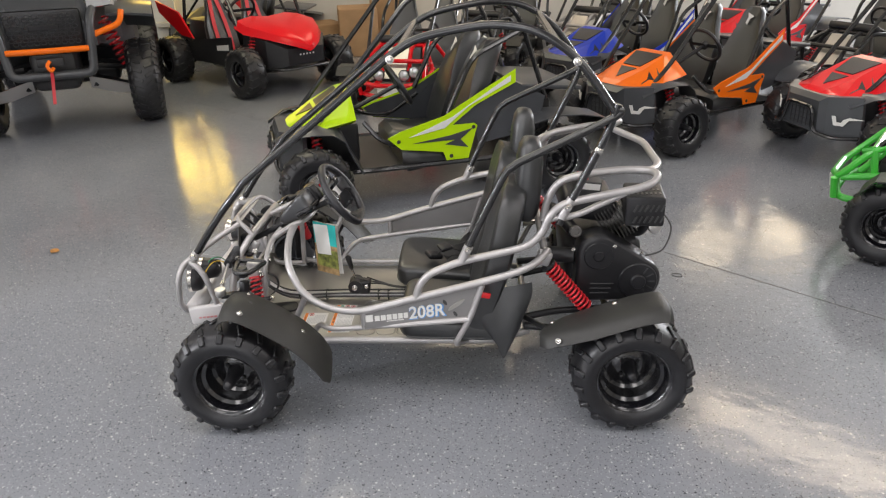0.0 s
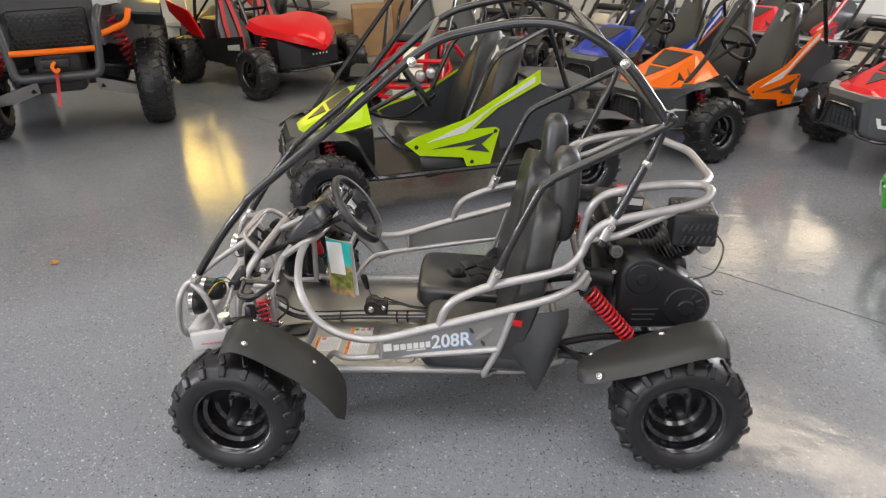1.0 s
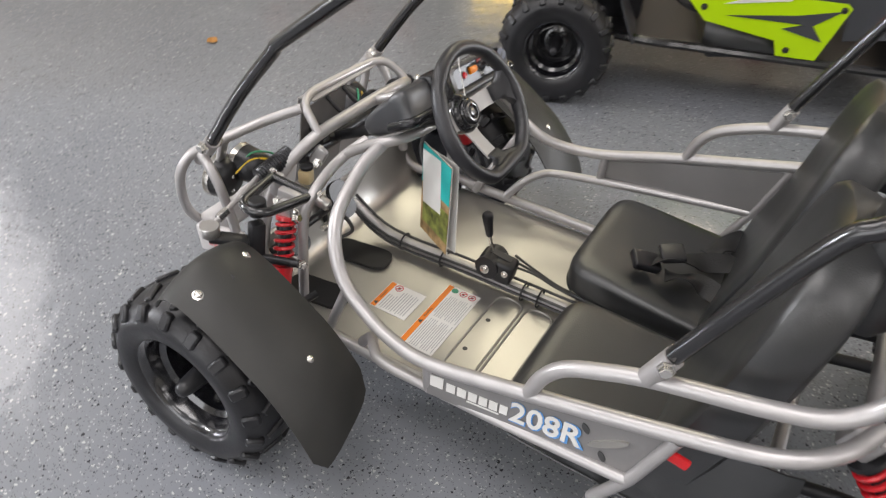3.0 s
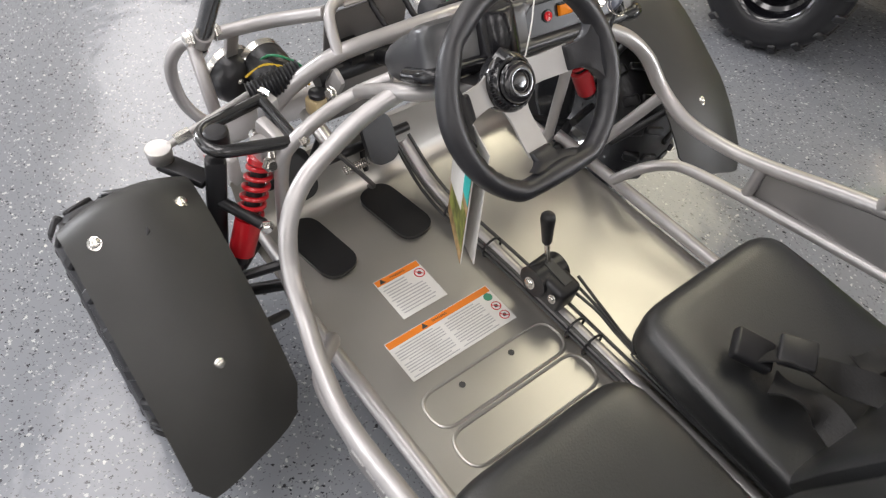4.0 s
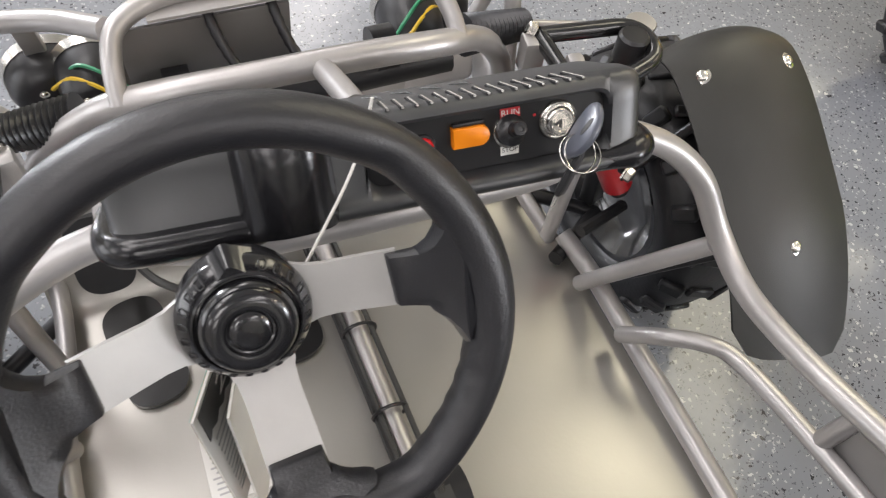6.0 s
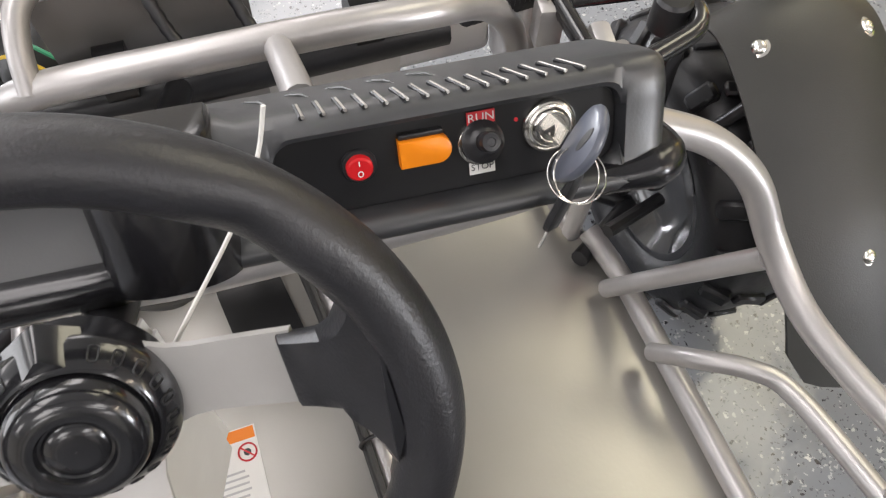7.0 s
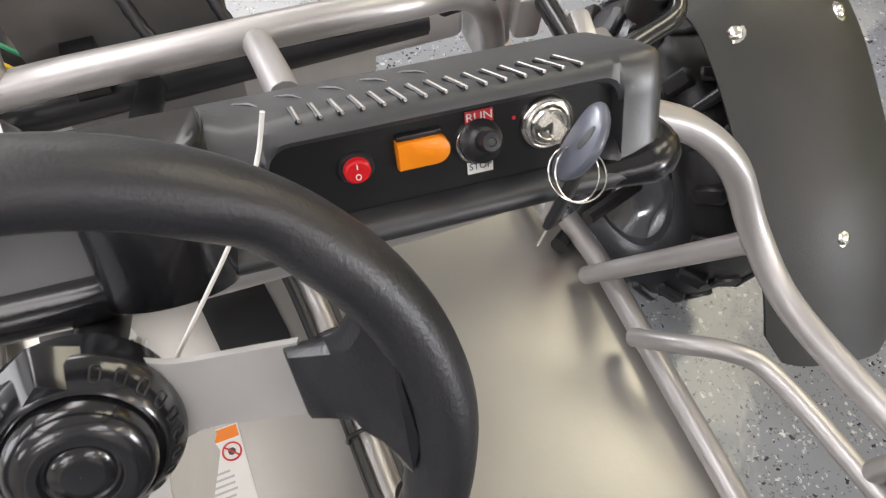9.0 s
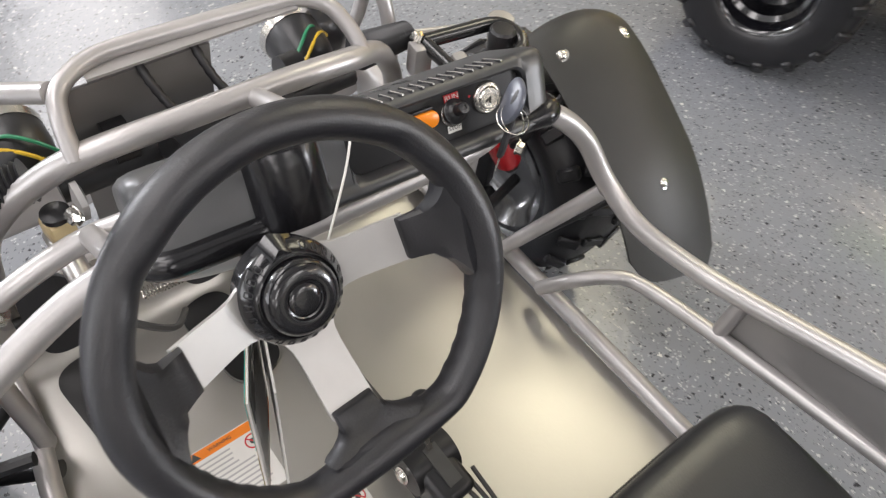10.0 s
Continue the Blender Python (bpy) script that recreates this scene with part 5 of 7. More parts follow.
for s in (-1, 1):
    part("arm_bracket", Mesh().box(pose(-0.624, s * 0.288, 0.491, 0, 8, s * -8), 0.062, 0.020, 0.050, 0.006, 2), SILVER, kart, "silver welded arm bracket")
    part("arm_bracket", Mesh().box(pose(-0.684, s * 0.262, 0.496, 0, 0, s * -10), 0.026, 0.026, 0.046, 0.006, 2), SILVER, kart)
    bolt((-0.611, s * 0.301, 0.483), (0.3, s, 0.5), 0.0095, kart)
    bolt((-0.648, s * 0.301, 0.491), (-0.2, s, 0.6), 0.0085, kart)
    rod("shock_pin", (-0.637, s * 0.375, 0.405), (-0.567, s * 0.345, 0.402), 0.009, SATIN, kart)
    bolt((-0.563, s * 0.343, 0.402), (1, s * 0.4, 0), 0.009, kart)
# warning stickers on the pan


def pan_sticker(name, x0, x1, y0, y1, label, skew=0.0):
    """A white label with an orange head bar along its forward edge; words run along y."""
    z = 0.2044
    ob = part(name, Mesh().box(pose((x0 + x1) / 2, (y0 + y1) / 2, z), x1 - x0, y1 - y0, 0.0006), WHITE, kart, label, smooth=False)
    part("head_bar", Mesh().box(pose(x0 + 0.0075, (y0 + y1) / 2, z + 0.0005), 0.0125, y1 - y0 - 0.003, 0.0004), ORANGEINK, ob, smooth=False)
    back = Matrix(((0, -1, 0, x0 + 0.0075), (1, 0, 0, (y0 + y1) / 2), (0, 0, 1, z + 0.001), (0, 0, 0, 1)))
    lettering("print", "WARNING", 0.0062, back, INK, ob, 0.0001)
    part("hazard_triangle", Mesh().prism([(-0.006, -0.004), (0.006, -0.004), (0, 0.006)], back @ pose(-0.032, 0, 0), 0.0003), INK, ob)
    return ob, z


ob, z = pan_sticker("warning_label", -0.516, -0.424, -0.190, -0.098, "white warning label with orange head bar")
for k in range(11):
    w = 0.05 if k < 4 else 0.074
    part("print_line", Mesh().box(pose(-0.496 + 0.0062 * k, -0.186 + w / 2 - (0.0 if k % 3 else -0.002), z + 0.0005), 0.0022, w * (0.96 if k % 2 else 0.88), 0.0003), GREYINK, ob, smooth=False)


def no_sign(x, y, r, z, parent, inner=INK):
    part("sign_ring", Mesh().tube([(x + r * math.cos(a), y + r * math.sin(a), z + 0.0006) for a in [2 * math.pi * k / 24 for k in range(24)]], r * 0.11, 5, closed=True), REDINK, parent)
    part("sign_bar", Mesh().box(pose(x, y, z + 0.0008, 0, 0, 45), r * 1.9, r * 0.18, 0.0005), REDINK, parent, smooth=False)
    part("sign_mark", Mesh().lathe([(0, r * 0.45), (0.0003, r * 0.45)], pose(x, y, z + 0.0004), 7), inner, parent)


no_sign(-0.489, -0.110, 0.009, z, ob)
ob, z = pan_sticker("warning_label", -0.402, -0.320, -0.246, -0.032, "wide white warning label with orange head bar and pictograms")
for k in range(12):
    for c0, w in ((-0.242, 0.094), (-0.142, 0.078)):
        part("print_line", Mesh().box(pose(-0.383 + 0.0052 * k, c0 + w / 2, z + 0.0005), 0.0019, w * (0.97 if (k * 7) % 5 else 0.7), 0.0003), GREYINK, ob, smooth=False)
part("green_mark", Mesh().lathe([(0, 0.008), (0.0004, 0.008)], pose(-0.380, -0.045, z + 0.0004), 18), GREENINK, ob)
no_sign(-0.358, -0.045, 0.0082, z, ob)
no_sign(-0.336, -0.045, 0.0082, z, ob)

# hang tag on the steering column
tag = new("hang_tag")
tag.parent = kart
tm = pose(-0.402, -0.122, 0.494, 90, 0, -29)
part("card", Mesh().box(tm, 0.108, 0.205, 0.0016), WHITE, tag, "glossy card tag with a picture", smooth=False)
part("card_face", Mesh().box(tm @ pose(0, 0, 0.0010), 0.1075, 0.2045, 0.0006), EARTHINK, tag, smooth=False)
part("card_head", Mesh().box(tm @ pose(0, 0.058, 0.0016), 0.106, 0.086, 0.0008), TEAL, tag, smooth=False)
part("picture", Mesh().box(tm @ pose(0.004, -0.04, 0.0016), 0.098, 0.072, 0.0008), FOLIAGEINK, tag, smooth=False)
part("white_slip", Mesh().box(tm @ pose(-0.012, 0.035, 0.0035, 0, 3, 4), 0.064, 0.118, 0.001), WHITE, tag, "blank white paper slip", smooth=False)
part("card", Mesh().box(tm @ pose(0.002, -0.004, -0.012, 0, 8, 3), 0.10, 0.20, 0.0018), WHITE, tag, smooth=False)
back = tm @ pose(0, 0, -0.0008, 0, 180, 0)
zig = [(-0.049, 0.099), (0.049, 0.099)] + [(0.049 - 0.098 * k / 14, 0.056 + (0.006 if k % 2 else 0.0)) for k in range(15)]
part("tag_header", Mesh().prism(zig, back @ pose(0, 0, 0.0008), 0.0006), INK, tag, "black zigzag header")
lettering("print", "208", 0.030, back @ pose(0, 0.079, 0.0014), WHITE, tag, 0.0001)
for k in range(12):
    part("print_line", Mesh().box(back @ pose(-0.004 if k % 3 else -0.010, 0.044 - 0.0105 * k, 0.0006), 0.080 if k % 3 else 0.066, 0.0030, 0.0003), GREYINK, tag, smooth=False)
part("print_flash", Mesh().box(back @ pose(0.022, -0.084, 0.0007), 0.030, 0.012, 0.0004), ORANGEINK, tag, smooth=False)
tagged(tag, "printed card hang tag with a white paper slip")

# engine, cover, muffler
eng = new("engine")
eng.parent = kart
blobs = ((0.579, 0.531, 0.074), (0.718, 0.436, 0.080), (0.553, 0.405, 0.050))
hull = []
for k in range(60):
    a = 2 * math.pi * k / 60
    cx, cz, r = max(blobs, key=lambda q: q[0] * math.cos(a) + q[1] * math.sin(a) + q[2])
    hull.append((cx + r * math.cos(a), cz + r * math.sin(a)))
cm = Matrix(((1, 0, 0, 0), (0, 0, -1, -0.25), (0, 1, 0, 0), (0, 0, 0, 1)))
rings = []
for grow, dep in ((0.98, -0.06), (1.0, -0.055), (1.0, 0.016), (0.985, 0.026), (0.93, 0.033), (0.9, 0.034)):
    rings.append([cm @ Vector((0.635 + (x - 0.635) * grow, 0.468 + (z - 0.468) * grow, dep)) for x, z in hull])
part("belt_cover", Mesh().loft(rings), PLASTIC, eng, "black ribbed plastic belt cover")
for cx, cz, r, h in ((0.718, 0.436, 0.068, 0.040), (0.718, 0.436, 0.027, 0.050), (0.579, 0.531, 0.052, 0.037), (0.579, 0.531, 0.020, 0.042)):
    part("cover_boss", Mesh().lathe([(0.030, r), (h - 0.003, r - 0.001), (h, r - 0.004), (h, 0.0005)], axis((cx, -0.25, cz), (0, -1, 0)), 30, caps=False), PLASTIC, eng)
for k in range(3):
    part("cover_rib", Mesh().tube([(0.555, -0.2845, 0.425 - 0.018 * k), (0.635 - 0.008 * k, -0.2845, 0.425 - 0.018 * k)], 0.003, 6), PLASTIC, eng)
for k in range(5):
    an = math.radians(-60 + 30 * k)
    part("cover_rib", Mesh().tube([(0.718 + 0.034 * math.cos(an), -0.2905, 0.436 + 0.034 * math.sin(an)), (0.718 + 0.058 * math.cos(an), -0.2905, 0.436 + 0.058 * math.sin(an))], 0.0025, 6), PLASTIC, eng)
part("crankcase", Mesh().box(pose(0.62, 0.0, 0.42, 0, -6, 0), 0.28, 0.34, 0.24, 0.04, 3), DARKENGINE, eng, "dark cast engine block")
fin = Mesh()
fm = pose(0.655, -0.10, 0.60, 0, 58, 0)
barrel = part("cylinder", fin.lathe([(-0.06, 0.042), (0.06, 0.042)], fm, 20), CASTALU, eng, "finned alloy cylinder")
for k in range(9):
    part("fin", Mesh().box(fm @ pose(0, 0, -0.05 + 0.0125 * k), 0.125, 0.13, 0.004, 0.0012, 1), CASTALU, barrel, smooth=False)
part("cylinder_head", Mesh().box(fm @ pose(0, 0, 0.075), 0.11, 0.115, 0.045, 0.012, 3), DARKENGINE, eng)
part("carburettor", Mesh().lathe([(-0.03, 0.014), (-0.01, 0.016), (0, 0.021), (0.014, 0.021), (0.017, 0.018), (0.017, 0.012), (0.012, 0.010), (0.012, 0.001)], axis((0.50, -0.235, 0.605), (0.1, -1, 0.2)), 20), CASTALU, eng)
part("intake_boot", Mesh().tube(glide([(0.50, -0.18, 0.585), (0.47, -0.1, 0.60), (0.44, 0.0, 0.60)]), 0.024, 14), PLASTIC, eng)
part("air_box", Mesh().box(pose(0.56, -0.01, 0.645, 0, 8, 0), 0.19, 0.26, 0.085, 0.02, 3), PLASTIC, eng, "black air box")
part("battery", Mesh().box(pose(0.56, -0.04, 0.712, 0, 6, 0), 0.09, 0.12, 0.05, 0.005), INK, eng, "small black battery with a red and white label")
part("battery_label", Mesh().box(pose(0.56, -0.1015, 0.719, 0, 6, 0), 0.08, 0.002, 0.022), WHITE, eng, smooth=False)
part("battery_label", Mesh().box(pose(0.545, -0.04, 0.7405, 0, 6, 0), 0.03, 0.08, 0.002), REDINK, eng, smooth=False)
muf = part("muffler", Mesh().box(pose(0.735, -0.19, 0.685, 0, 0, -6), 0.13, 0.16, 0.105, 0.010, 3), DARKENGINE, eng, "black slotted box muffler guard")
for r in range(2):
    for k in range(6):
        part("guard_slot", Mesh().box(pose(0.693 + 0.018 * k, -0.2735 + 0.0, 0.70 - 0.04 * r, 0, 25, -6), 0.006, 0.004, 0.026), INK, muf, smooth=False)
for r in range(3):
    for k in range(7):
        part("guard_hole", Mesh().box(pose(0.69 + 0.015 * k, -0.23 + 0.035 * r, 0.7385, 0, 0, -6), 0.007, 0.018, 0.002), CASTALU, muf, smooth=False)
part("exhaust_pipe", Mesh().tube(glide([(0.70, -0.12, 0.56), (0.74, -0.14, 0.56), (0.755, -0.16, 0.60), (0.745, -0.17, 0.65)]), 0.016, 12), DARKENGINE, eng)
part("exhaust_flange", Mesh().lathe([(0, 0.022), (0.035, 0.022), (0.038, 0.016)], axis((0.785, -0.14, 0.585), (0.1, -1, 0.1)), 18), ALLOY, eng)
part("spark_lead", Mesh().tube(glide([(0.79, -0.20, 0.67), (0.825, -0.24, 0.62), (0.80, -0.26, 0.545), (0.74, -0.26, 0.52)]), 0.003, 6), INK, eng)
part("starter", Mesh().lathe([(-0.05, 0.028), (0.05, 0.028), (0.055, 0.02)], axis((0.455, -0.20, 0.50), (1, -0.2, 0)), 20), DARKENGINE, eng)
for x, y, z in ((0.47, -0.27, 0.40), (0.49, -0.29, 0.56), (0.63, -0.29, 0.57), (0.73, -0.26, 0.53), (0.76, -0.27, 0.34)):
    bolt((x, y, z), (0, -1, 0), 0.006, eng)
# reflector, seat-belt webbing and harness
part("reflector", Mesh().box(pose(0.188, -0.420, 0.452, 0, 10, 0), 0.034, 0.008, 0.02, 0.003), REDROCKER, kart, "small red reflector")
WEBBING = mat("black_webbing", (0.014, 0.014, 0.015), 0.55, bump=0.4, bump_scale=300)


def strap(name, pts, width, label=""):
    """Webbing that runs along a line, its flat side up, twisting a little."""
    line = glide(pts, 5)
    rows = []
    for i, p in enumerate(line):
        t = (line[min(i + 1, len(line) - 1)] - line[max(i - 1, 0)]).normalized()
        side = t.cross(Vector((0, 0, 1))).normalized()
        up = side.cross(t)
        tilt = 0.5 * math.sin(2.2 * i / len(line) * math.pi)
        rows.append([p + (side * math.cos(tilt) + up * math.sin(tilt)) * (width * q) for q in (-0.5, -0.17, 0.17, 0.5)])
    return part(name, Mesh().sheet(rows, 0.0025), WEBBING, kart, label)


strap("seat_belt", [(-0.022, 0.118, 0.346), (0.015, 0.140, 0.366), (0.052, 0.162, 0.362), (0.085, 0.190, 0.350), (0.130, 0.215, 0.352), (0.165, 0.225, 0.350)], 0.046, "black seat-belt webbing lying on the seat")
strap("seat_belt", [(0.030, 0.105, 0.348), (0.070, 0.118, 0.352), (0.110, 0.128, 0.340), (0.165, 0.110, 0.335)], 0.046)
strap("seat_belt", [(0.090, 0.235, 0.344), (0.110, 0.290, 0.342), (0.150, 0.345, 0.350)], 0.046)
part("belt_buckle", Mesh().box(pose(-0.018, 0.120, 0.354, 8, 14, 32), 0.062, 0.050, 0.020, 0.006, 3), PLASTIC, kart, "black belt buckle")
part("belt_tongue", Mesh().box(pose(0.026, 0.152, 0.374, 12, -6, 30), 0.052, 0.048, 0.014, 0.005, 3), PLASTIC, kart)
hang = Mesh().sheet([[(0.150 + 0.195 * u + (0.25 - 0.150 - 0.195 * u) * v ** 2.0 * 0.80 + 0.004 * math.sin(9 * v), -0.374 - 0.024 * math.sin(math.pi * u) * math.sin(math.pi * min(1, v * 0.8)) - 0.006 * math.cos(7 * u), 0.43 + 0.05 * u - (0.25 + 0.05 * u - 0.16 * abs(u - 0.5) ** 1.5) * v) for u in [q / 10 for q in range(11)]] for v in [q / 8 for q in range(9)]], 0.003)
part("seat_skirt", hang, VINYL, kart, "sagging black vinyl seat skirt")
# raised badge on the side panels: light shapes standing for the model mark
for s in (-1, 1):
    bm_ = Matrix(((1, 0, 0, -0.04), (0, 0, s, s * 0.4205), (0.125, 1, 0, 0.388), (0, 0, 0, 1)))
    x = -0.182
    widths = [0.032, 0.021, 0.021, 0.020, 0.019, 0.019, 0.018]
    for k, w in enumerate(widths):
        part("badge_bar", Mesh().prism([(x, -0.016), (x + w * 0.8, -0.016), (x + w * 0.8, 0.004 if k else 0.010), (x, 0.004 if k else 0.010)], bm_, 0.0012), WHITE, kart)
        x += w
    part("badge_line", Mesh().prism([(-0.11, -0.0225), (-0.05, -0.0225), (-0.05, -0.0195), (-0.11, -0.0195)], bm_, 0.001), WHITE, kart)
    face = bm_ if s < 0 else bm_ @ Matrix.Diagonal((-1, 1, 1, 1))
    lettering("badge_shadow", "208R", 0.066, face @ pose(0.031 if s < 0 else -0.027, -0.003, 0.0004), BLUEINK, kart, 0.0006, "blue shadow of the number 208R", 0.90, 0.0022)
    lettering("badge_number", "208R", 0.064, face @ pose(0.029 if s < 0 else -0.029, -0.001, 0.0016), WHITE, kart, 0.0006, "white number 208R", 0.90, 0.0011)
    for k in range(2):
        part("panel_slot", Mesh().prism([((0.092, 0.126)[k] + 0.010 * 0.6 * math.cos(a) + 0.004 * math.sin(a), (0.026, -0.022)[k] - 0.010 * math.cos(a) + 0.003 * math.sin(a)) for a in [2 * math.pi * j / 16 for j in range(16)]], bm_ @ Matrix.Rotation(radians(0), 4, "Z"), 0.001), INK, kart)
    part("pressed_leaf", Mesh().prism([(0.130 + 0.028 * math.cos(a) - 0.004 * math.sin(a), 0.013 + 0.018 * math.cos(a) + 0.006 * math.sin(a)) for a in [2 * math.pi * j / 20 for j in range(20)]], bm_, 0.006), PAN, kart)

# ---- the other vehicles ----


def bucket_seat(parent, x, y, mark=True, trim=None):
    rings = []
    for d, half, th in ((0.0, 0.15, 0.10), (0.08, 0.172, 0.13), (0.22, 0.175, 0.12), (0.33, 0.165, 0.10), (0.42, 0.13, 0.09), (0.52, 0.098, 0.085), (0.60, 0.082, 0.07), (0.63, 0.05, 0.04)):
        rings.append([Vector((x + 0.30 * d - th / 2 * math.copysign(abs(math.sin(a)) ** 0.5, math.sin(a)) - 0.04 * abs(math.cos(a)) ** 3, y + half * math.copysign(abs(math.cos(a)) ** 0.6, math.cos(a)), 0.30 + d)) for a in [2 * math.pi * k / 18 for k in range(18)]])
    seat = new("seat")
    seat.parent = parent
    part("backrest", Mesh().loft(rings), VINYL, seat, "tall black bucket backrest")
    rings = []
    for dx, half, zt in ((0.0, 0.17, 0.31), (-0.04, 0.20, 0.34), (-0.25, 0.20, 0.34), (-0.36, 0.19, 0.36), (-0.40, 0.17, 0.33)):
        rings.append([Vector((x + dx, y + half * math.copysign(abs(math.cos(a)) ** 0.4, math.cos(a)), 0.27 + (zt - 0.27) * math.copysign(abs(math.sin(a)) ** 0.5, math.sin(a)))) for a in [2 * math.pi * k / 16 for k in range(16)]])
    part("cushion", Mesh().loft(rings), VINYL, seat)
    if mark:
        part("seat_mark", Mesh().prism([(-0.03, -0.02), (0.0, 0.0), (0.012, 0.045), (0.03, 0.03), (0.018, -0.01), (0.03, -0.045), (-0.01, -0.03)], axis((x + 0.115, y, 0.845), (-1, 0, 0.3), (0, 1, 0)) @ pose(0, 0, 0.012, 0, 0, 90), 0.003), WHITE, seat, "white stylised mark")
    if trim:
        for s in (-1, 1):
            rows = [[(x + 0.30 * d - th / 2 - 0.012, y + s * yy + w, 0.30 + d) for w in (-0.022, 0.022)] for d, th, yy in ((0.02, 0.12, 0.07), (0.18, 0.125, 0.075), (0.34, 0.105, 0.07), (0.48, 0.09, 0.055), (0.58, 0.08, 0.04))]
            part("harness_strap", Mesh().sheet(rows, 0.004), trim, seat, "red harness strap")
    return seat


def small_wheel_set(parent, front, rear, track_f, track_r, r, width):
    for s in (-1, 1):
        wheel(parent, (front, s * track_f, r), s, r, width, r * 0.52, width * 0.5)
        wheel(parent, (rear, s * track_r, r), s, r, width * 1.15, r * 0.52, width * 0.45)


def cage_line(parent, pts, r=0.016, material=None, name="cage_tube", label=""):
    return part(name, Mesh().tube(fillet(pts, 0.09, 5), r, 8), material or BLACKTUBE, parent, label)


def buggy(label, place, body, accent, group="two-seat buggies", panel_style=True, marked=True, snout=1.0):
    """Two-seat sport buggy: wedge hood, dark fascia, open cage; front points to local -x."""
    b = thing("buggy", label, "buggy", group)
    small_wheel_set(b, -0.66, 0.68, 0.50, 0.50, 0.215, 0.17)
    stations = ((-0.925, 0.17, 0.478, 0.012, 0.42), (-0.88, 0.23, 0.502, 0.028, 0.40), (-0.71, 0.335, 0.578, 0.082, 0.46), (-0.53, 0.335, 0.655, 0.130, 0.46), (-0.46, 0.32, 0.668, 0.135, 0.44))
    hood = [[(x, -w, z - d), (x, -w * q, z), (x, w * q, z), (x, w, z - d), (x, w * 0.8, z - d - 0.03), (x, -w * 0.8, z - d - 0.03)] for x, w, z, d, q in [(-0.46 + (st_[0] + 0.46) * (0.3 + 0.7 * snout), *st_[1:]) for st_ in stations]]
    part("hood", Mesh().loft(hood), body, b, "pointed sloping hood with flat facets", smooth=False)

    def facet(i, k, pts, material, name, label="", lift=0.004):
        """A flat decal on hood facet i, k; pts run 0 to 1 across and along it."""
        c = [Vector(hood[i][k]), Vector(hood[i][k + 1]), Vector(hood[i + 1][k + 1]), Vector(hood[i + 1][k])]
        n = (c[2] - c[0]).cross(c[1] - c[3]).normalized()
        n = n if n.z > 0 else -n
        ring = [(c[0] * (1 - u) + c[1] * u) * (1 - v) + (c[3] * (1 - u) + c[2] * u) * v for u, v in pts]
        part(name, Mesh().loft([[q - n * 0.002 for q in ring], [q + n * lift for q in ring]]), material, b, label, smooth=False)

    facet(2, 1, [(0.22, 0.06), (0.78, 0.06), (0.93, 1.0), (0.07, 1.0)], PLASTIC, "hood_scoop", "black centre scoop", 0.005)
    facet(1, 1, [(0.5, 0.20), (0.76, 0.92), (0.24, 0.92)], PLASTIC, "hood_arrow")
    for k, flip in ((0, 0), (2, 1)):
        zig = [(0.15, 0.30), (0.55, 0.62), (0.45, 0.70), (0.80, 1.0), (0.30, 0.86), (0.40, 0.74)]
        facet(1, k, [((1 - u) if flip else u, v) for u, v in zig], PLASTIC, "hood_decal")
        facet(2, k, [((1 - u) if flip else u, v) for u, v in [(0.25, 0.0), (0.75, 0.35), (0.55, 0.42), (0.85, 0.8), (0.35, 0.5), (0.5, 0.38)]], PLASTIC, "hood_decal")
    fas = [[(x, -w, z0), (x, -w * 0.9, z1), (x, w * 0.9, z1), (x, w, z0)] for x, w, z0, z1 in ((-0.765 - 0.21 * snout, 0.17, 0.24, 0.44), (-0.765 - 0.185 * snout, 0.22, 0.22, 0.475), (-0.765 - 0.035 * snout, 0.38, 0.20, 0.485), (-0.765, 0.36, 0.25, 0.465))]
    part("front_fascia", Mesh().loft(fas), GREYBODY, b, "dark grey plastic fascia", smooth=False)
    gr = Mesh()
    for k in range(6):
        gr.box(pose(-0.762 - 0.21 * snout, -0.10 + 0.04 * k, 0.32), 0.012, 0.006, 0.13)
        if k < 4:
            gr.box(pose(-0.762 - 0.21 * snout, 0, 0.27 + 0.033 * k), 0.012, 0.22, 0.005)
    part("grille", gr, PLASTIC, b, smooth=False)
    part("front_bar", Mesh().tube(fillet([(-0.765 - x * snout, y, z) for x, y, z in ((0.035, -0.40, 0.23), (0.185, -0.30, 0.22), (0.235, -0.16, 0.24), (0.235, -0.13, 0.40), (0.225, 0.13, 0.40), (0.235, 0.16, 0.24), (0.185, 0.30, 0.22), (0.035, 0.40, 0.23))], 0.05), 0.013, 8), BLACKTUBE, b)
    for s in (-1, 1):
        mm = Matrix(((0.55, 0, -0.83, -0.895), (s * 0.83, 0, 0.55 * s, s * 0.318), (0, 1, 0, 0.335), (0, 0, 0, 1)))
        if marked:
            part("fascia_mark", Mesh().prism([(-0.08, 0.03), (-0.06, -0.03), (0.0, -0.03), (0.03, 0.012), (0.12, 0.026), (0.03, 0.03), (-0.005, 0.012), (-0.015, -0.008), (-0.045, -0.008), (-0.055, 0.03)], mm @ pose(0, 0, 0.012), 0.006), WHITE, b, "white angular mark")
        rows = []
        for x, z in ((-0.86, 0.44), (-0.76, 0.50), (-0.64, 0.515), (-0.53, 0.505), (-0.465, 0.46), (-0.425, 0.36), (-0.39, 0.25)):
            out = 0.06 if x < -0.80 else 0.13 if x < -0.7 else 0.165
            rows.append([(x, s * (0.25 + out * k / 5), z - 0.03 * (k / 5) ** 2) for k in range(6)])
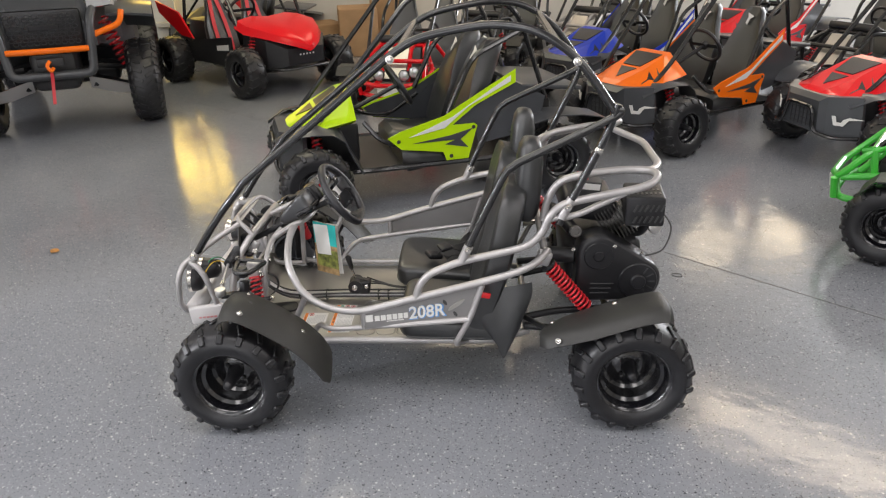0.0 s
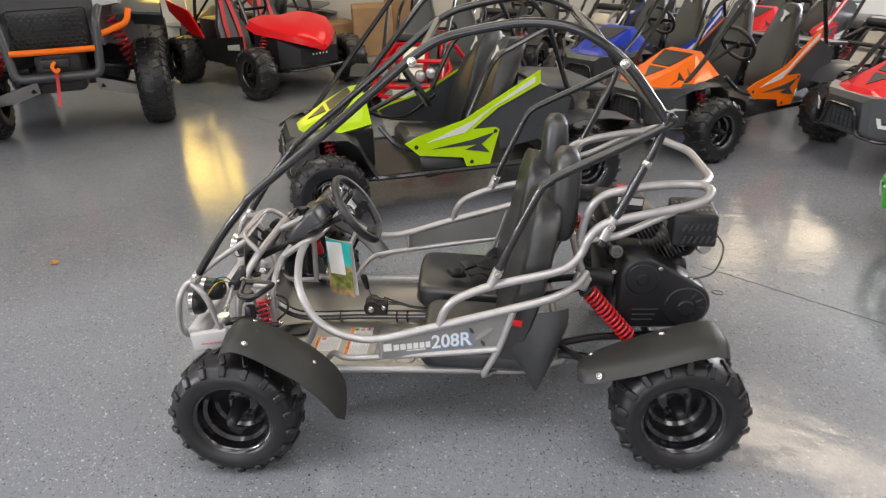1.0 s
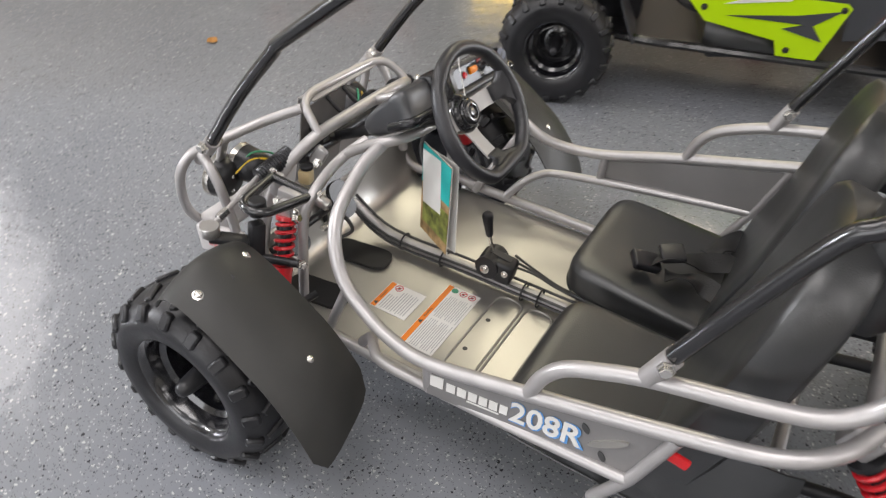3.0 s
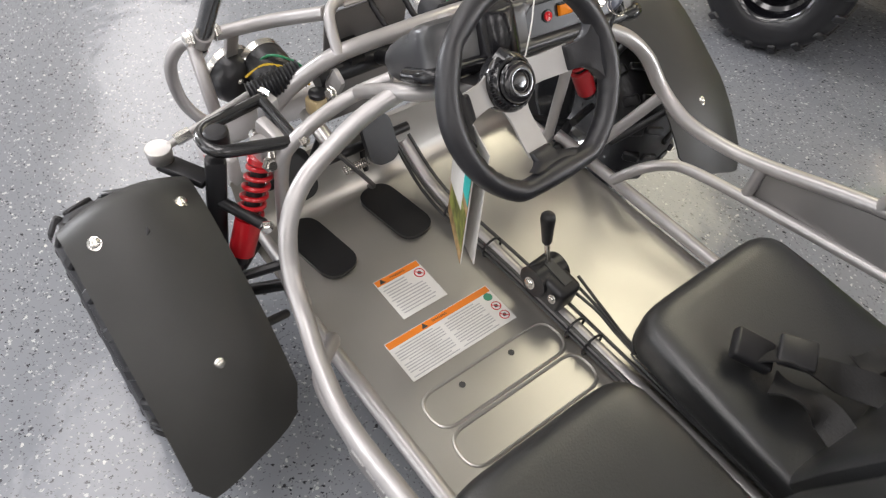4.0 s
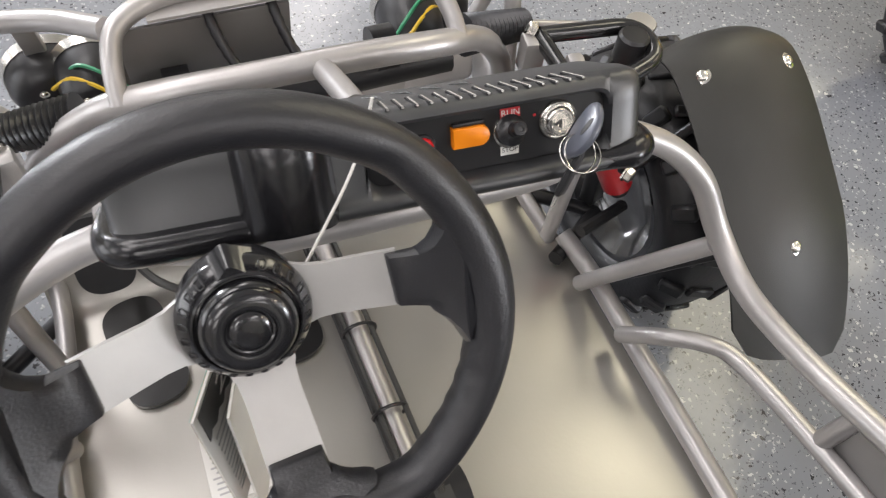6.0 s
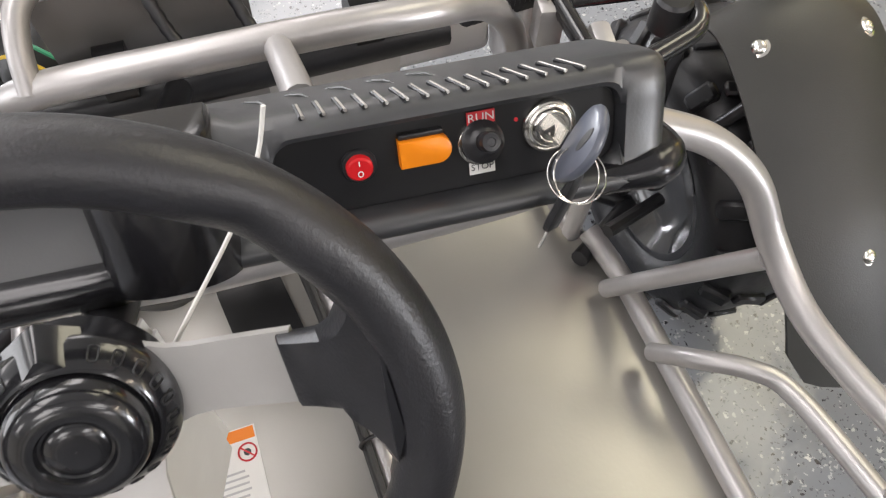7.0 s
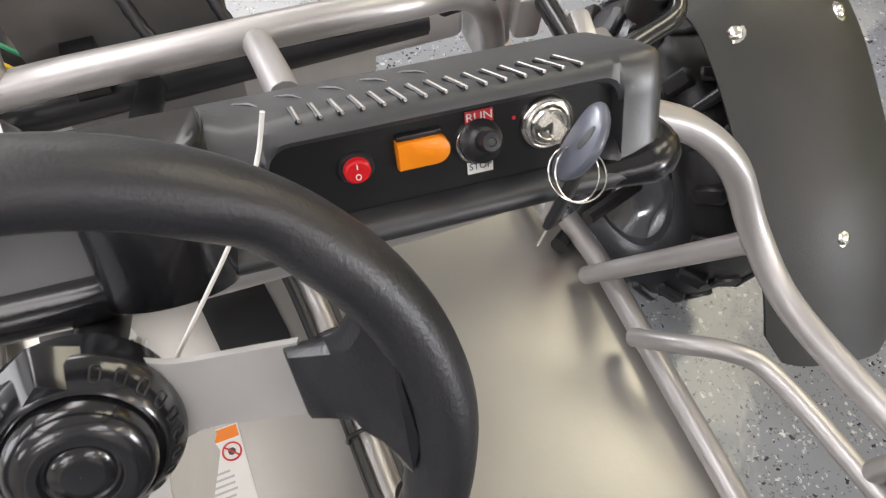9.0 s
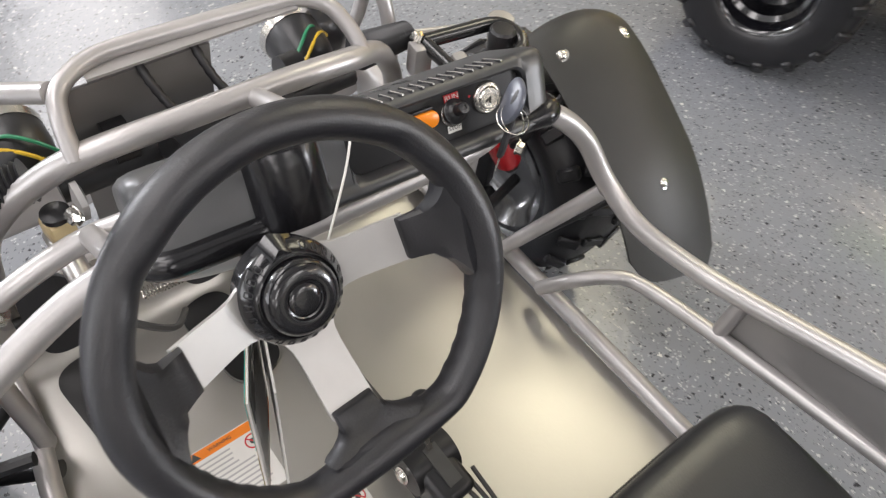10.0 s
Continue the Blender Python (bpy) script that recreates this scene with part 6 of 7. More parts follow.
        part("front_mudguard", Mesh().sheet(rows, 0.006), GREYBODY, b, "dark plastic mudguard")
        part("rear_mudguard", Mesh().sheet([[(x, s * (0.36 + 0.24 * k / 4), z) for k in range(5)] for x, z in ((0.40, 0.40), (0.46, 0.47), (0.62, 0.51), (0.80, 0.50), (0.95, 0.47))], 0.006), GREYBODY, b)
        sh_ = new("shock")
        sh_.parent = b
        m = axis((-0.62, s * 0.30, 0.46), (0, s * 0.45, -1))
        part("spring", Mesh().tube([m @ Vector((0.028 * math.cos(a), 0.028 * math.sin(a), 0.21 * a / (2 * math.pi * 8))) for a in [2 * math.pi * i / 10 for i in range(81)]], 0.006, 6), REDPAINT, sh_, "red coil spring")
        part("damper", Mesh().lathe([(-0.02, 0.014), (0.24, 0.014)], m, 10), SATIN, sh_)
        for zz in (0.20, 0.27):
            part("suspension_arm", Mesh().tube([(-0.58, s * 0.22, zz), (-0.66, s * 0.43, 0.21), (-0.74, s * 0.22, zz)], 0.013, 8), SATIN, b)
        if panel_style:
            mm = Matrix(((1, 0, 0, 0), (0, 0, s, s * 0.435), (0, 1, 0, 0), (0, 0, 0, 1)))
            part("side_panel", Mesh().prism([(-0.30, 0.43), (-0.22, 0.465), (0.05, 0.535), (0.12, 0.575), (0.42, 0.78), (0.42, 0.70), (0.25, 0.585), (0.10, 0.475), (0.24, 0.475), (0.26, 0.46), (0.20, 0.26), (0.06, 0.26), (0.04, 0.315), (-0.22, 0.355)], mm, 0.006), body, b, "angular coloured side panel")
            part("panel_back", Mesh().prism([(-0.29, 0.425), (-0.22, 0.452), (0.05, 0.522), (0.12, 0.56), (0.41, 0.765), (0.41, 0.70), (0.25, 0.58), (0.24, 0.46), (0.19, 0.27), (0.06, 0.27), (0.04, 0.32), (-0.22, 0.36)], mm @ pose(0, 0, -0.008), 0.006), GREYBODY, b, "dark inner face of the panel")
            part("panel_stripe", Mesh().prism([(-0.17, 0.425), (0.10, 0.525), (0.40, 0.745), (0.40, 0.71), (0.21, 0.585), (0.05, 0.462)], mm @ pose(0, 0, 0.005), 0.004), WHITE, b, "white flash")
            part("panel_zigzag", Mesh().prism([(-0.15, 0.385), (0.09, 0.415), (0.23, 0.447), (0.15, 0.385), (0.20, 0.33), (0.05, 0.362), (0.12, 0.385)], mm @ pose(0, 0, 0.005), 0.004), accent, b, "dark zigzag flash")
            part("panel_fringe", Mesh().prism([(0.08, 0.468), (0.24, 0.578), (0.42, 0.70), (0.62, 0.60), (0.58, 0.40), (0.27, 0.34), (0.25, 0.47)], mm @ pose(0, 0, -0.012), 0.006), GREYBODY, b, "dark grey rear side panel")
            for bx, bz in ((-0.235, 0.405), (0.235, 0.452), (0.09, 0.285)):
                dome((bx, s * 0.438, bz), (0, s, 0), 0.012, b, "panel_bolt", PLASTIC)
        cage_line(b, [(-0.80, s * 0.26, 0.43), (-0.62, s * 0.30, 0.62), (-0.10, s * 0.33, 1.22), (0.30, s * 0.34, 1.27), (0.48, s * 0.36, 1.05), (0.66, s * 0.34, 0.56)])
        cage_line(b, [(0.50, s * 0.36, 1.0), (0.24, s * 0.40, 0.86), (0.08, s * 0.42, 0.54)])
        cage_line(b, [(-0.75, s * 0.30, 0.22), (-0.40, s * 0.40, 0.235), (0.50, s * 0.40, 0.235), (0.80, s * 0.28, 0.30)], 0.018)
        cage_line(b, [(-0.42, s * 0.34, 0.52), (-0.33, s * 0.41, 0.40), (-0.12, s * 0.42, 0.36), (0.10, s * 0.42, 0.50)], 0.014)
        bucket_seat(b, 0.20, s * 0.205)
    cage_line(b, [(-0.10, -0.33, 1.22), (-0.10, 0.33, 1.22)])
    cage_line(b, [(0.44, -0.35, 1.12), (0.44, 0.35, 1.12)])
    part("floor_tray", Mesh().box(pose(-0.02, 0, 0.235), 1.05, 0.78, 0.012), SATIN, b, smooth=False)
    part("engine_block", Mesh().box(pose(0.62, 0, 0.42), 0.30, 0.40, 0.28, 0.05, 2), DARKENGINE, b, "dark engine")
    part("tail_deck", Mesh().box(pose(0.70, 0, 0.63, 0, 6, 0), 0.42, 0.70, 0.03, 0.012, 2), GREYBODY, b)
    part("nose_liner", Mesh().box(pose(-0.58, 0, 0.36), 0.30, 0.42, 0.26, 0.03, 2), PLASTIC, b)
    m = axis((-0.17, -0.205, 0.70), (0.85, 0, 0.5))
    st = new("steering_wheel")
    st.parent = b
    part("rim", Mesh().tube([m @ Vector((0.135 * math.cos(a), 0.135 * math.sin(a), 0)) for a in [2 * math.pi * k / 28 for k in range(28)]], 0.014, 8, closed=True), GRIP, st)
    part("boss", Mesh().lathe([(-0.02, 0.03), (0.01, 0.03)], m, 14).box(m, 0.25, 0.03, 0.006), SATIN, st)
    part("column", Mesh().tube([m.translation, (-0.48, -0.16, 0.55)], 0.014, 8), SATIN, b)
    b.matrix_basis = place
    return b


def stretch(vehicle, nose, tail):
    """Moves a buggy's front running gear forward and lengthens it behind the seats."""
    gear = ("front_mudguard", "suspension_arm", "spring", "damper")
    for ob in vehicle.children_recursive:
        in_wheel = ob.parent != vehicle and ob.parent.name.startswith("wheel")
        if ob.name.startswith("tread_lug"):
            ob.matrix_basis.translation.x += tail if ob.matrix_basis.translation.x > 0 else -nose
        elif ob.type == "MESH":
            for v in ob.data.vertices:
                if v.co.x > 0:
                    v.co.x += tail * min(1, max(0, (v.co.x - 0.28) / 0.14))
                elif in_wheel or ob.name.startswith(gear):
                    v.co.x -= nose * min(1, max(0, (-0.30 - v.co.x) / 0.12))
    return vehicle


def tube_kart(label, place, paint, group="tube-frame karts", lamps=True):
    """Small tube-frame kart with a bare nose; front points to local -x."""
    k_ = thing("tube_kart", label, "go-kart", group)
    small_wheel_set(k_, -0.60, 0.60, 0.47, 0.47, 0.20, 0.15)

    def bar(pts, r=0.0185, name="frame_tube"):
        return part(name, Mesh().tube(fillet(pts, 0.05, 4), r, 8), paint, k_)

    for s in (-1, 1):
        bar([(-0.90, s * 0.10, 0.22), (-0.86, s * 0.27, 0.23), (-0.50, s * 0.30, 0.22), (0.45, s * 0.36, 0.22), (0.75, s * 0.25, 0.28)])
        bar([(-0.92, s * 0.12, 0.32), (-0.88, s * 0.29, 0.34), (-0.74, s * 0.27, 0.50), (-0.50, s * 0.20, 0.60), (-0.34, s * 0.25, 0.60), (-0.26, s * 0.36, 0.42), (0.35, s * 0.40, 0.50), (0.60, s * 0.34, 0.55)])
        bar([(-0.88, s * 0.28, 0.23), (-0.89, s * 0.30, 0.34)])
        bar([(-0.70, s * 0.28, 0.22), (-0.74, s * 0.27, 0.50)])
        bar([(-0.80, s * 0.13, 0.34), (-0.62, s * 0.11, 0.57), (-0.50, s * 0.11, 0.61)])
        bar([(-0.86, s * 0.28, 0.34), (-0.60, s * 0.30, 0.40), (-0.50, s * 0.21, 0.59)])
        bar([(-0.40, s * 0.31, 0.22), (-0.27, s * 0.36, 0.42)])
        cage_line(k_, [(-0.72, s * 0.26, 0.52), (-0.16, s * 0.32, 1.22), (0.32, s * 0.34, 1.27), (0.50, s * 0.36, 0.95), (0.42, s * 0.38, 0.54)], 0.0155)
        cage_line(k_, [(0.48, s * 0.36, 1.0), (0.18, s * 0.40, 0.80), (0.05, s * 0.40, 0.48)], 0.0155)
        part("suspension_arm", Mesh().tube([(-0.70, s * 0.26, 0.30), (-0.60, s * 0.40, 0.22), (-0.50, s * 0.26, 0.30)], 0.013, 8), SATIN, k_)
        m = axis((-0.58, s * 0.26, 0.46), (0, s * 0.5, -1))
        part("spring", Mesh().tube([m @ Vector((0.026 * math.cos(a), 0.026 * math.sin(a), 0.20 * a / (2 * math.pi * 7))) for a in [2 * math.pi * i / 10 for i in range(71)]], 0.006, 6), REDPAINT, k_, "red coil spring")
        part("mudguard", Mesh().sheet([[(x, s * (0.40 + 0.17 * q / 4), z) for q in range(5)] for x, z in ((-0.74, 0.36), (-0.68, 0.43), (-0.58, 0.44), (-0.46, 0.39), (-0.38, 0.28))], 0.005), FENDER, k_)
        bucket_seat(k_, 0.16, s * 0.19, mark=False)
        if lamps:
            for yy, zz in ((0.115, 0.40), (0.205, 0.43)):
                mm = axis((-0.86, s * yy, zz), (-1, 0, 0.1))
                hl = new("headlight")
                hl.parent = k_
                part("housing", Mesh().lathe([(-0.05, 0.02), (-0.03, 0.045), (0.008, 0.05), (0.01, 0.046)], mm, 20, caps=False), PLASTIC, hl)
                part("lens", Mesh().lathe([(0.004, 0.046), (0.014, 0.03), (0.018, 0.001)], mm, 20, caps=False), LENS, hl, "clear ribbed lens")
    for pts in ([(-0.90, -0.11, 0.22), (-0.90, 0.11, 0.22)], [(-0.92, -0.13, 0.32), (-0.92, 0.13, 0.32)], [(-0.50, -0.20, 0.60), (-0.50, 0.20, 0.60)], [(-0.74, -0.27, 0.50), (-0.74, 0.27, 0.50)], [(0.60, -0.34, 0.55), (0.60, 0.34, 0.55)]):
        bar(pts)
    part("nose_plate", Mesh().box(pose(-0.70, 0, 0.475, 0, -52, 0), 0.30, 0.19, 0.004, 0.001), PAN, k_, "pale nose plate", smooth=False)
    part("bumper_plate", Mesh().box(pose(-0.935, 0, 0.265, 0, -8, 0), 0.008, 0.22, 0.07, 0.002), WHITE, k_, smooth=False)
    part("floor_tray", Mesh().box(pose(-0.10, 0, 0.215), 0.95, 0.62, 0.010), PAN, k_, smooth=False)
    part("engine_block", Mesh().box(pose(0.58, 0, 0.42), 0.28, 0.36, 0.26, 0.05, 2), DARKENGINE, k_)
    part("rack_unit", Mesh().box(pose(-0.66, 0, 0.36), 0.12, 0.30, 0.10, 0.02, 2), PLASTIC, k_)
    part("dash", Mesh().box(pose(-0.46, 0, 0.64, 0, 20, 0), 0.12, 0.44, 0.07, 0.025, 2), PLASTIC, k_)
    m = axis((-0.27, -0.15, 0.70), (0.85, 0, 0.5))
    part("steering_wheel", Mesh().tube([m @ Vector((0.125 * math.cos(a), 0.125 * math.sin(a), 0)) for a in [2 * math.pi * q / 28 for q in range(28)]], 0.013, 8, closed=True).box(m, 0.23, 0.03, 0.006), GRIP, k_)
    k_.matrix_basis = place
    return k_


def sport_buggy(label, place):
    """Larger red buggy with a beaked hood and red-and-black seats."""
    b = thing("sport_buggy", label, "buggy")
    small_wheel_set(b, -0.74, 0.74, 0.56, 0.56, 0.25, 0.21)
    beak = []
    for x, w, z, d in ((-1.10, 0.05, 0.50, 0.05), (-1.03, 0.17, 0.565, 0.07), (-0.85, 0.34, 0.65, 0.09), (-0.62, 0.46, 0.715, 0.11), (-0.40, 0.43, 0.75, 0.10)):
        beak.append([(x, -w, z - d), (x, -w * 0.9, z - d * 0.3), (x, -w * 0.5, z), (x, 0, z - 0.02), (x, w * 0.5, z), (x, w * 0.9, z - d * 0.3), (x, w, z - d), (x, 0, z - d - 0.02)])
    hd = part("hood", Mesh().loft(beak), REDBODY, b, "beaked glossy red hood")
    hd.data.set_sharp_from_angle(angle=radians(32))
    part("front_skid", Mesh().loft([[(x, -w, z0), (x, -w, z1), (x, w, z1), (x, w, z0)] for x, w, z0, z1 in ((-1.02, 0.22, 0.30, 0.46), (-0.85, 0.36, 0.24, 0.55), (-0.5, 0.40, 0.24, 0.60))]), PLASTIC, b, smooth=False)
    part("front_bar", Mesh().tube(fillet([(-0.70, -0.42, 0.28), (-1.04, -0.30, 0.27), (-1.06, 0.30, 0.27), (-0.70, 0.42, 0.28)], 0.08), 0.014, 8), BLACKTUBE, b)
    for k in range(5):
        dome((-1.035, -0.08 + 0.04 * k, 0.40), (-1, 0, 0), 0.010, b, "plate_bolt", WHITE)
    for s in (-1, 1):
        part("side_skirt", Mesh().prism([(-0.35, 0.26), (0.50, 0.26), (0.62, 0.44), (0.20, 0.50), (-0.35, 0.56)], Matrix(((1, 0, 0, 0), (0, 0, s, s * 0.45), (0, 1, 0, 0), (0, 0, 0, 1))), 0.02), PLASTIC, b)
        part("rear_panel", Mesh().prism([(0.34, 0.50), (0.60, 0.52), (1.05, 0.74), (1.10, 0.86), (0.60, 0.76)], Matrix(((1, 0, 0, 0), (0, 0, s, s * 0.50), (0, 1, 0, 0), (0, 0, 0, 1))), 0.02), REDBODY, b, "red rear wing panel")
        part("skirt_mark", Mesh().prism([(-0.30, 0.42), (-0.06, 0.40), (-0.06, 0.45), (-0.30, 0.48)], Matrix(((1, 0, 0, 0), (0, 0, s, s * 0.462), (0, 1, 0, 0), (0, 0, 0, 1))), 0.003), WHITE, b)
        m = axis((-0.66, s * 0.36, 0.60), (0, s * 0.4, -1))
        part("spring", Mesh().tube([m @ Vector((0.032 * math.cos(a), 0.032 * math.sin(a), 0.30 * a / (2 * math.pi * 9))) for a in [2 * math.pi * i / 10 for i in range(91)]], 0.007, 6), REDPAINT, b, "red coil spring")
        for zz in (0.24, 0.34):
            part("suspension_arm", Mesh().tube([(-0.62, s * 0.26, zz), (-0.74, s * 0.48, 0.25), (-0.86, s * 0.26, zz)], 0.014, 8), SATIN, b)
            part("suspension_arm", Mesh().tube([(0.62, s * 0.26, zz), (0.74, s * 0.48, 0.25), (0.86, s * 0.26, zz)], 0.014, 8), SATIN, b)
        cage_line(b, [(-0.45, s * 0.40, 0.62), (-0.10, s * 0.42, 1.35), (0.45, s * 0.42, 1.38), (0.62, s * 0.44, 0.60)], 0.019)
        bucket_seat(b, 0.18, s * 0.23, mark=False, trim=REDINK)
    part("floor_tray", Mesh().box(pose(0, 0, 0.26), 1.3, 0.88, 0.03), PLASTIC, b, smooth=False)
    part("engine_block", Mesh().box(pose(0.62, 0, 0.50), 0.40, 0.60, 0.34, 0.05, 2), DARKENGINE, b)
    cage_line(b, [(-0.10, -0.42, 1.35), (-0.10, 0.42, 1.35)], 0.019)
    m = axis((-0.22, 0.2, 0.80), (0.85, 0, 0.5))
    part("steering_wheel", Mesh().tube([m @ Vector((0.15 * math.cos(a), 0.15 * math.sin(a), 0)) for a in [2 * math.pi * q / 28 for q in range(28)]], 0.015, 8, closed=True).box(m, 0.28, 0.03, 0.008), GRIP, b)
    b.matrix_basis = place
    return b


def utility_vehicle(label, place, detail=True):
    """Large side-by-side seen from the front; front points to local -x."""
    u = thing("utility_vehicle", label, "utility vehicle", "side-by-side vehicles")
    r = 0.365
    for s in (-1, 1):
        wheel(u, (-0.95, s * 0.66, r), s, r, 0.25, r * 0.52, 0.12, lugs=28)
        wheel(u, (1.05, s * 0.66, r), s, r, 0.28, r * 0.52, 0.12, lugs=28)
    body = []
    for x, w, z0, z1 in ((-1.40, 0.30, 0.78, 1.05), (-1.34, 0.36, 0.74, 1.14), (-1.05, 0.36, 0.72, 1.22), (-0.55, 0.52, 0.62, 1.30), (-0.35, 0.62, 0.40, 1.32), (1.2, 0.62, 0.45, 1.0), (1.5, 0.60, 0.6, 1.0)):
        body.append([(x, -w, z0), (x, -w, z1 - 0.12), (x, -w * 0.8, z1), (x, w * 0.8, z1), (x, w, z1 - 0.12), (x, w, z0)])
    part("body", Mesh().loft(body), GREYBODY, u, "dark grey plastic bodywork", smooth=False)
    part("grille_surround", Mesh().box(pose(-1.41, 0, 0.90, 0, -8, 0), 0.03, 0.56, 0.30, 0.02, 2), PLASTIC, u)
    hexes = Mesh()
    for row in range(8):
        for col in range(10):
            y, z = -0.225 + 0.05 * col + (0.025 if row % 2 else 0), 0.795 + 0.03 * row
            ring = [pose(-1.428 - 0.14 * (z - 0.9), y, z) @ Vector((0, 0.021 * math.cos(a), 0.016 * math.sin(a))) for a in [math.pi * q / 3 for q in range(6)]]
            hexes.tube(ring, 0.004, 4, closed=True)
    part("grille_mesh", hexes, GREYBODY, u, "honeycomb grille")
    part("grille_badge", Mesh().box(pose(-1.434, 0, 0.915, 0, -8, 0), 0.01, 0.22, 0.045, 0.004, 1), SATIN, u)
    part("bumper_frame", Mesh().tube(fillet([(-1.30, -0.40, 1.12), (-1.46, -0.34, 0.95), (-1.50, -0.30, 0.55), (-1.50, 0.30, 0.55), (-1.46, 0.34, 0.95), (-1.30, 0.40, 1.12)], 0.06), 0.035, 10), GREYBODY, u)
    for z, w in ((0.745, 0.30),):
        part("orange_bar", Mesh().tube([(-1.50, -w, z), (-1.52, 0, z), (-1.50, w, z)], 0.024, 10), ORANGEBODY, u, "orange bumper bar")
    part("skid_plate", Mesh().box(pose(-1.40, 0, 0.50, 0, -35, 0), 0.02, 0.36, 0.14, 0.01, 2), PLASTIC, u)
    part("nose_frame", Mesh().box(pose(-1.15, 0, 0.56), 0.5, 0.34, 0.30, 0.04, 2), PLASTIC, u)
    part("winch_fairlead", Mesh().box(pose(-1.51, 0.0, 0.655), 0.05, 0.20, 0.07, 0.012, 2), DARKENGINE, u, "winch fairlead")
    part("winch_hook", Mesh().tube(glide([(-1.55, 0, 0.67), (-1.58, 0.02, 0.64), (-1.58, 0.0, 0.60), (-1.56, -0.02, 0.62)]), 0.014, 8), ORANGEBODY, u, "orange winch hook")
    part("winch_strap", Mesh().sheet([[(-1.57 + 0.02 * math.sin(5 * v), w + 0.03 * v, 0.60 - 0.26 * v) for w in (-0.012, 0.012)] for v in (0, 0.3, 0.6, 1)], 0.004), REDINK, u, "red hook strap")
    for s in (-1, 1):
        lm = Mesh().loft([[(x, s * a, z0), (x, s * b_, z0 + 0.02), (x, s * b_, z1), (x, s * a, z1 - 0.03)] for x, a, b_, z0, z1 in ((-1.40, 0.34, 0.52, 1.04, 1.17), (-1.36, 0.33, 0.54, 1.03, 1.19), (-1.2, 0.36, 0.56, 1.05, 1.22))])
        part("headlight", lm, LENS, u, "clear angular headlight", smooth=False)
        part("fender_flare", Mesh().sheet([[(x, s * (0.46 + 0.36 * q / 4), z - 0.03 * (q / 4) ** 2) for q in range(5)] for x, z in ((-1.36, 0.98), (-1.15, 1.03), (-0.9, 1.04), (-0.6, 1.02), (-0.45, 0.80))], 0.02), GREYBODY, u)
        part("orange_bar", Mesh().tube(fillet([(-1.45, s * 0.35, 0.84), (-1.42, s * 0.56, 0.91), (-1.38, s * 0.585, 1.01)], 0.05), 0.024, 10), ORANGEBODY, u)
        m = axis((-0.98, s * 0.40, 0.92), (0, s * 0.35, -1))
        part("spring", Mesh().tube([m @ Vector((0.05 * math.cos(a), 0.05 * math.sin(a), 0.42 * a / (2 * math.pi * 9))) for a in [2 * math.pi * i / 12 for i in range(109)]], 0.010, 6), REDPAINT, u, "red coil spring")
        for zz in (0.40, 0.56):
            part("suspension_arm", Mesh().tube([(-0.78, s * 0.25, zz), (-0.95, s * 0.60, zz - 0.08), (-1.14, s * 0.25, zz)], 0.022, 8), SATIN, u)
        part("arm_guard", Mesh().sheet([[(-1.17 + 0.05 * v, s * yy, zz - 0.10 * v * w) for yy, zz, w in ((0.22, 0.47, 1.0), (0.40, 0.42, 1.1), (0.56, 0.37, 0.8), (0.60, 0.345, 0.3))] for v in (0, 0.5, 1)], 0.008), ALLOY, u, "pale alloy arm guard", smooth=False)
        cage_line(u, [(-0.45, s * 0.58, 1.28), (-0.05, s * 0.60, 1.95), (1.0, s * 0.60, 1.98), (1.25, s * 0.60, 1.0)], 0.03)
    part("under_tray", Mesh().box(pose(0.35, 0, 0.42), 2.1, 0.9, 0.16, 0.04, 2), PLASTIC, u)
    u.matrix_basis = place
    return u


stretch(buggy("lime green and black two-seat buggy with white flash", pose(-0.228, 2.10, 0, 0, 0, 18.8), LIME, GREYBODY, marked=False, snout=0.78), 0.085, 0.085)
buggy("orange and black two-seat buggy with white flash", pose(1.893, 3.355, 0, 0, 0, 33), ORANGEBODY, GREYBODY)
buggy("glossy red two-seat buggy with dark fascia", pose(3.33, 2.73, 0, 0, 0, 15), REDBODY, GREYBODY)
buggy("blue two-seat buggy with dark fascia", pose(1.60, 4.738, 0, 0, 0, 42), BLUEBODY, GREYBODY)
buggy("red two-seat buggy with dark fascia, in the back row", pose(3.25, 5.95, 0, 0, 0, 40), REDBODY, GREYBODY)
tube_kart("red tube-frame kart with twin round headlights", pose(-0.405, 4.553, 0, 0, 0, 78), REDBODY)
tube_kart("bright green tube-frame kart with bare nose", pose(2.90, 0.815, 0, 0, 0, -34.6), GREENTUBE, lamps=False)
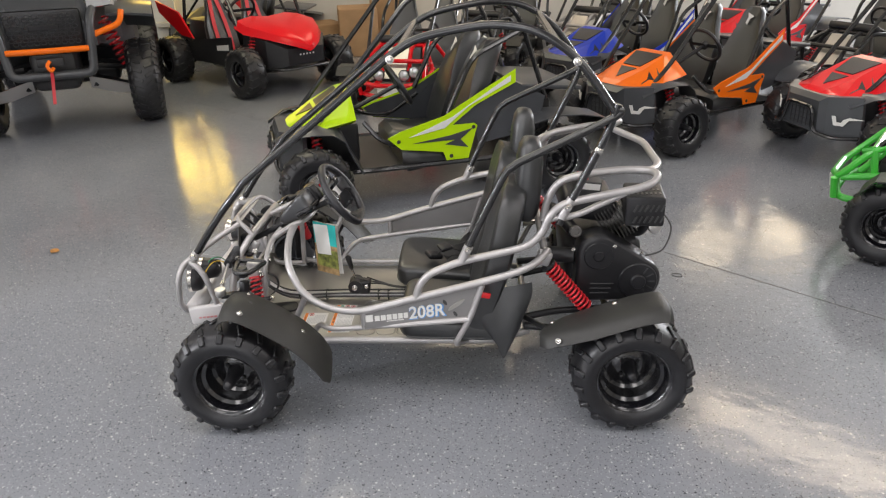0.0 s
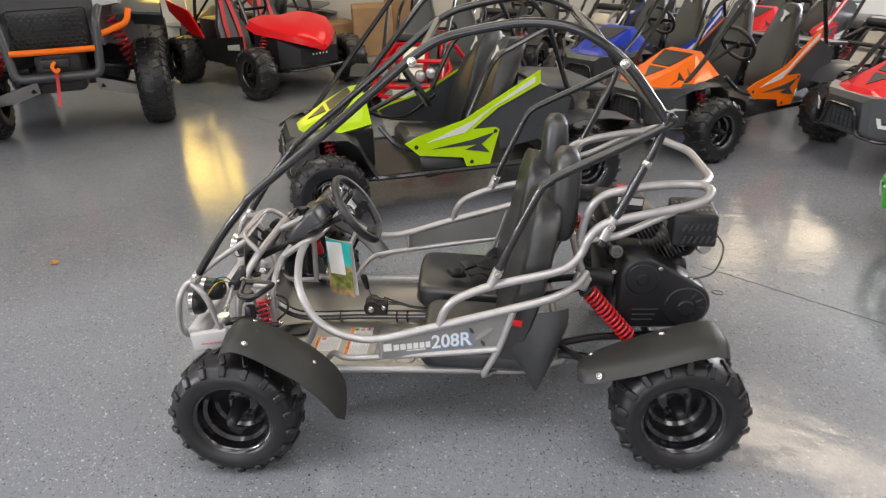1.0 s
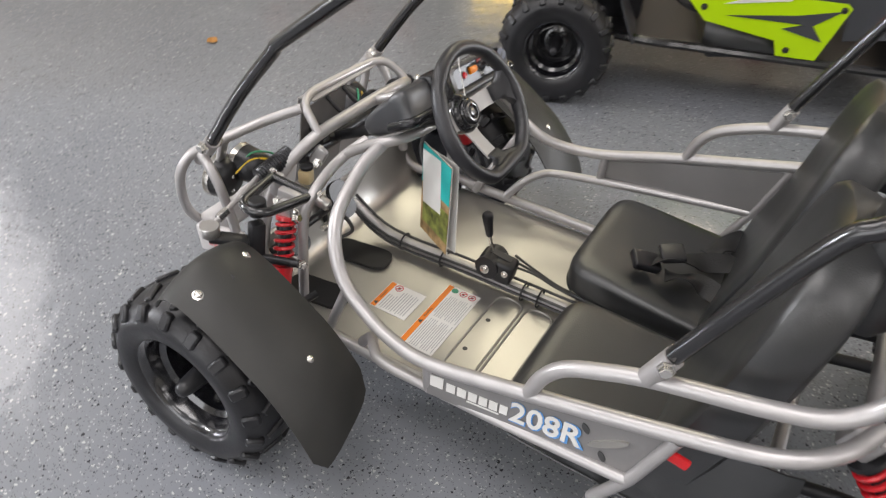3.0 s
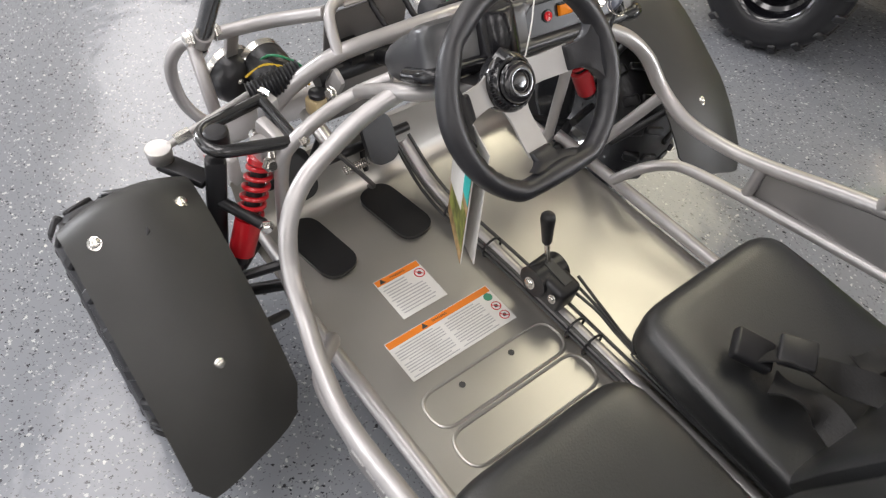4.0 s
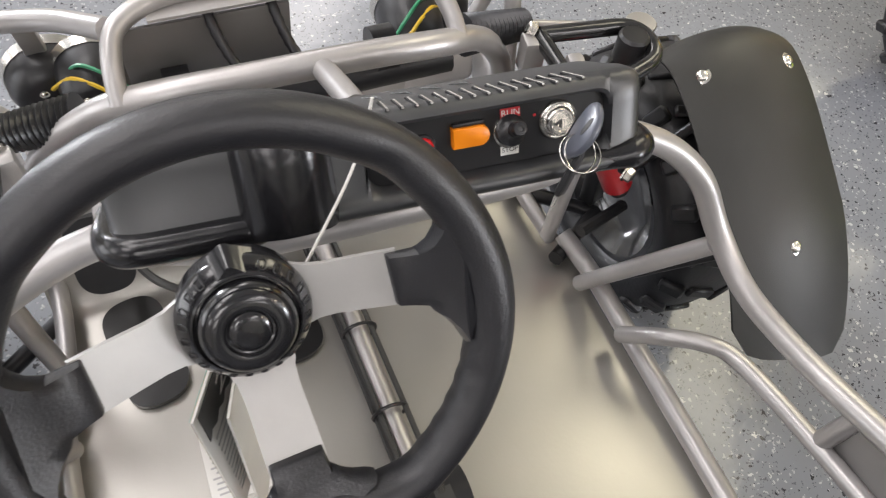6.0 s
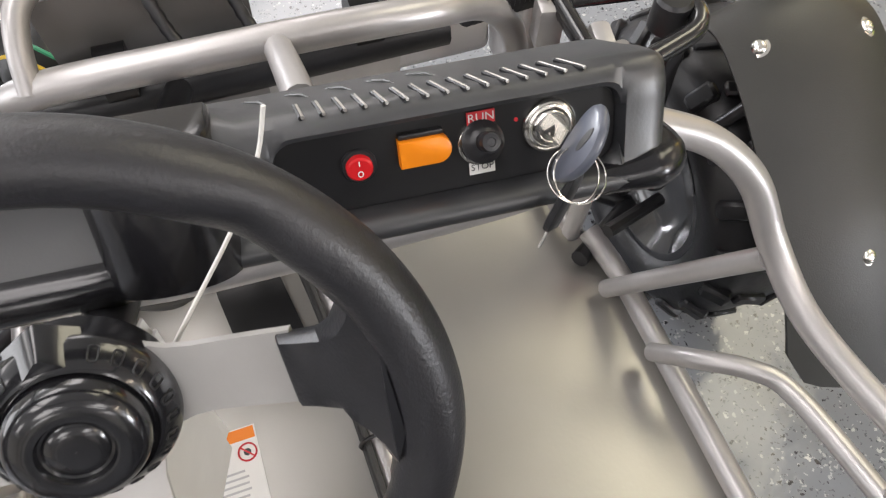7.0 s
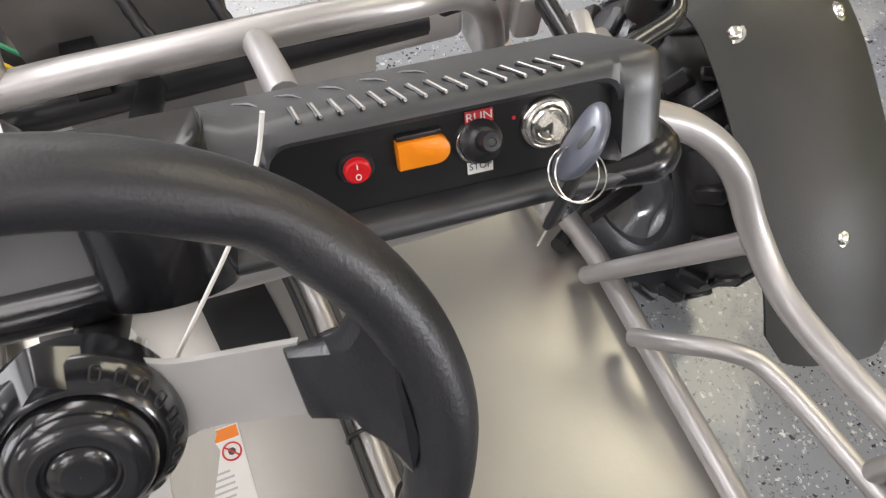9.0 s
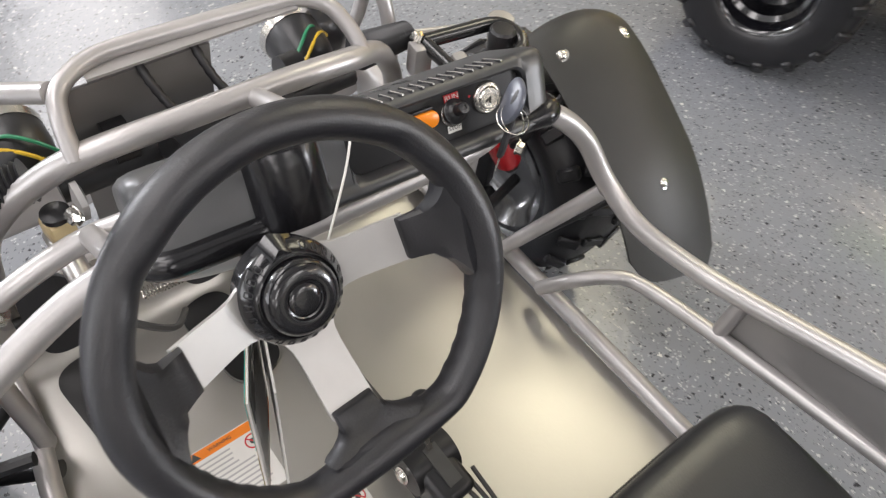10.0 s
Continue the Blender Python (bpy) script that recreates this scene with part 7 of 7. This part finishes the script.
tube_kart("black tube-frame kart in the back row", pose(5.55, 3.70, 0, 0, 0, 35), SATIN)
tube_kart("black tube-frame kart in the middle row", pose(3.90, 4.50, 0, 0, 0, 30), SATIN, lamps=False)
tube_kart("silver tube-frame kart in the back row", pose(1.75, 6.40, 0, 0, 0, 45), SILVER)
tube_kart("black tube-frame kart near the back wall", pose(0.45, 6.30, 0, 0, 0, 62), SATIN)
sport_buggy("red sport buggy with red and black seats", pose(-2.37, 5.66, 0, 0, 0, 138.6))
utility_vehicle("large dark grey side-by-side with orange bumper bars and winch", pose(-3.83, 4.554, 0, 0, 0, 113))
buggy("dark grey two-seat buggy in the back row", pose(-2.95, 7.40, 0, 0, 0, 0), GREYBODY, SATIN, panel_style=False, marked=False)
for k, (x, y, w, h, rz) in enumerate(((-1.45, 7.45, 0.5, 0.6, 12), (-1.0, 7.6, 0.45, 0.7, -6), (-1.95, 7.5, 0.5, 0.4, 30))):
    box_ = tagged(part("cardboard_box", Mesh().box(pose(0, 0, h / 2), w, 0.6, h, 0.008, 1), CARD, smooth=False), "brown cardboard carton, closed", "box", "cartons")
    box_.matrix_basis = pose(x, y, 0, 0, 0, rz)
leaf = Mesh().sheet([[(0.045 * (u - 0.5) * math.cos(1.4 * v), 0.06 * (v - 0.5), 0.004 + 0.010 * (2 * u - 1) ** 2 * math.sin(3 * v + 0.4)) for u in (0, 0.25, 0.5, 0.75, 1)] for v in (0, 0.3, 0.6, 1)], 0.001)
lf = tagged(part("dry_leaf", leaf, LEAFDRY), "curled brown dry leaf on the floor", "leaf")
lf.matrix_basis = pose(-2.166, 0.957, 0.002, 0, 0, 40)

lp = tagged(part("wire_loop", Mesh().tube(glide([(0.024, 0, 0), (0.010, 0.016, 0.002), (-0.016, 0.013, 0), (-0.026, -0.004, 0.001), (-0.008, -0.016, 0), (0.016, -0.013, 0.001)], 5, closed=True), 0.0016, 6, closed=True), INK), "thin dark wire loop lying on the floor", "wire")
lp.matrix_basis = pose(1.124, 0.628, 0.0018, 0, 0, -30)
